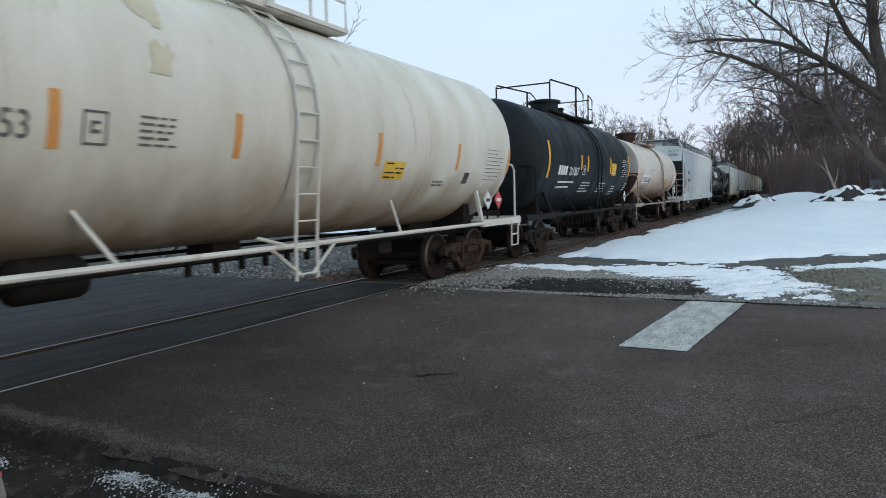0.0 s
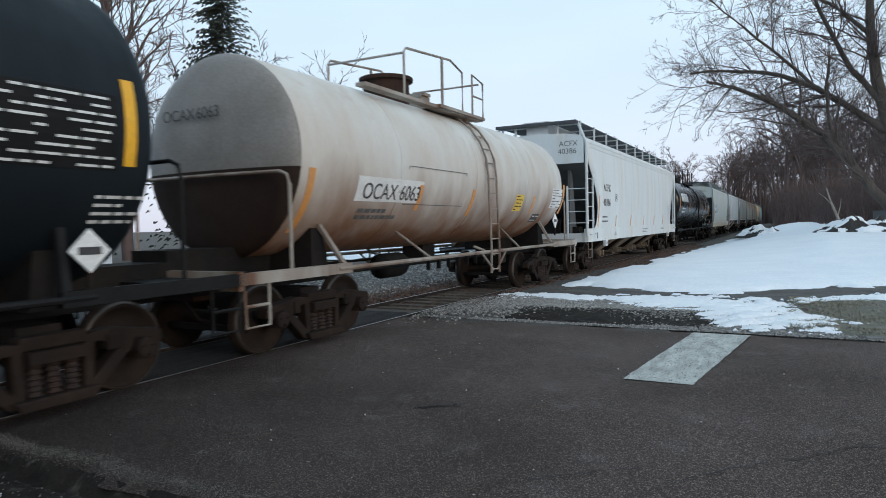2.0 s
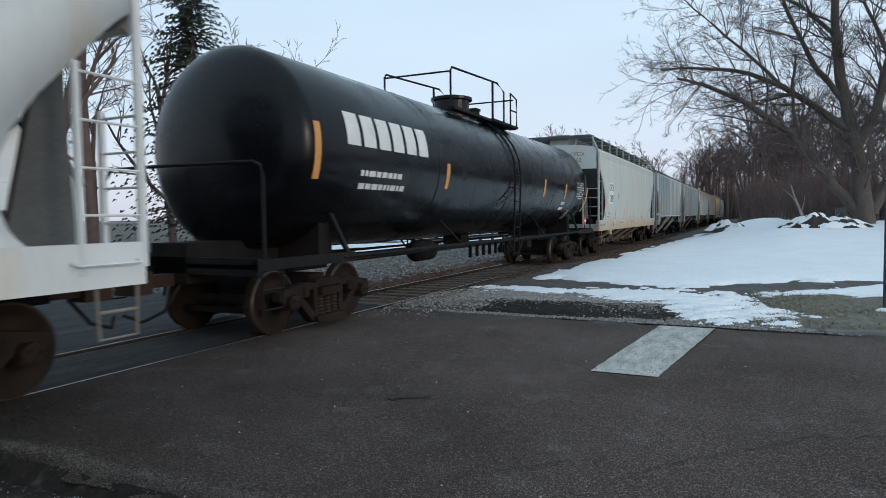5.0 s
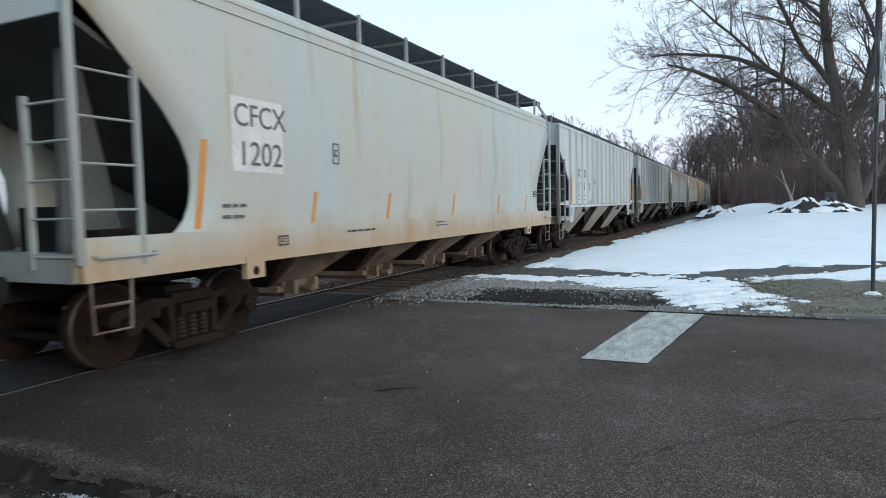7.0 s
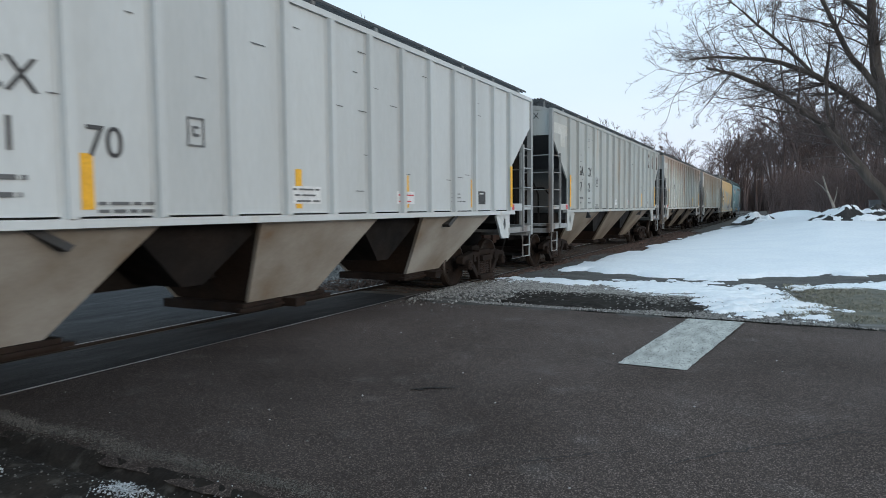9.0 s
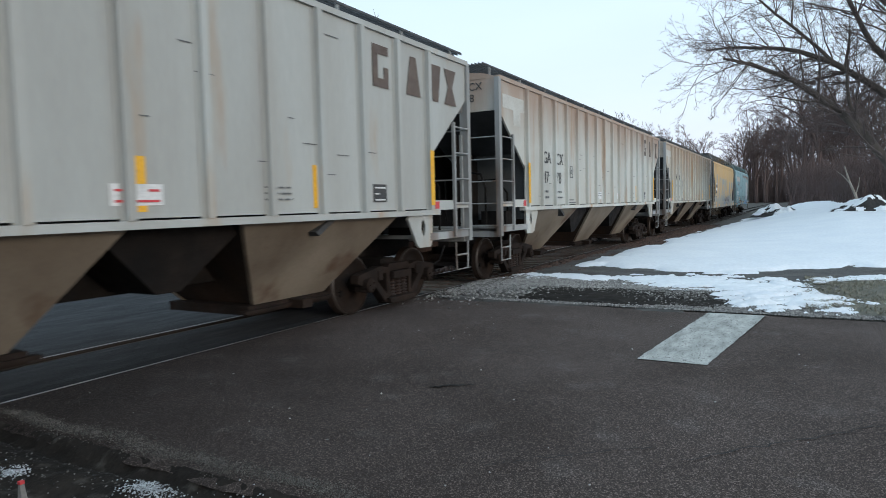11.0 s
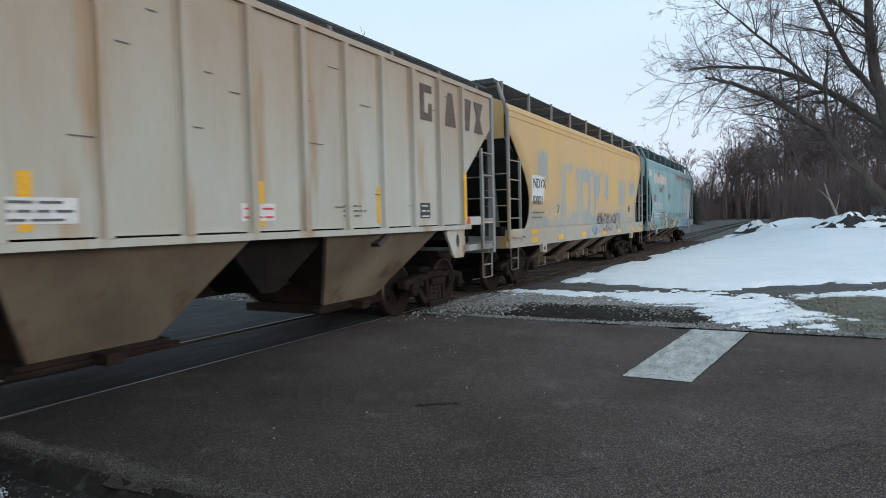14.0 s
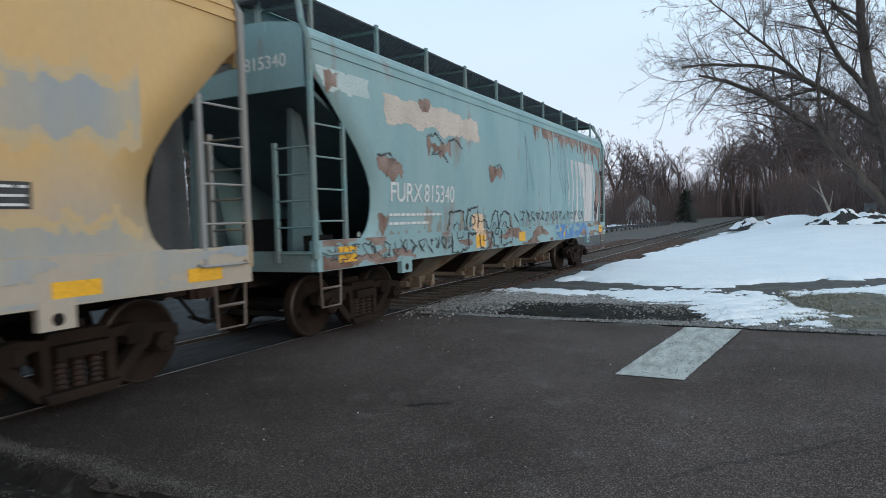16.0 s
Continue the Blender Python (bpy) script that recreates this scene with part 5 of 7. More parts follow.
RIB_GREY = paint("weathered_grey_hopper_paint", (0.4, 0.42, 0.41), (0.33, 0.33, 0.31), (0.36, 0.28, 0.2), 0.8, 0.62, random_tone=0.07)
RIB_COOL = paint("cool_grey_hopper_paint", (0.5, 0.53, 0.54), (0.43, 0.45, 0.45), (0.42, 0.34, 0.25), 0.7, 0.7, random_tone=0.07)
RIB_STEP = paint("grey_ladder_paint", (0.33, 0.345, 0.345), (0.2, 0.2, 0.195), (0.12, 0.07, 0.045), 0.9, 0.6)
RIB_TAN = paint("weathered_tan_hopper_paint", (0.46, 0.47, 0.44), (0.42, 0.4, 0.34), (0.36, 0.24, 0.14), 0.9, 0.575, band=(2.3, 4.0, (0.35, 0.24, 0.16), 0.65), random_tone=0.07)
RIB_PALE = paint("pale_grey_hopper_paint", (0.49, 0.505, 0.48), (0.43, 0.42, 0.38), (0.37, 0.25, 0.16), 0.8, 0.59, band=(3.0, 4.15, (0.3, 0.19, 0.13), 0.75), random_tone=0.07)
YEL_BODY = mat("yellow_hopper_paint", (0.57, 0.37, 0.15), 0.6, 0, (0.5, 0.35, 0.19), 0.8, 0.8, 30, 0.03, 25, (1, 1, 0.3), grain=0.05, band=(2.35, 1.5, (0.34, 0.33, 0.31), 0.75))
YEL_TRIM = paint("yellow_hopper_trim", (0.2, 0.195, 0.18), (0.27, 0.27, 0.27), (0.4, 0.24, 0.08), 0.9, 0.58)
TEAL_BODY = mat("faded_teal_hopper_paint", (0.195, 0.325, 0.35), 0.6, 0, (0.27, 0.39, 0.405), 0.8, 0.8, 30, 0.05, 25, (1.2, 1.2, 0.4), 0.3, (0.24, 0.15, 0.11), 1.3, 0.62, 0.12, grain=0.06)
TEAL_TRIM = mat("dark_teal_trim", (0.14, 0.25, 0.26), 0.6, 0, (0.2, 0.2, 0.18), 1.5, 0.8, 30, 0.1)
STEP_PAINT = paint("grimy_step_paint", (0.2, 0.18, 0.16), (0.1, 0.075, 0.06), (0.12, 0.06, 0.035), 0.9, 0.6)
# darker still, for the deeper shade under the slope
INNER_DARK = mat("shaded_dark_inner", (0.05, 0.053, 0.056), 0.75, 0, (0.03, 0.03, 0.03), 1.0, 0.8, 30, 0.1)
RIB_BAY_PALE = mat("pale_stained_bay", (0.4, 0.39, 0.36), 0.75, 0, (0.22, 0.185, 0.145), 0.9, 1.0, 25, 0.05, 20, third=(0.24, 0.15, 0.09), third_scale=0.9, third_cut=0.62, third_soft=0.12, grain=0.06, spec=0.2)
# shaded copy of the teal paint for the end recess
TEAL_INNER = mat("shaded_teal_inner", (0.065, 0.115, 0.125), 0.7, 0, (0.08, 0.11, 0.115), 1, 0.8, 30, 0.1)
RIB_BAY = mat("tan_stained_bay", (0.23, 0.195, 0.152), 0.75, 0, (0.12, 0.095, 0.072), 0.8, 1.0, 25, 0.05, 20, third=(0.1, 0.06, 0.04), third_scale=0.9, third_cut=0.56, third_soft=0.1, grain=0.06, spec=0.2)

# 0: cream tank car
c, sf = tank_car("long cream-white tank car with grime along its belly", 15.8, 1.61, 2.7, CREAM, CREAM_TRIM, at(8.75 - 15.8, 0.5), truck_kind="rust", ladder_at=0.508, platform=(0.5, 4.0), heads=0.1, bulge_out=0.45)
letters(c, "53", 0.24, 4.36, 2.2, sf, GREY_INK, squash=0.8)
for x in (4.76, 6.84, 9.72, 12.42, 14.9):
    patch(c, "reflector_stripe", x, x + 0.1, 2.13, 2.62, sf, ORANGE)
boxed_text(c, 5.06, 2.18, 0.24, 0.3, sf, GREY_INK)
small_print(c, 5.63, 2.46, 0.45, 5, sf, GREY_INK, 0.065, seed=2, thick=0.022)
data_panel(c, 9.98, 1.94, 0.62, 0.28, sf, LABEL_YELLOW, TRUCK_STEEL, 5)
data_panel(c, 12.88, 1.89, 0.22, 0.21, sf, BLACK_INK, GREY_INK, 6)
small_print(c, 13.78, 2.57, 0.88, 9, sf, GREY_INK, 0.075, seed=3, thick=0.012)
small_print(c, 11.7, 1.9, 0.6, 2, sf, GREY_INK, 0.06, seed=4)
region(c, "tar_stain", 5.3, 6.6, 2.9, 4.0, lambda x, z: 0.14 - abs(x - 5.9) * 0.5 - abs(z - 3.55) * 0.25 + 0.25 * fbm(x * 2, z, 1.3, 4), sf, STAIN_TAN, "tan spill stain below the manway")
placard(c, 14.05, -1.46, 1.55, False)
placard(c, 14.62, -1.46, 1.55, True)

# 1: black tank car
c, sf = tank_car("short matt black tank car with yellow reflector stripes", 12.95, 1.565, 2.645, BLACK_TANK, BLACK_TRIM, at(4.75, 0.9), ladder_at=0.52, platform=(0.47, 4.4), bulge_out=0.6, rail_in=0.83, tail=0.15, hang=0.64)
letters(c, "211867", 0.25, 3.5, 2.17, sf, WHITE_INK, squash=0.93)
for k in range(4):
    part("block_mark", wrap(boxes((0, 0.16, 0, 0.25, 0, 0.003)), 2.5 + k * 0.21, 2.17, sf), WHITE_INK, c, "white block mark")
small_print(c, 2.72, 1.95, 1.95, 2, sf, WHITE_INK, 0.14, 11, 0.05)
small_print(c, 5.15, 1.95, 1.2, 4, sf, WHITE_INK, 0.085, 12)
small_print(c, 7.32, 1.95, 1.2, 4, sf, WHITE_INK, 0.09, 13)
small_print(c, 9.3, 1.85, 0.8, 4, sf, WHITE_INK, 0.09, 14)
for x, z0, z1 in ((1.57, 2.07, 3.04), (4.64, 2.34, 2.78), (5.38, 2.32, 2.8), (8.36, 2.31, 2.85), (11.42, 2.25, 3.05)):
    patch(c, "reflector_stripe", x, x + 0.12, z0, z1, sf, YELLOW)
boxed_text(c, 4.9, 2.2, 0.26, 0.28, sf, WHITE_INK)
data_panel(c, 8.62, 2.25, 0.66, 0.42, sf, LABEL_YELLOW, TRUCK_STEEL, 7)
data_panel(c, 10.2, 2.2, 1.15, 0.68, sf, BLACK_TRIM, WHITE_INK, 8)
for k, (w_, z_) in enumerate(((0.95, 2.9), (0.85, 2.77), (0.7, 2.67))):
    rr = random.Random(160 + k)
    bm, u = bmesh.new(), 0.0
    while u < w_:
        n_ = rr.uniform(0.06, 0.16)
        box(bm, 0.62, 0.95, 0.2 - u - n_, 0.2 - u, z_, z_ + (0.1 if k == 0 else 0.04))
        u += n_ + 0.04
    for v in bm.verts:
        rad = math.hypot(v.co.y, v.co.z - 2.645) / 1.565
        v.co.x = 1.23 - 0.6 * math.sqrt(max(0.0, 1 - rad * rad)) - (0.006 if v.co.x < 0.8 else -0.01)
    tagged(part("head_print", bm, WHITE_INK, c), kind="stuff")
placard(c, 11.1, -1.46, 1.48, False)
small_print(c, 11.2, 1.95, 0.5, 4, sf, WHITE_INK, 0.075, 15, 0.03)

# 2: rust-streaked white tank car
c, sf = tank_car("white tank car streaked orange-brown with rust, grey head", 13.3, 1.425, 2.645, RUSTED_WHITE, RUSTED_TRIM, at(4.3, 2.1), inset=1.95, ladder_at=0.545, platform=(0.43, 4.6), head_mat=GREY_HEAD, bulge_out=0.28, run_bar=RUSTED_TRIM, dome_mat=RUST_STEEL, rail_from=-0.2, rail_in=0.95, tail=-0.15)
end_letters(c, "6063", 0.16, 0.12, 3.15, BLACK_INK, 0.915)
end_letters(c, "OCAX", 0.16, 0.78, 3.15, BLACK_INK, 0.915)
patch(c, "mark_panel", 2.53, 4.48, 2.03, 2.4, sf, WHITE_INK, 0.004)
letters(c, "OCAX 6063", 0.25, 2.69, 2.07, sf, BLACK_INK, squash=0.97)
small_print(c, 2.72, 1.86, 1.25, 2, sf, GREY_INK, 0.1, 21, 0.06)
for x, z0, z1 in ((1.4, 1.58, 2.44), (4.36, 1.91, 2.34), (6.5, 1.82, 2.34), (10.08, 1.89, 2.31), (12.35, 1.9, 2.7)):
    patch(c, "reflector_stripe", x, x + 0.13, z0, z1, sf, ORANGE)
data_panel(c, 8.9, 1.94, 0.5, 0.38, sf, LABEL_YELLOW, TRUCK_STEEL, 9)
data_panel(c, 11.45, 2.04, 0.85, 0.52, sf, WHITE_INK, GREY_INK, 10)
data_panel(c, 10.45, 1.68, 0.5, 0.2, sf, BLACK_INK, WHITE_INK, 11)
placard(c, 11.5, -1.46, 1.7, False)
bm = bmesh.new()
for u0, u1, v0, v1 in ((0, 2.2, 0, 0.012), (0, 2.2, 0.63, 0.642), (0, 0.012, 0, 0.64), (2.19, 2.2, 0, 0.64)):
    box(bm, u0, u1, v0, v1, 0, 0.003)
part("panel_outline", wrap(bm, 3.95, 2.0, sf), GREY_INK, c)

# 3: long white smooth hopper
c = smooth_hopper("clean white smooth-sided covered hopper with orange reflector stripes", 17.4, HOP_WHITE, INNER_GREY, HOP_WHITE_TRIM, at(6.45, 3.2))
letters(c, "ACFX", 0.25, 1.98, 2.66, bulge, GREY_INK, spacing=1.15)
letters(c, "40386", 0.25, 1.97, 2.17, bulge, GREY_INK, spacing=1.15)
small_print(c, 1.9, 1.78, 1.15, 2, bulge, GREY_INK, 0.15, 31, 0.05)
end_letters(c, "ACFX", 0.17, -0.75, 3.98, GREY_INK)
end_letters(c, "40386", 0.17, -0.72, 3.75, GREY_INK)
boxed_text(c, 3.65, 2.35, 0.25, 0.26, bulge, GREY_INK)
patch(c, "reflector_stripe", 1.35, 1.45, 1.47, 2.5, bulge, ORANGE, lean=0.06)
for x in (3.8, 6.3, 8.9, 11.3, 13.7):
    patch(c, "reflector_stripe", x, x + 0.09, 1.47, 1.88, bulge, ORANGE, lean=0.05)
small_print(c, 15.0, 2.45, 0.6, 7, bulge, GREY_INK, 0.1, 32, 0.016)
sill = lambda z: -1.632
boxed_text(c, 3.4, 1.16, 0.2, 0.12, sill, GREY_INK)
small_print(c, 8.4, 1.3, 1.4, 3, sill, GREY_INK, 0.06, 33, 0.02)
small_print(c, 13.0, 1.3, 0.8, 2, sill, GREY_INK, 0.06, 34, 0.02)
patch(c, "sill_slot", 1.02, 1.1, 1.12, 1.3, sill, BLACK_INK)

# 4: glossy black tank car
c, sf = tank_car("long glossy black tank car with orange reflector stripes", 18.5, 1.52, 2.68, GLOSS_BLACK, BLACK_TRIM, at(8.68 - 18.5, 6.5), platform=(0.5, 4.2), hang=0.68)
for k in range(6):
    part("block_mark", wrap(boxes(*[(0, 0.36, 0.1 * q, 0.1 * q + 0.1, 0, 0.003) for q in range(5)]), 2.0 + k * 0.46, 2.75, sf), WHITE_INK, c, "white block mark")
small_print(c, 2.4, 2.3, 1.8, 2, sf, WHITE_INK, 0.2, 41, 0.09)
for x, z0, z1 in ((1.2, 2.2, 3.0), (5.5, 2.2, 2.7), (12.2, 2.2, 2.7), (14.55, 2.18, 2.65), (17.5, 1.77, 2.63)):
    patch(c, "reflector_stripe", x, x + 0.14, z0, z1, sf, ORANGE)
small_print(c, 14.41, 2.0, 0.5, 2, sf, WHITE_INK, 0.16, 42, 0.09)
boxed_text(c, 15.52, 1.56, 0.34, 0.28, sf, CREAM_TRIM)
data_panel(c, 16.0, 2.2, 1.0, 0.6, sf, BLACK_INK, WHITE_INK, 43)
placard(c, 17.3, -1.5, 1.45, True)

# 5: weathered pale hopper
c = smooth_hopper("weathered pale grey-green smooth-sided covered hopper, rust-stained", 15.6, HOP_PALE, INNER_GREY, HOP_PALE_TRIM, at(3.95, 7.0))
patch(c, "mark_panel", 1.96, 2.88, 2.12, 3.0, bulge, WHITE_INK, 0.004)
letters(c, "CFCX", 0.28, 2.0, 2.66, bulge, GREY_INK, squash=0.95)
letters(c, "1202", 0.3, 2.05, 2.2, bulge, GREY_INK)
patch(c, "reflector_stripe", 1.38, 1.48, 1.47, 2.45, bulge, ORANGE, lean=0.1)
for x in (3.5, 5.6, 8.3, 11.0, 13.2):
    patch(c, "reflector_stripe", x, x + 0.08, 1.47, 1.9, bulge, ORANGE, lean=0.06)
end_letters(c, "CFCX", 0.16, -0.5, 3.95, GREY_INK)
end_letters(c, "1202", 0.16, -0.5, 3.72, GREY_INK)
boxed_text(c, 4.0, 2.3, 0.16, 0.3, bulge, GREY_INK)
small_print(c, 1.8, 1.7, 0.6, 2, bulge, GREY_INK, 0.13, 51, 0.04)
boxed_text(c, 2.7, 1.2, 0.2, 0.13, sill, BLACK_INK)
small_print(c, 4.3, 1.3, 0.8, 1, sill, BLACK_INK, 0.06, 52, 0.03)
small_print(c, 7.4, 1.34, 0.5, 2, sill, BLACK_INK, 0.06, 53, 0.02)
data_panel(c, 13.9, 1.85, 0.4, 0.16, bulge, BLACK_INK, WHITE_INK, 54)


# 6 to 9: ribbed hoppers
def rib_marks(c, L, top, first, second, name_bars, seed):
    z = lambda zz: -1.565
    step = (L - 2.92) / int((L - 3.0) / 0.86)
    for k in range(2):
        letters(c, first[2 * k:2 * k + 2], 0.29, 1.62 + (k + 1) * step, 2.6, z, BLACK_INK, squash=0.95)
    for k in range(len(second) // 2):
        letters(c, second[2 * k:2 * k + 2], 0.29, 1.62 + (k + 1) * step, 2.13, z, BLACK_INK, squash=0.95)
    small_print(c, 2.5, 1.9, 0.55, 2, z, GREY_INK, 0.14, seed, 0.05)
    small_print(c, 3.42, 1.9, 0.55, 2, z, GREY_INK, 0.14, seed + 1, 0.04)
    boxed_text(c, 4.55 if len(second) < 5 else 5.45, 2.3, 0.22, 0.3, z, GREY_INK)
    small_print(c, 4.45, 1.7, 0.6, 2, z, GREY_INK, 0.07, seed + 2, 0.03)
    for x, h in ((1.4, 2.55), (4.3, 2.15), (7.1, 2.15), (9.75, 2.18), (12.25, 2.2), (L - 1.52, 2.55)):
        patch(c, "reflector_stripe", x, x + 0.12, 1.66, h, (lambda q: -1.641) if x < 1.6 or x > L - 1.7 else (lambda q: -1.563), YELLOW)
    data_panel(c, 6.9, 1.72, 0.7, 0.22, z, WHITE_INK, GREY_INK, seed + 3)
    data_panel(c, L - 3.05, 1.72, 0.34, 0.26, z, BLACK_INK, WHITE_INK, seed + 4)
    data_panel(c, 9.5, 1.72, 0.55, 0.2, z, WHITE_INK, RED_INK, seed + 5)
    small_print(c, 11.4, 1.9, 0.6, 3, z, GREY_INK, 0.07, seed + 6, 0.02)
    end_letters(c, first, 0.16, -0.6, 3.98, BLACK_INK)
    end_letters(c, second, 0.16, -0.6, 3.75, BLACK_INK)
    rnd = random.Random(seed)
    bm = bmesh.new()
    for _ in range(26):
        x, q, n = rnd.uniform(2, L - 2), rnd.uniform(1.8, 3.9), rnd.uniform(0.08, 0.3)
        box(bm, x, x + n, q, q + 0.012, 0, 0.003)
    tagged(part("scuff", wrap(bm, 0, 0, z, 0.006), GREY_INK, c), kind="stuff")
    if name_bars:
        brown = mat("brown_mark", (0.09, 0.065, 0.055), 0.7, 0, (0.13, 0.1, 0.08), 4, 0.7, 40, 0.02)
        shapes = ([(0, 0), (0.42, 0), (0.29, 0.6), (0.13, 0.6)],
                  [(0.1, 0), (0.28, 0), (0.38, 0.6), (0, 0.6)],
                  [(0, 0), (0.42, 0), (0.28, 0.3), (0.42, 0.6), (0, 0.6), (0.14, 0.3)])
        ring = boxes((0, 0.13, 0, 0.6, 0, 0.003), (0.13, 0.4, 0, 0.13, 0, 0.003), (0.13, 0.4, 0.47, 0.6, 0, 0.003), (0.28, 0.4, 0.13, 0.3, 0, 0.003))
        part("block_mark", wrap(ring, L - 2.98, 3.38, z, 0.008), brown, c, "big dark brown block mark")
        for outline_, x in zip(shapes, (L - 2.08, L - 1.36, L - 0.86)):
            bm = extrude_outline(bmesh.new(), outline_, 0, 0.003, lambda u, v, d: (u, v, d))
            bmesh.ops.triangulate(bm, faces=bm.faces[:])
            part("block_mark", wrap(bm, x, 3.38, z, 0.006), brown, c, "big dark brown block mark")
        pale = mat("pale_repaint", (0.5, 0.5, 0.47), 0.6, 0, (0.4, 0.39, 0.35), 2, 0.8, 40, 0.02)
        patch(c, "repaint_patch", 0.2, 1.36, 3.62, 3.9, z, pale, 0.003)
        patch(c, "repaint_patch", 0.75, 1.15, 3.3, 3.62, z, pale, 0.003)


c = ribbed_hopper("pale grey ribbed covered hopper with orange-stained bays", 15.65, RIB_COOL, INNER_GREY, RIB_STEP, at(7.95, 8.2), 0.86, RIB_BAY_PALE)
rib_marks(c, 15.65, 0, "GCCX", "114170", False, 60)
c = ribbed_hopper("weathered grey ribbed covered hopper, tan stained bays", 16.6, RIB_GREY, INNER_GREY, RIB_STEP, at(10.72 - 16.6, 11.0), 0.86, RIB_BAY)
rib_marks(c, 16.6, 0, "GACX", "4782", True, 70)
c = ribbed_hopper("weathered grey ribbed covered hopper with rusty streaks near its roof", 16.6, RIB_PALE, INNER_GREY, RIB_STEP, at(12.13, 11.0), 0.86, RIB_BAY)
rib_marks(c, 16.6, 0, "GACX", "4778", True, 80)
c = ribbed_hopper("tan weathered ribbed covered hopper with rust-brown streaks", 16.6, RIB_TAN, INNER_GREY, RIB_STEP, at(5.02, 13.2), 0.86, RIB_BAY)
rib_marks(c, 16.6, 0, "GACX", "4739", True, 90)

GREY_PATCH = mat("grey_cover_paint", (0.27, 0.305, 0.33), 0.6, 0, (0.42, 0.36, 0.26), 1.2, 0.9, 30, 0.03, 25, (1.4, 1.4, 0.25), grain=0.05)
HAZE_PATCH = mat("faint_cover_paint", (0.52, 0.37, 0.19), 0.6, 0, (0.46, 0.36, 0.22), 2.5, 0.9, 30, 0.03, 25, (1.4, 1.4, 0.25), grain=0.05)
RIM_PATCH = mat("thin_cover_paint", (0.44, 0.36, 0.24), 0.6, 0, (0.5, 0.37, 0.19), 2.5, 0.9, 30, 0.03, 25, (1.4, 1.4, 0.25), grain=0.05)
PINK_PATCH = mat("bare_pinkish_primer", (0.52, 0.46, 0.41), 0.7, 0, (0.42, 0.36, 0.31), 2, 0.8, 30, 0.05)
PALE_PATCH = mat("chalky_pale_paint", (0.42, 0.5, 0.5), 0.7, 0, (0.32, 0.42, 0.42), 1.5, 0.8, 30, 0.05)
RUST_PATCH = mat("rust_bloom", (0.14, 0.08, 0.06), 0.85, 0, (0.34, 0.27, 0.24), 2.5, 0.8, 30, 0.3, 30)
GRIME = mat("grey_brown_grime", (0.2, 0.23, 0.22), 0.8, 0, (0.27, 0.25, 0.21), 2.5, 0.9, 30, 0.05, 25, (3, 3, 0.4))
DRIP_WHITE = mat("white_paint_runs", (0.52, 0.52, 0.52), 0.6, 0, (0.4, 0.36, 0.35), 3, 0.8, 30, 0.05, 25, (3, 3, 0.3))
SPRAY_BLUE = mat("blue_spray", (0.06, 0.17, 0.4), 0.6, 0, (0.15, 0.27, 0.42), 3, 0.7, 30, 0.02)
SPRAY_SKIN = mat("peach_spray", (0.62, 0.4, 0.24), 0.6, 0, (0.62, 0.5, 0.36), 3, 0.7, 30, 0.02)
SPRAY_PURPLE = mat("faded_purple_marker", (0.16, 0.12, 0.14), 0.6, 0, (0.24, 0.2, 0.2), 5, 0.7, 30, 0.02)

# 10: yellow hopper, patched grey
c = smooth_hopper("faded yellow smooth-sided covered hopper patched with grey paint", 15.0, YEL_BODY, INNER_DARK, YEL_TRIM, at(7.6, 14.5))
patch(c, "mark_panel", 1.45, 2.35, 2.1, 2.72, bulge, WHITE_INK, 0.004)
letters(c, "NDYX", 0.24, 1.52, 2.42, bulge, BLACK_INK)
letters(c, "820021", 0.22, 1.52, 2.02, bulge, GREY_INK, squash=0.82)
end_letters(c, "NDYX", 0.2, -0.35, 3.95, BLACK_INK)
end_letters(c, "820021", 0.18, -0.35, 3.65, GREY_INK)
small_print(c, 1.5, 1.8, 1.1, 2, bulge, GREY_INK, 0.12, 101, 0.04)
for x in (1.3, 3.4, 5.7, 8.2, 10.4, 12.7, 14.1):
    patch(c, "reflector_patch", x, x + 0.45, 1.1, 1.24, sill, YELLOW)
patch(c, "reflector_patch", 1.3, 1.75, 1.3, 1.42, sill, YELLOW)
data_panel(c, 12.3, 1.85, 0.3, 0.22, bulge, BLACK_INK, WHITE_INK, 102)

YB = ((3.75, 4.26, 1.7, 3.12), (4.2, 4.76, 3.02, 3.12), (5.06, 6.85, 2.72, 3.12), (5.3, 5.9, 1.7, 3.0), (6.5, 6.85, 1.7, 3.0), (7.05, 7.95, 2.3, 3.08), (7.1, 7.5, 1.7, 2.6), (8.55, 9.0, 2.3, 3.1), (10.6, 11.6, 2.1, 2.95), (1.9, 2.6, 2.7, 3.3), (12.4, 13.6, 2.5, 3.0), (0.3, 1.0, 2.6, 3.3))


def yellow_grey(x, z):
    d = max(rect_in(x, z, r) for r in YB)
    low = (1.78 + 0.12 * math.sin(x * 1.3)) - z
    return max(min(d, 0.3), low) + 0.16 * fbm(x * 3.0, z * 0.45, 1.6, 5) + 0.05 * fbm(x * 4, z * 0.8, 5, 3)


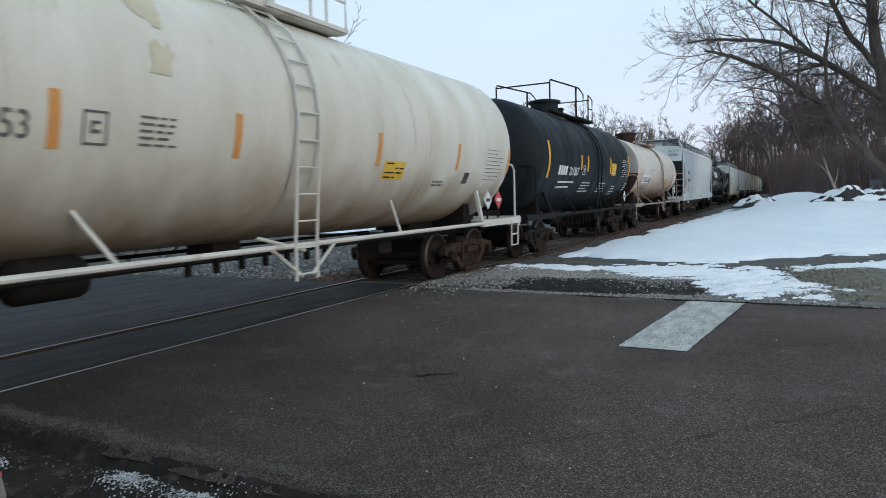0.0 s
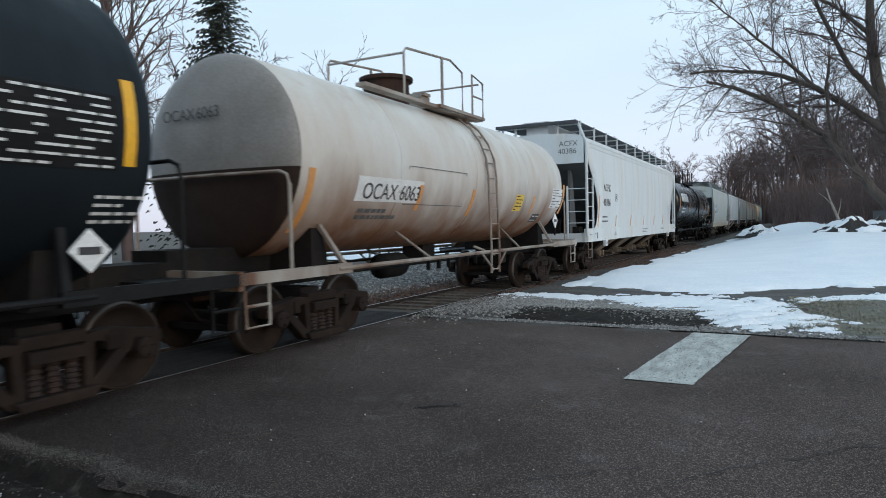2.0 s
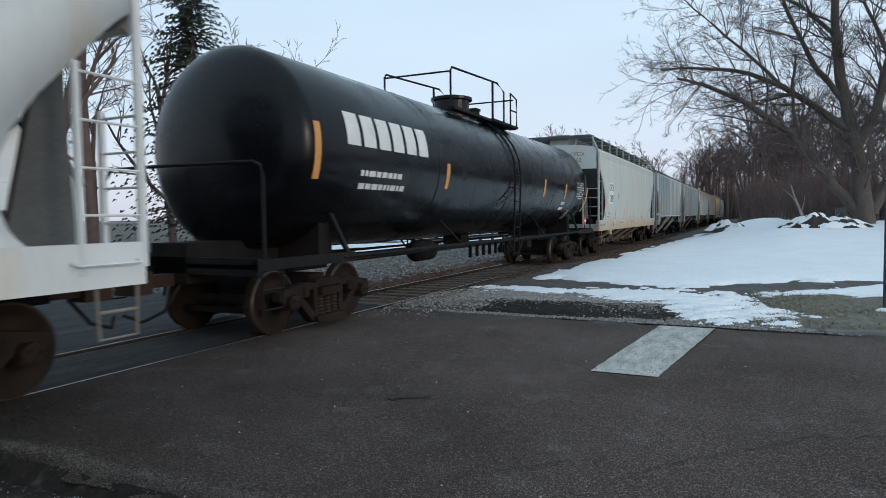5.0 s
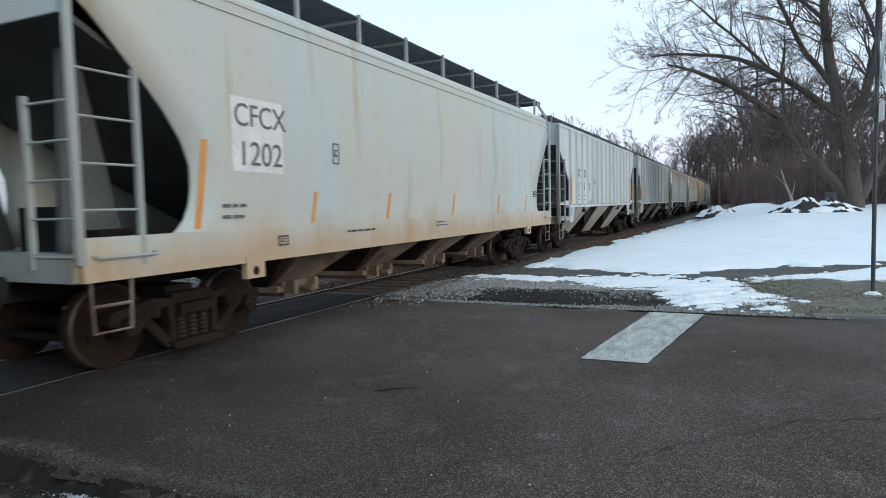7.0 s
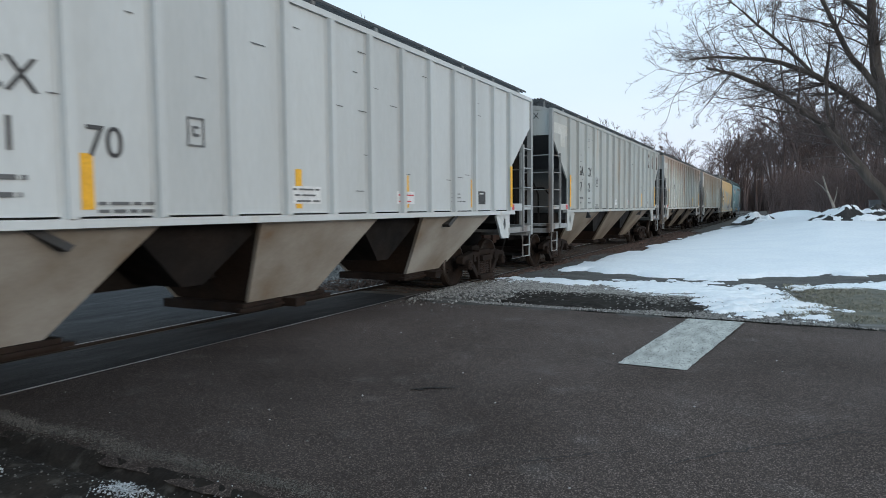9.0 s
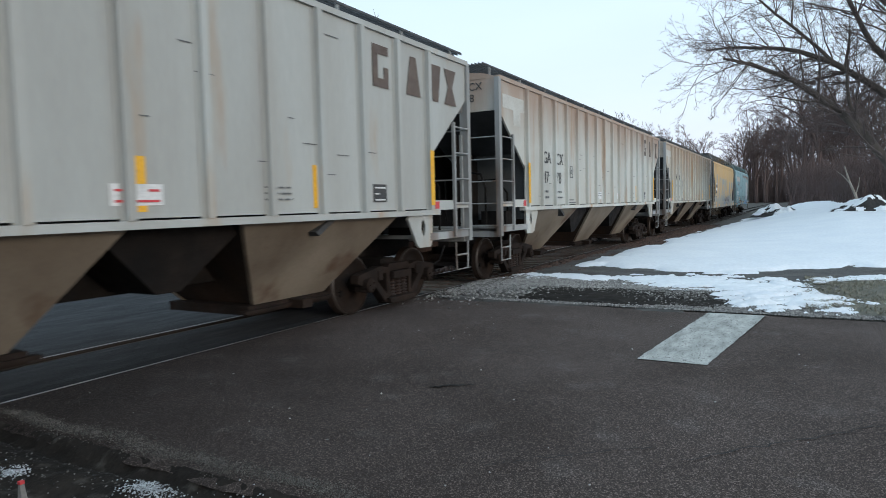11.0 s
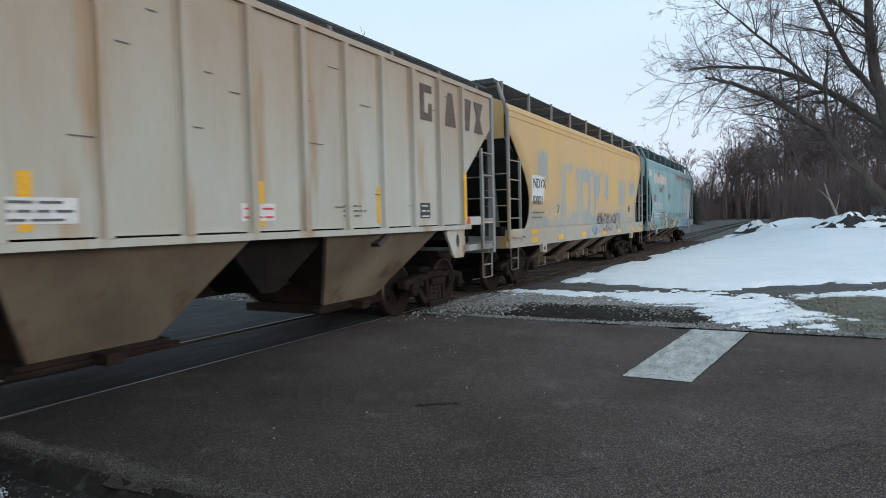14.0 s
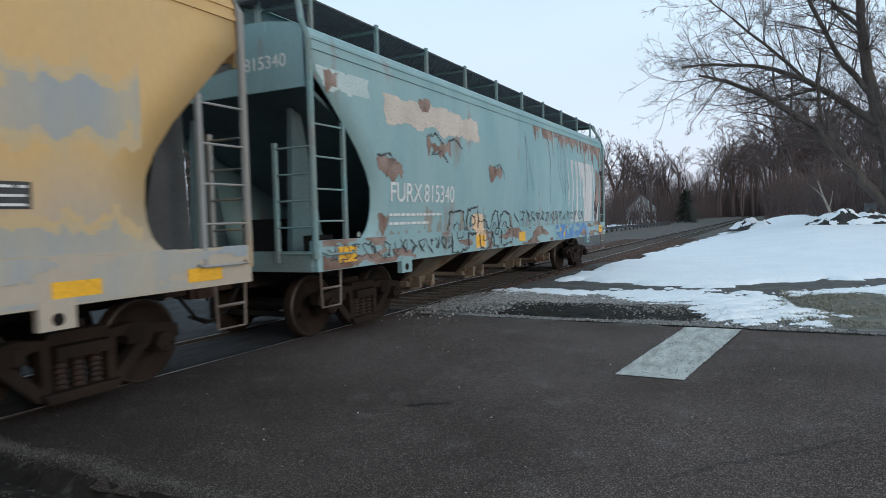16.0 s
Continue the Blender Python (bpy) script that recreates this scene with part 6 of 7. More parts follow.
for x0_, x1_ in ((1.36, 13.6),):
    region(c, "cover_haze", x0_, x1_, 1.46, 3.4, lambda x, z: yellow_grey(x, z) + 0.13 + 0.08 * fbm(x * 5, z * 0.6, 3, 4), bulge, HAZE_PATCH, "faint outer edge of the cover paint", lift=0.0015)
    region(c, "cover_rim", x0_, x1_, 1.46, 3.4, lambda x, z: yellow_grey(x, z) + 0.07 + 0.05 * fbm(x * 4, z, 3, 3), bulge, RIM_PATCH, "thin edge of the cover paint", lift=0.0025)
    region(c, "cover_paint", x0_, x1_, 1.46, 3.4, yellow_grey, bulge, GREY_PATCH, "grey cover paint, rolled on in uneven patches")
region(c, "cover_paint", 0.1, 14.9, 1.05, 1.42, lambda x, z: fbm(x * 0.8, z * 3, 0.9, 5) + 0.08, sill, GREY_PATCH, "grey cover paint on the sill")
scribble(c, "spray_writing", 7.6, 10.8, 1.15, 1.9, 8, lambda z: bulge(z) - 0.02 if z > 1.44 else -1.635, SPRAY_PURPLE, 5, 0.04)
scribble(c, "spray_writing", 3.4, 3.65, 1.75, 2.1, 1, bulge, GREY_INK, 6, 0.015)
scribble(c, "spray_writing", 6.8, 7.5, 1.1, 1.4, 2, sill, SPRAY_BLUE, 7, 0.03)

# 11: teal hopper, last car
c = smooth_hopper("faded teal smooth-sided covered hopper with rust, scrapes and spray paint", 15.75, TEAL_BODY, TEAL_INNER, TEAL_TRIM, at(6.8, 16.0))
letters(c, "FURX", 0.32, 1.85, 1.98, bulge, WHITE_INK, squash=0.95)
letters(c, "815340", 0.32, 2.95, 1.98, bulge, WHITE_INK, squash=0.88)
end_letters(c, "815340", 0.18, -0.5, 3.75, WHITE_INK)
small_print(c, 1.85, 1.75, 1.9, 2, bulge, WHITE_INK, 0.14, 111, 0.04)
for x in (0.45, 5.0, 7.4, 10.6, 14.9):
    patch(c, "reflector_patch", x, x + 0.42, 1.12, 1.34, sill, YELLOW)

PINK = ((1.75, 5.3, 3.17, 3.68),)
region(c, "old_primer", 1.6, 5.5, 3.05, 3.72, lambda x, z: rect_in(x, z, PINK[0]) - 0.02 + 0.1 * fbm(x * 1.5, z * 1.5, 1.5, 4), bulge, PINK_PATCH, "bare pinkish primer showing")
region(c, "chalky_patch", 0.15, 1.5, 3.4, 3.72, lambda x, z: rect_in(x, z, (0.1 + (3.7 - z), 1.4, 3.45, 3.8)) + 0.05 * fbm(x * 2, z * 2, 2, 4), bulge, PALE_PATCH)
for r, sd in (((3.1, 4.05, 2.8, 3.12), 1), ((5.8, 6.55, 2.5, 2.78), 2), ((1.45, 2.2, 2.35, 2.66), 3), ((9.15, 15.6, 3.72, 3.97), 4), ((0.05, 0.6, 3.5, 3.72), 5), ((14.6, 15.3, 2.0, 3.2), 6), ((1.5, 1.9, 1.5, 1.8), 7), ((2.8, 3.3, 3.5, 3.72), 8)):
    region(c, "rust_bloom", r[0] - 0.1, r[1] + 0.1, r[2] - 0.3, r[3], lambda x, z, r=r, sd=sd: rect_in(x, z, r) * 0.8 - 0.02 + 0.16 * fbm(x * 2.4 + sd, z * 0.9, 1.6, 5), bulge, RUST_PATCH, lift=0.006)
region(c, "white_paint", 11.4, 15.2, 1.5, 3.3, lambda x, z: 0.5 * fbm(x * 3.2, z * 0.25, 1.4, 4) - 0.12 + 0.25 * (1 - abs(x - 13.4) / 2), bulge, DRIP_WHITE, "white paint runs")
region(c, "rust_band", 0.1, 15.6, 1.04, 1.43, lambda x, z: 0.08 * math.sin(x * 0.9 + 1) + 0.4 * fbm(x * 1.2, z * 5, 1.0, 5) - 0.04, sill, RUST_PATCH, "rust and grime along the sill", lift=0.004)
region(c, "spray_fill", 4.9, 5.6, 1.0, 1.85, lambda x, z: min(rect_in(x, z, (4.95, 5.5, 1.06, 1.78)), 0.2) + 0.06 * fbm(x * 3, z * 3, 1.5, 3), lambda z: bulge(z) if z > 1.44 else -1.632, SPRAY_SKIN)
region(c, "spray_fill", 10.2, 13.6, 1.05, 1.42, lambda x, z: 0.4 * fbm(x * 2, z * 3, 1.6, 4) + 0.05, sill, SPRAY_BLUE, lift=0.008)
TAG = lambda z: (bulge(z) if z > 1.44 else -1.633)
for k, (xa, xb, za, zb) in enumerate(((3.95, 4.6, 1.1, 1.82), (4.7, 5.2, 1.4, 1.88), (5.2, 5.75, 1.08, 1.6), (5.9, 6.25, 1.1, 1.8), (6.35, 6.95, 1.12, 1.78))):
    rr = random.Random(200 + k)
    loop = [(xa, za), ((xa + xb) / 2, za - 0.02), (xb, za + 0.04), (xb + 0.05, (za + zb) / 2), (xb - 0.04, zb), ((xa + xb) / 2, zb + 0.03), (xa + 0.03, zb - 0.05), (xa - 0.04, (za + zb) / 2), (xa, za)]
    loop = [(u + rr.uniform(-0.05, 0.05), v + rr.uniform(-0.03, 0.03)) for u, v in loop]
    part("spray_outline", wrap(ribbon(loop, 0.03, 0.0, 210 + k), 0, 0, TAG, 0.011), BLACK_INK, c)
    inner_loop = [((u - (xa + xb) / 2) * 0.4 + (xa + xb) / 2, (v - (za + zb) / 2) * 0.35 + (za + zb) / 2) for u, v in loop]
    part("spray_outline", wrap(ribbon(inner_loop, 0.02, 0.0, 220 + k), 0, 0, TAG, 0.011), BLACK_INK, c)
region(c, "rust_runs", 8.6, 15.5, 2.9, 3.97, lambda x, z: 0.55 * fbm(x * 4.5, z * 0.3, 1.4, 5) + (z - 3.72) * 0.9 + 0.06 * (x - 12) / 3, bulge, RUST_PATCH, "rust running down from the roof edge", lift=0.0045)
region(c, "grime_runs", 0.6, 15.4, 1.46, 2.1, lambda x, z: 0.5 * fbm(x * 3.5, z * 0.5, 1.5, 5) - (z - 1.5) * 0.8 - 0.02, bulge, GRIME, "grey-brown grime low on the side", lift=0.002)
scribble(c, "spray_writing", 7.2, 13.2, 1.55, 1.85, 16, bulge, BLACK_INK, 16, 0.02)
scribble(c, "spray_writing", 0.2, 4.0, 1.1, 1.4, 14, sill, BLACK_INK, 17, 0.015)
# thin uneven black lines laid on the side
for k in range(9):
    rr = random.Random(60 + k)
    x = rr.uniform(7.5, 15)
    part("dent_line", wrap(ribbon([(0, 0), (rr.uniform(-0.2, 0.3), -0.8), (rr.uniform(-0.1, 0.5), -rr.uniform(1.1, 1.8))], 0.012, 0.0, 70 + k), x, 3.7, bulge), BLACK_INK, c)
for x, z in ((1.5, 2.66), (3.1, 3.12), (3.9, 3.1), (6.0, 2.75), (3.25, 2.82)):
    part("dent_line", wrap(ribbon([(0, 0), (0.35, 0.06), (0.6, -0.1)], 0.018, 0.0, int(x * 10)), x, z, bulge), BLACK_INK, c)

# ---------------------------------------------------------------- trees
BARK = mat("grey_brown_bark", (0.1, 0.082, 0.07), 0.95, 0, (0.055, 0.046, 0.04), 2, 0.8, 14, 1.0, 12, (1, 1, 0.3))
TWIG = mat("twig_bark", (0.115, 0.092, 0.086), 0.95, 0, (0.065, 0.052, 0.048), 2, 0.8, 20, 0.3)
FAR_TWIG = mat("distant_brush", (0.115, 0.08, 0.074), 1.0, 0, (0.07, 0.05, 0.047), 0.3, 0.8, 3, 0.2)
SPRUCE = mat("spruce_needles", (0.05, 0.064, 0.05), 0.9, 0, (0.028, 0.04, 0.034), 2, 0.8, 15, 0.5)
PALE_BARK = mat("pale_birch_bark", (0.36, 0.33, 0.29), 0.9, 0, (0.2, 0.18, 0.15), 3, 0.8, 20, 0.4)


class Wood:
    """Tapered limbs gathered as plain lists."""

    def __init__(self, seed):
        self.v, self.f, self.r, self.floor = [], [], random.Random(seed), 0.0075

    def limb(self, pts, r0, r1, n):
        first = len(self.v)
        for i, p in enumerate(pts):
            d = (pts[min(i + 1, len(pts) - 1)] - pts[max(i - 1, 0)]).normalized()
            a = d.orthogonal().normalized()
            b = d.cross(a)
            r = r0 + (r1 - r0) * i / (len(pts) - 1)
            self.v += [tuple(p + (a * math.cos(k * math.tau / n) + b * math.sin(k * math.tau / n)) * r) for k in range(n)]
        for i in range(len(pts) - 1):
            o = first + i * n
            self.f += [(o + k, o + (k + 1) % n, o + n + (k + 1) % n, o + n + k) for k in range(n)]

    def path(self, start, way, length, segs, wander, lift):
        pts, d, p = [Vector(start)], Vector(way).normalized(), Vector(start)
        for _ in range(segs):
            d = (d + Vector((self.r.uniform(-1, 1), self.r.uniform(-1, 1), self.r.uniform(-1, 1) + lift)) * wander).normalized()
            p = p + d * (length / segs)
            pts.append(p.copy())
        return pts

    def grow(self, pts, r0, r1, level, kids, spread, shrink, wander, lift, stop, n=(8, 6, 5, 4, 3, 3)):
        self.limb(pts, r0, r1, n[min(level, len(n) - 1)])
        if level >= stop:
            return
        length = sum((b - a).length for a, b in zip(pts, pts[1:]))
        count = kids[min(level, len(kids) - 1)]
        for k in range(count):
            f = self.r.uniform(0.25, 1.0) if k else 1.0
            i = min(int(f * (len(pts) - 1)), len(pts) - 2)
            p = pts[i].lerp(pts[i + 1], f * (len(pts) - 1) - i)
            d = (pts[i + 1] - pts[i]).normalized()
            side = d.orthogonal().normalized()
            side = Matrix.Rotation(self.r.uniform(0, math.tau), 3, d) @ side
            way = d + side * spread * self.r.uniform(0.5, 1.3)
            ln = length * shrink * self.r.uniform(0.6, 1.15) * (1.15 - 0.4 * f)
            r = (r0 + (r1 - r0) * f) * self.r.uniform(0.5, 0.75)
            r = max(r, self.floor)
            self.grow(self.path(p, way, ln, 5 if level < 2 else 4, wander, lift), r, max(r * 0.4, self.floor * 0.7), level + 1, kids, spread, shrink, wander, lift, stop, n)

    def mesh(self, name, material, parent=None, label=""):
        me = bpy.data.meshes.new(name)
        me.from_pydata(self.v, [], self.f)
        me.materials.append(material)
        me.shade_smooth()
        ob = new(name, me)
        if parent:
            ob.parent = parent
        if label:
            ob["label"] = label
        return ob


big = thing("bare_tree", "large old bare tree with several leaning trunks and fine twigs", "tree", 41.6, -12.5, 0.85)
wood, twigs = Wood(7), Wood(8)
# limbs in the tree's own space: x away from the road, y towards the track
BOUGHS = [
    ([(0, 0, -0.3), (0, 0.1, 1.2), (0.1, 0.3, 3.0), (0.1, 0.7, 5.2), (0, 1.3, 8.0), (0, 1.6, 11), (0, 1.7, 14.5), (0.1, 1.9, 18)], 0.62, 0.12),
    ([(0, 0.2, 0.6), (-0.2, 1.4, 2.1), (-0.4, 2.7, 3.9), (-0.6, 4.3, 5.7), (-0.8, 6.2, 7.2), (-1.0, 8.2, 8.2), (-1.0, 9.6, 8.7)], 0.34, 0.1),
    ([(0.1, 0.7, 5.2), (0, 2.2, 6.4), (-0.2, 4.2, 8.0), (-0.3, 6.5, 9.0), (-0.4, 8.8, 9.4), (-0.5, 10.6, 9.4)], 0.26, 0.06),
    ([(0.0, 1.1, 6.8), (-0.2, 2.4, 8.6), (-0.2, 3.6, 11.2), (-0.3, 4.4, 13.5), (-0.3, 5.2, 16)], 0.2, 0.06),
    ([(0.1, 0.5, 4.2), (0.3, -0.4, 6.2), (0.2, -0.9, 9), (0.2, -1.0, 12.5), (0, -1.4, 17)], 0.34, 0.1),
    ([(0, -0.2, 0.8), (0.3, -1.4, 3.2), (0.4, -2.5, 6.0), (0.4, -3.2, 9.5), (0.5, -4.2, 14)], 0.36, 0.1),
    ([(0.2, -1.2, 2.8), (0.3, -3.5, 4.2), (0.3, -6.2, 6.0), (0.2, -9, 8.5)], 0.24, 0.06),
    ([(-0.4, 2.7, 3.9), (-0.6, 3.4, 5.6), (-0.7, 3.7, 7.8), (-0.7, 3.5, 9.5)], 0.15, 0.05),
    ([(-0.6, 4.3, 5.7), (-0.9, 6.0, 6.1), (-1.2, 7.6, 6.4)], 0.1, 0.03),
    ([(0, 1.6, 10.5), (0.2, 3.2, 12.2), (0.3, 5.4, 14.0), (0.3, 7.5, 15.5)], 0.14, 0.04),
    ([(-0.2, 4.2, 8.0), (-0.4, 6.2, 10.2), (-0.4, 8.4, 12.4), (-0.4, 9.8, 14)], 0.12, 0.03),
    ([(0.2, -0.9, 9), (0.2, 0.2, 12), (0, 0.6, 16)], 0.14, 0.04),
]
for pts, r0, r1 in BOUGHS:
    vec = [Vector(p) for p in pts]
    fine = []
    for a, b in zip(vec, vec[1:]):
        for k in range(3):
            fine.append(a.lerp(b, k / 3) + Vector((wood.r.uniform(-1, 1), wood.r.uniform(-1, 1), wood.r.uniform(-1, 1))) * 0.05)
    fine.append(vec[-1])
    r0, r1 = r0 * 0.86, r1 * 0.7
    wood.limb(fine, r0, r1, 10)
    total = sum((b - a).length for a, b in zip(vec, vec[1:]))
    for k in range(int(total * 3.1) + int(total * 5.0)):
        f = twigs.r.uniform(0.22, 1.0)
        i = min(int(f * (len(fine) - 1)), len(fine) - 2)
        d = (fine[i + 1] - fine[i]).normalized()
        side = Matrix.Rotation(twigs.r.uniform(0, math.tau), 3, d) @ d.orthogonal().normalized()
        r = (r0 + (r1 - r0) * f) * 0.35
        if k < int(total * 3.1):
            way = d * 0.7 + side + Vector((0, 0.1, 0.12))
            twigs.grow(twigs.path(fine[i], way, twigs.r.uniform(1.8, 4.2), 7, 0.2, 0.08), min(r, 0.055), 0.012, 1, (0, 6, 5, 3), 0.8, 0.46, 0.24, 0.05, 4, (8, 5, 4, 3, 3, 3))
        else:
            twigs.grow(twigs.path(fine[i], d * 0.5 + side, twigs.r.uniform(0.5, 1.5), 5, 0.25, 0.06), min(r, 0.016), 0.007, 3, (0, 0, 0, 4), 0.9, 0.5, 0.26, 0.05, 4, (8, 6, 4, 3, 3, 3))
wood.mesh("trunk", BARK, big)
twigs.mesh("crown", TWIG, big, "dense net of fine bare twigs")


def small_tree(seed, height, floor=0.016, stop=4):
    w = Wood(seed)
    w.floor = floor
    w.grow(w.path((0, 0, -0.2), (w.r.uniform(-0.1, 0.1), w.r.uniform(-0.1, 0.1), 1), height * 0.62, 7, 0.08, 0.2), height * 0.017, height * 0.008, 0, (6, 5, 4, 3), 0.75, 0.6, 0.16, 0.12, stop, (6, 5, 4, 3, 3, 3))
    return w


kinds = []
for k, hgt in enumerate((13, 15, 11)):
    tree = thing("bare_tree", "slender bare woodland tree, grey-brown twigs", "tree", 60 + 9 * k, -16 - 3 * k, 0.8, group="woodland trees")
    small_tree(20 + k, hgt).mesh("trunk", FAR_TWIG, tree, "slim trunk and net of bare branches")
    kinds.append(tree)
far_kinds = []
for k, hgt in enumerate((14, 16)):
    tree = thing("bare_tree", "tall bare reddish-brown tree beyond the track's bend", "tree", 132 + 14 * k, -9 - 3 * k, 0, group="woodland trees")
    small_tree(30 + k, hgt, 0.024).mesh("trunk", FAR_TWIG, tree, "slim trunk and net of bare branches")
    far_kinds.append(tree)
rnd = random.Random(12)
spots = []
for k in range(17):
    spots.append((rnd.uniform(52, 105), rnd.uniform(-42, -10.5), 0.9))
for k in range(40):
    spots.append((rnd.uniform(95, 190), rnd.uniform(-22, -5.5), 0))
for k in range(40):
    spots.append((rnd.uniform(95, 220), rnd.uniform(9, 40), -0.2))
for k in range(24):
    spots.append((rnd.uniform(205, 260), rnd.uniform(-12, 20), 0))
for x, y in ((25, 27), (28, 31), (22.5, 28), (24, 36), (30, 44), (19, 38), (36, 33), (12, 45), (46, 36), (58, 38), (28, 52), (-6, 40)):
    spots.append((x, y, -0.2))
for i, (x, y, z) in enumerate(spots):
    s = rnd.uniform(0.8, 1.2) * (1.7 if x > 200 else 1.3 if x > 95 and y < 0 else 0.78 if y < 0 else 1.4 if x < 60 else 1.05)
    copy_thing(far_kinds[i % 2] if x > 95 else kinds[i % 3], Matrix.Translation((x, y, z)) @ Matrix.Rotation(rnd.uniform(0, 6.28), 4, "Z") @ Matrix.Scale(s, 4))


def thicket(name, count, where, hgt, label, seed):
    w = Wood(seed)
    for _ in range(count):
        x, y = where(w.r)
        h = w.r.uniform(*hgt)
        p = Vector((x, y, rise(x, y) - 0.1))
        pts = w.path(p, (w.r.uniform(-0.25, 0.25), w.r.uniform(-0.25, 0.25), 1), h, 3, 0.18, 0.2)
        w.limb(pts, 0.03 + h * 0.004, 0.012, 3)
        for k in range(4):
            i = w.r.randint(1, 2)
            w.limb(w.path(pts[i], (w.r.uniform(-1, 1), w.r.uniform(-1, 1), 0.9), h * 0.4, 2, 0.2, 0.2), 0.02, 0.008, 3)
    return tagged(w.mesh(name, FAR_TWIG), label, "brush", kind="stuff")


thicket("thicket", 3400, lambda r: (r.uniform(49, 80), r.uniform(-45, -9.5)), (1.6, 4.6), "dense leafless brown brush at the wood's edge", 41)
thicket("thicket", 3200, lambda r: (lambda x: (x, r.uniform(-14, -4.5 - 0.01 * x)))(r.uniform(85, 240)), (2, 6), "brown brush beside the distant track", 42)
thicket("thicket", 3600, lambda r: (r.uniform(90, 260), r.uniform(9, 45)), (2, 7), "brown brush behind the track", 43)
thicket("thicket", 4500, lambda r: (r.uniform(230, 290), r.uniform(-40, 50)), (6, 17), "distant brown woods", 44)

# pale broken trunk
birch = thing("broken_trunk", "pale barkless broken trunk leaning in the brush", "tree", 47, -9.6, 0.75)
w = Wood(3)
w.limb([Vector(p) for p in ((0, -0.5, -0.2), (0, -0.15, 0.9), (0, 0.2, 1.8), (0, 0.45, 2.7))], 0.1, 0.035, 8)
w.limb([Vector(p) for p in ((0, 0.2, 1.7), (0.1, 0.5, 2.1), (0.1, 0.85, 2.4))], 0.045, 0.015, 6)
w.limb([Vector(p) for p in ((0, -0.15, 0.9), (0.1, -0.3, 1.5), (0.1, -0.35, 2.0))], 0.04, 0.015, 6)
w.mesh("trunk", PALE_BARK, birch)

# spruces


def spruce(x, y, z, h, seed, wide=1.0):
    t = thing("spruce_tree", "dark green spruce with drooping layered boughs", "tree", x, y, z)
    w = Wood(seed)
    w.limb([Vector((0, 0, -0.2)), Vector((0, 0, h))], h * 0.013, 0.02, 8)
    w.mesh("trunk", BARK, t)
    vs, fs = [], []
    r = random.Random(seed)
    layers = int(h * 3.2)
    for k in range(layers):
        f = k / layers
        zz = h * (0.1 + 0.9 * f)
        reach = wide * (h * 0.26 * (1 - f) ** 0.8 + 0.25)
        for j in range(9):
            a = r.uniform(0, math.tau)
            ln = reach * r.uniform(0.55, 1.1)
            for q in range(7):
                u = ln * (q + 0.6) / 7
                cx, cy, cz = u * math.cos(a), u * math.sin(a), zz - 0.25 * u + 0.1 * r.uniform(-1, 1)
                wd = 0.1 + 0.16 * (1 - q / 7)
                for m in range(3):
                    b = a + r.uniform(-1.3, 1.3)
                    o = len(vs)
                    vs += [(cx, cy, cz), (cx + wd * 2 * math.cos(b), cy + wd * 2 * math.sin(b), cz - 0.12), (cx + wd * math.cos(b + 0.7), cy + wd * math.sin(b + 0.7), cz + 0.06)]
                    fs.append((o, o + 1, o + 2))
    me = bpy.data.meshes.new("foliage")
    me.from_pydata(vs, [], fs)
    me.materials.append(SPRUCE)
    ob = new("foliage", me)
    ob.parent = t


spruce(31, 25.2, -0.3, 19, 5, 1.25)
spruce(121, 7.5, -0.2, 6.0, 6, 1.6)

# ---------------------------------------------------------------- earth heaps with snow
HEAP = mat("frozen_earth_heap", (0.022, 0.02, 0.019), 0.95, 0, (0.045, 0.042, 0.04), 2, 0.8, 14, 1.0, 10)
for x, y, rx, ry, h, sd in ((38, -10.3, 1.3, 2.4, 0.9, 1), (45.5, -5.6, 1.3, 1.6, 0.7, 2), (50, -5.0, 1.5, 1.3, 0.5, 4)):
    heap = thing("earth_heap", "heap of dark frozen earth capped with snow", "heap", x, y, rise(x, y))

    def hz(u, v, sd=sd, h=h):
        d = math.hypot(u, v)
        return h * max(0, 1 - d * d) * (0.75 + 0.55 * fbm(u * 2, v * 2, 1.3, 5, sd * 3.1)) - 0.05
    bm = sheet(bmesh.new(), steps(-1, 1, 34), steps(-1, 1, 44), hz)
    for v in bm.verts:
        v.co.x, v.co.y = v.co.x * rx, v.co.y * ry
    part("earth", bm, HEAP, heap)
    bm = bmesh.new()
    sheet(bm, steps(-1, 1, 44), steps(-1, 1, 60), lambda u, v: hz(u, v) + 0.035, keep=lambda u, v, sd=sd: math.hypot(u, v) < 0.93 and fbm(u * 2.2, v * 1.6, 1.5, 5, sd * 5.7) + 0.35 * hz(u, v) > 0.07)
    for v in bm.verts:
        v.co.x, v.co.y = v.co.x * rx, v.co.y * ry
    part("snow_cap", bm, SNOW, heap, "broken cap of white snow", True)

# ---------------------------------------------------------------- crossing sign, seen edge-on
GALV = mat("galvanised_steel", (0.055, 0.06, 0.067), 0.6, 0.4, (0.085, 0.09, 0.1), 4, 0.7, 40, 0.05)
SIGN_WHITE = mat("white_sign_face", (0.72, 0.74, 0.74), 0.4, 0, (0.62, 0.64, 0.64), 3, 0.5, 40, 0.02)
sign = thing("crossing_sign", "railway crossing sign on a grey steel post, seen edge-on", "sign", 12.6, -8.94, 0)
part("post", tubes(0.032, [(0, 0, -0.2), (0, 0, 4.35)], n=10), GALV, sign)
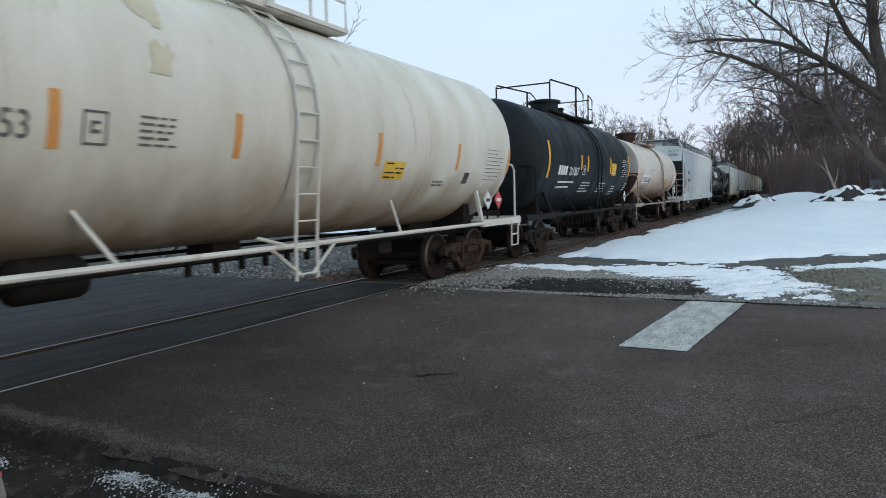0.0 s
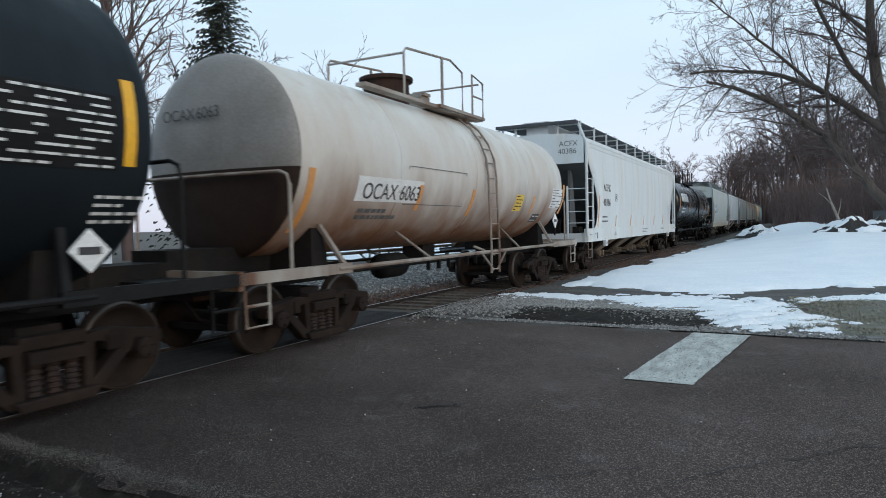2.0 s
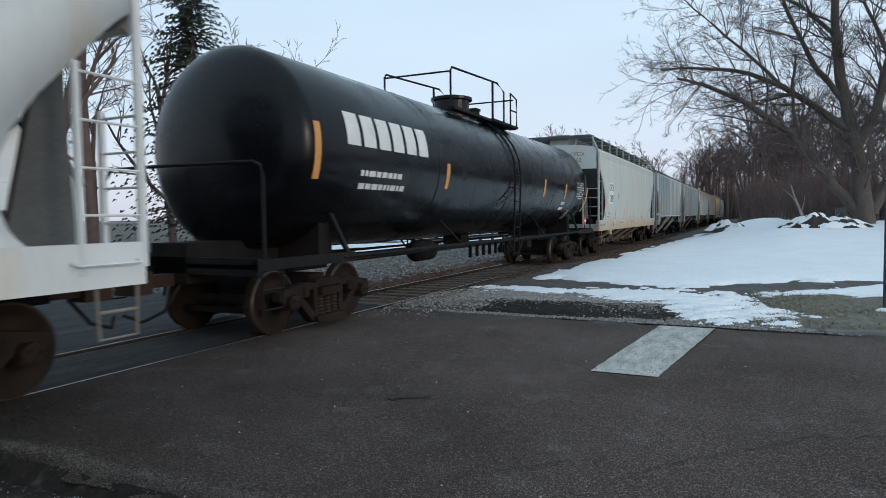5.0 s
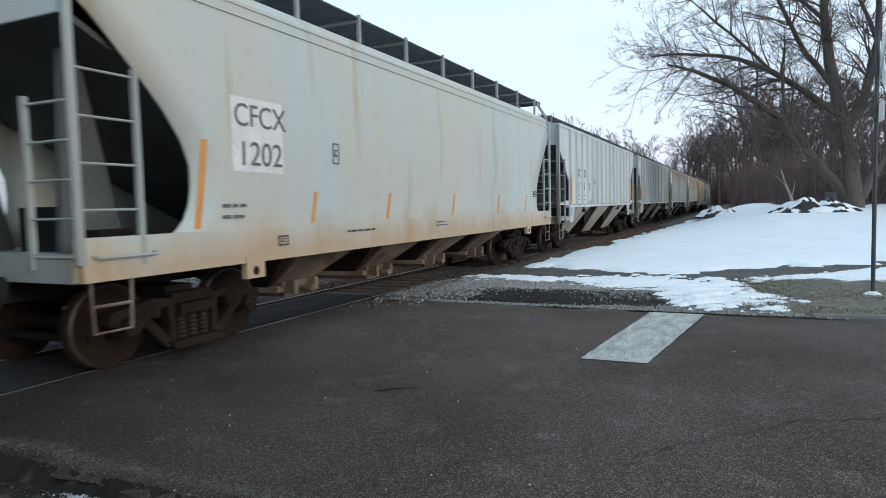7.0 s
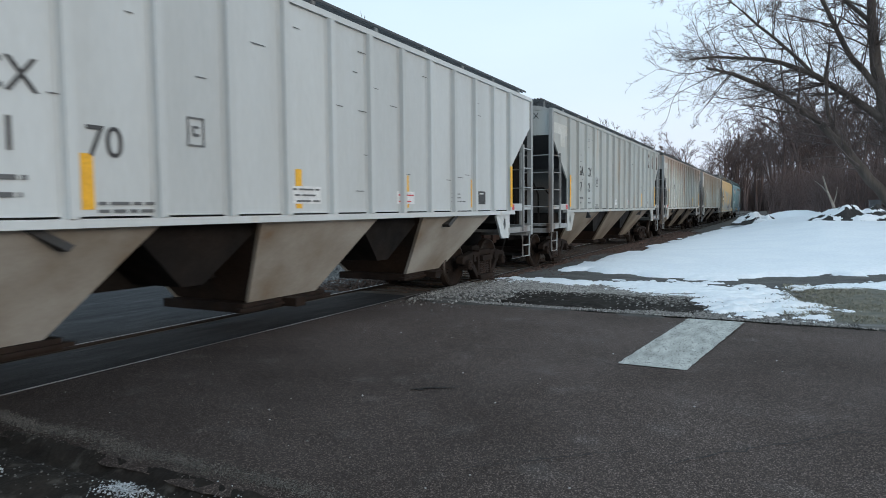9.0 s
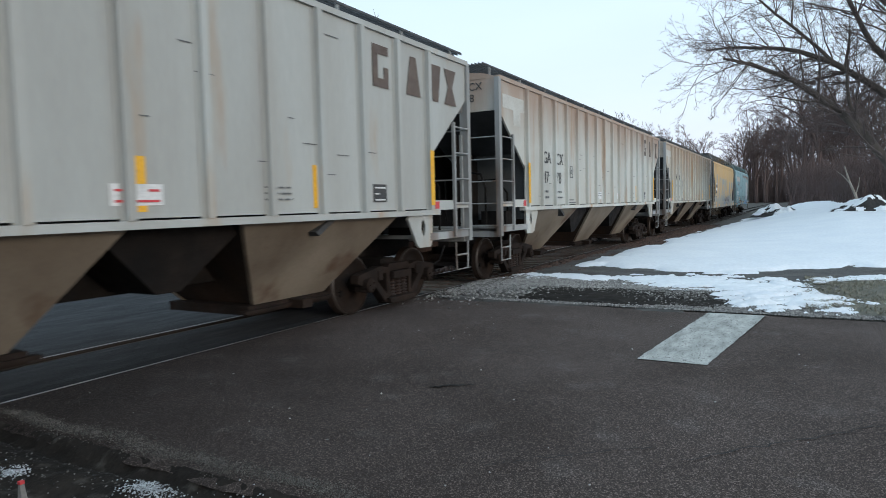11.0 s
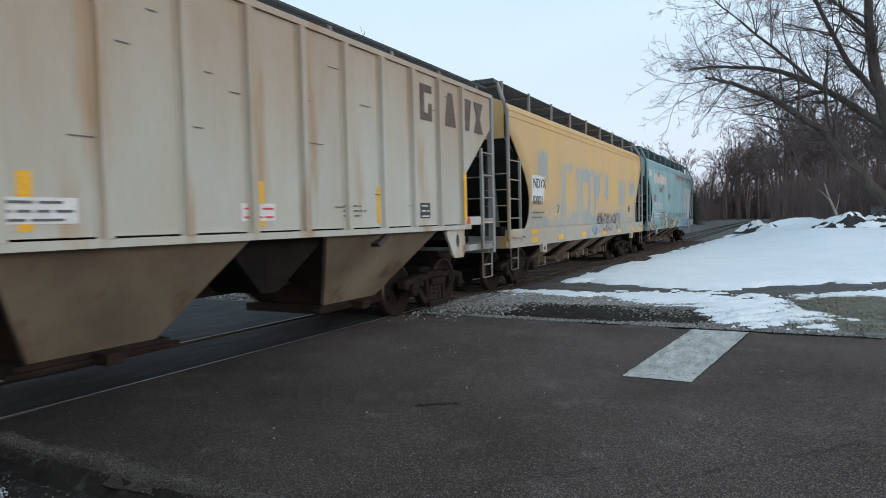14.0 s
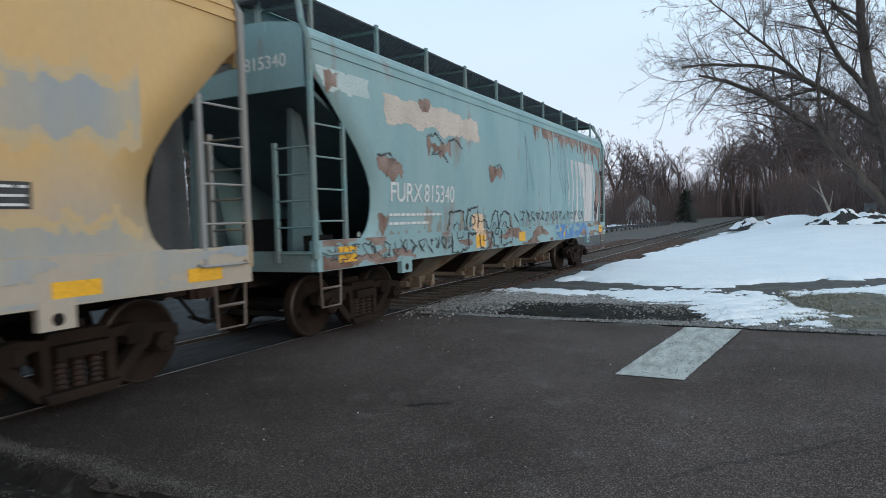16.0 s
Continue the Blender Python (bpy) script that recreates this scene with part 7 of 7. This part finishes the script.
for s in (-1, 1):
    bm = extrude_outline(bmesh.new(), [(-0.6, -0.11), (0.6, -0.11), (0.6, 0.11), (-0.6, 0.11)], -0.07, -0.05, lambda u, v, d, s=s: (u * 0.7 - s * v * 0.7, d - 0.01 * s, 3.75 + s * u * 0.7 + v * 0.7))
    part("blade", bm, SIGN_WHITE, sign)
part("plate", boxes((-0.22, 0.22, -0.075, -0.055, 2.85, 3.15)), SIGN_WHITE, sign)
part("snow_collar", revolve_z(bmesh.new(), [(0.15, -0.02), (0.12, 0.05), (0.07, 0.08), (0.035, 0.09)], 0, 0, 14), SNOW, sign, "little collar of snow")

box_ob = thing("utility_cabinet", "small grey utility cabinet on a stub post by the tree", "cabinet", 40.2, -11.2, 0.8)
part("cabinet", boxes((-0.2, 0.2, -0.25, 0.25, 0.35, 1.05), (-0.23, 0.23, -0.28, 0.28, 1.05, 1.1)), GALV, box_ob)
part("post", boxes((-0.06, 0.06, -0.06, 0.06, -0.3, 0.35)), TIE_WOOD, box_ob)
wagon = thing("trailer", "low dark trailer with a pale snowy cover behind the tree", "trailer", 45, -17.0, 0.85)
part("bed", boxes((-0.9, 0.9, -2.0, 1.8, 0.25, 1.15)), BLACK_STEEL, wagon)
part("cover", boxes((-0.95, 0.95, -2.05, 1.85, 1.15, 1.35)), GALV, wagon)
for y in (-1.2, 1.0):
    for x in (-0.85, 0.85):
        part("wheel", revolve_z(bmesh.new(), [(0.3, -0.08), (0.32, -0.05), (0.32, 0.05), (0.3, 0.08)], 0, 0, 16), BLACK_STEEL, wagon).matrix_basis = pose(x, y, 0.25, 0, 90, 0)

# small marker stake on the shoulder
stake = thing("marker_stake", "short pale weathered stake with a red tip in the mud", "stake", 2.0, -3.0, -0.05)
hexa_bm = hexa(bmesh.new(), [(-0.02, -0.03, 0), (0.02, -0.03, 0), (0.02, 0.03, 0), (-0.02, 0.03, 0)], [(-0.012, 0.0, 0.15), (0.012, 0.0, 0.15), (0.012, 0.02, 0.15), (-0.012, 0.02, 0.15)])
part("stake", hexa_bm, KERB, stake)
part("tip", boxes((-0.013, 0.013, -0.003, 0.023, 0.15, 0.168)), RED_INK, stake)

# ---------------------------------------------------------------- guard rail behind the track
guard = thing("guardrail", "long dark steel guardrail on posts behind the track", "guardrail", 0, 0, -0.2)
for k in range(36):
    x = 30 + k * 2.0
    part("post", boxes((x - 0.07, x + 0.07, 8.6 - k * 0.04, 8.75 - k * 0.04, -0.1, 0.72)), TIE_WOOD, guard)
bm = extrude_outline(bmesh.new(), [(0, 0.42), (0.05, 0.47), (0.0, 0.55), (0.05, 0.63), (0.0, 0.7), (0.03, 0.71), (0.09, 0.63), (0.03, 0.55), (0.09, 0.47), (0.03, 0.41)], 29, 101, lambda u, v, d: (d, 8.5 - (d - 30) * 0.02 + u, v))
part("beam", bm, GALV, guard)
snow_sheet(steps(26, 110, 60), steps(9.5, 20, 30), lambda x, y: 0.1 + 0.5 * fbm(x * 0.3, y, 0.5, 4), 0.06, "thin snow behind the guardrail")

# ---------------------------------------------------------------- houses
SIDING = mat("white_siding", (0.68, 0.7, 0.72), 0.6, 0, (0.58, 0.6, 0.62), 0.5, 0.5, 30, 0.05)
ROOF = mat("dark_shingles", (0.06, 0.058, 0.058), 0.9, 0, (0.1, 0.1, 0.1), 2, 0.7, 30, 0.4)
SHUTTER = mat("dark_shutter", (0.03, 0.035, 0.045), 0.6, 0, (0.04, 0.045, 0.05), 3, 0.6, 30, 0.05)
PANE = mat("window_glass", (0.05, 0.06, 0.07), 0.08, 0, (0.08, 0.09, 0.1), 2, 0.5, 20, 0)


def house(x, y, z, rz, w, d, h, roof_h, label, boards=True):
    hs = thing("house", label, "house", x, y, z, rz)
    bm = boxes((-w / 2, w / 2, -d / 2, d / 2, -0.3, h))
    hexa(bm, [(-w / 2, -d / 2, h), (w / 2, -d / 2, h), (w / 2, d / 2, h), (-w / 2, d / 2, h)], [(-0.01, -d / 2, h + roof_h), (0.01, -d / 2, h + roof_h), (0.01, d / 2, h + roof_h), (-0.01, d / 2, h + roof_h)])
    wall = part("wall", bm, SIDING, hs)
    if boards:
        n = int(h / 0.16)
        me = None
        for k in range(n):
            if me is None:
                ob = part("clapboard", hexa(bmesh.new(), [(-w / 2, -d / 2 - 0.03, 0), (w / 2, -d / 2 - 0.03, 0), (w / 2, -d / 2, 0), (-w / 2, -d / 2, 0)], [(-w / 2, -d / 2 - 0.008, 0.155), (w / 2, -d / 2 - 0.008, 0.155), (w / 2, -d / 2, 0.155), (-w / 2, -d / 2, 0.155)]), SIDING, wall)
                me = ob.data
            else:
                ob = new("clapboard", me)
                ob.parent = wall
            ob.location.z = k * 0.16
    for s in (-1, 1):
        bm = bmesh.new()
        o = 0.35
        sl = roof_h / (w / 2)
        hexa(bm, [(s * (w / 2 + o), -d / 2 - o, h - o * sl), (0, -d / 2 - o, h + roof_h), (0, d / 2 + o, h + roof_h), (s * (w / 2 + o), d / 2 + o, h - o * sl)],
             [(s * (w / 2 + o), -d / 2 - o, h - o * sl + 0.15), (0, -d / 2 - o, h + roof_h + 0.15), (0, d / 2 + o, h + roof_h + 0.15), (s * (w / 2 + o), d / 2 + o, h - o * sl + 0.15)])
        part("roof", bm, ROOF, hs)
    for u in (-w * 0.28, w * 0.28):
        for zz in ((0.9, 2.3),) + (((3.4, 4.7),) if h > 4.5 else ()):
            win = part("window", boxes((u - 0.5, u + 0.5, -d / 2 - 0.06, -d / 2 - 0.03, zz[0] - 0.08, zz[0]), (u - 0.5, u + 0.5, -d / 2 - 0.06, -d / 2 - 0.03, zz[1], zz[1] + 0.08), (u - 0.5, u - 0.42, -d / 2 - 0.06, -d / 2 - 0.03, *zz), (u + 0.42, u + 0.5, -d / 2 - 0.06, -d / 2 - 0.03, *zz), (u - 0.42, u + 0.42, -d / 2 - 0.06, -d / 2 - 0.03, sum(zz) / 2 - 0.03, sum(zz) / 2 + 0.03)), SIDING, hs)
            part("pane", boxes((u - 0.42, u + 0.42, -d / 2 - 0.045, -d / 2 - 0.035, *zz)), PANE, win)
            for sx in (-0.75, 0.52):
                part("shutter", boxes((u + sx, u + sx + 0.23, -d / 2 - 0.06, -d / 2 - 0.032, zz[0] - 0.05, zz[1] + 0.05)), SHUTTER, win)
    return hs


house(15.0, 22, -0.3, 0, 4.4, 9, 3.6, 2.0, "white clapboard house with dark shutters behind the railway")
porch = thing("porch_steps", "white porch steps with slim railing in front of the house", "steps", 12.6, 16.6, -0.3)
for k in range(5):
    part("tread", boxes((-0.8, 0.8, -0.28 * (5 - k), -0.28 * (4 - k), 0, 0.18 * (k + 1))), SIDING, porch)
for s in (-0.8, 0.8):
    part("railing", tubes(0.03, [(s, -1.4, 0.1), (s, -1.4, 1.05), (s, 0.0, 1.85), (s, 0.0, 0.9)], *[[(s, -1.4 + 0.2 * k, 0.2 + 0.11 * k), (s, -1.4 + 0.2 * k, 1.05 + 0.114 * k)] for k in range(1, 7)]), SIDING, porch)
house(128, 16.5, -0.3, -75, 5, 7, 3.2, 2.4, "distant white gabled house behind bare trees", False)
house(104, 21.5, -0.3, -80, 5, 6, 2.6, 1.8, "distant pale green roofed house behind bare trees", False)


# ---------------------------------------------------------------- what moves
def motions():
    times = [k * 0.5 for k in range(33)]
    rolled = {t: gone(t) for t in times}
    for car, x0 in CARS:
        walk(car, [(t, pose(x0 - rolled[t], 0, 0)) for t in times])
    turns = [(k / FPS, -math.degrees(gone(k / FPS) / 0.457)) for k in range(0, 16 * FPS + 1)]
    for w, x in WHEELSETS:
        walk(w, [(t, pose(x, 0, 0.457, 0, a, 0)) for t, a in turns])


motions()
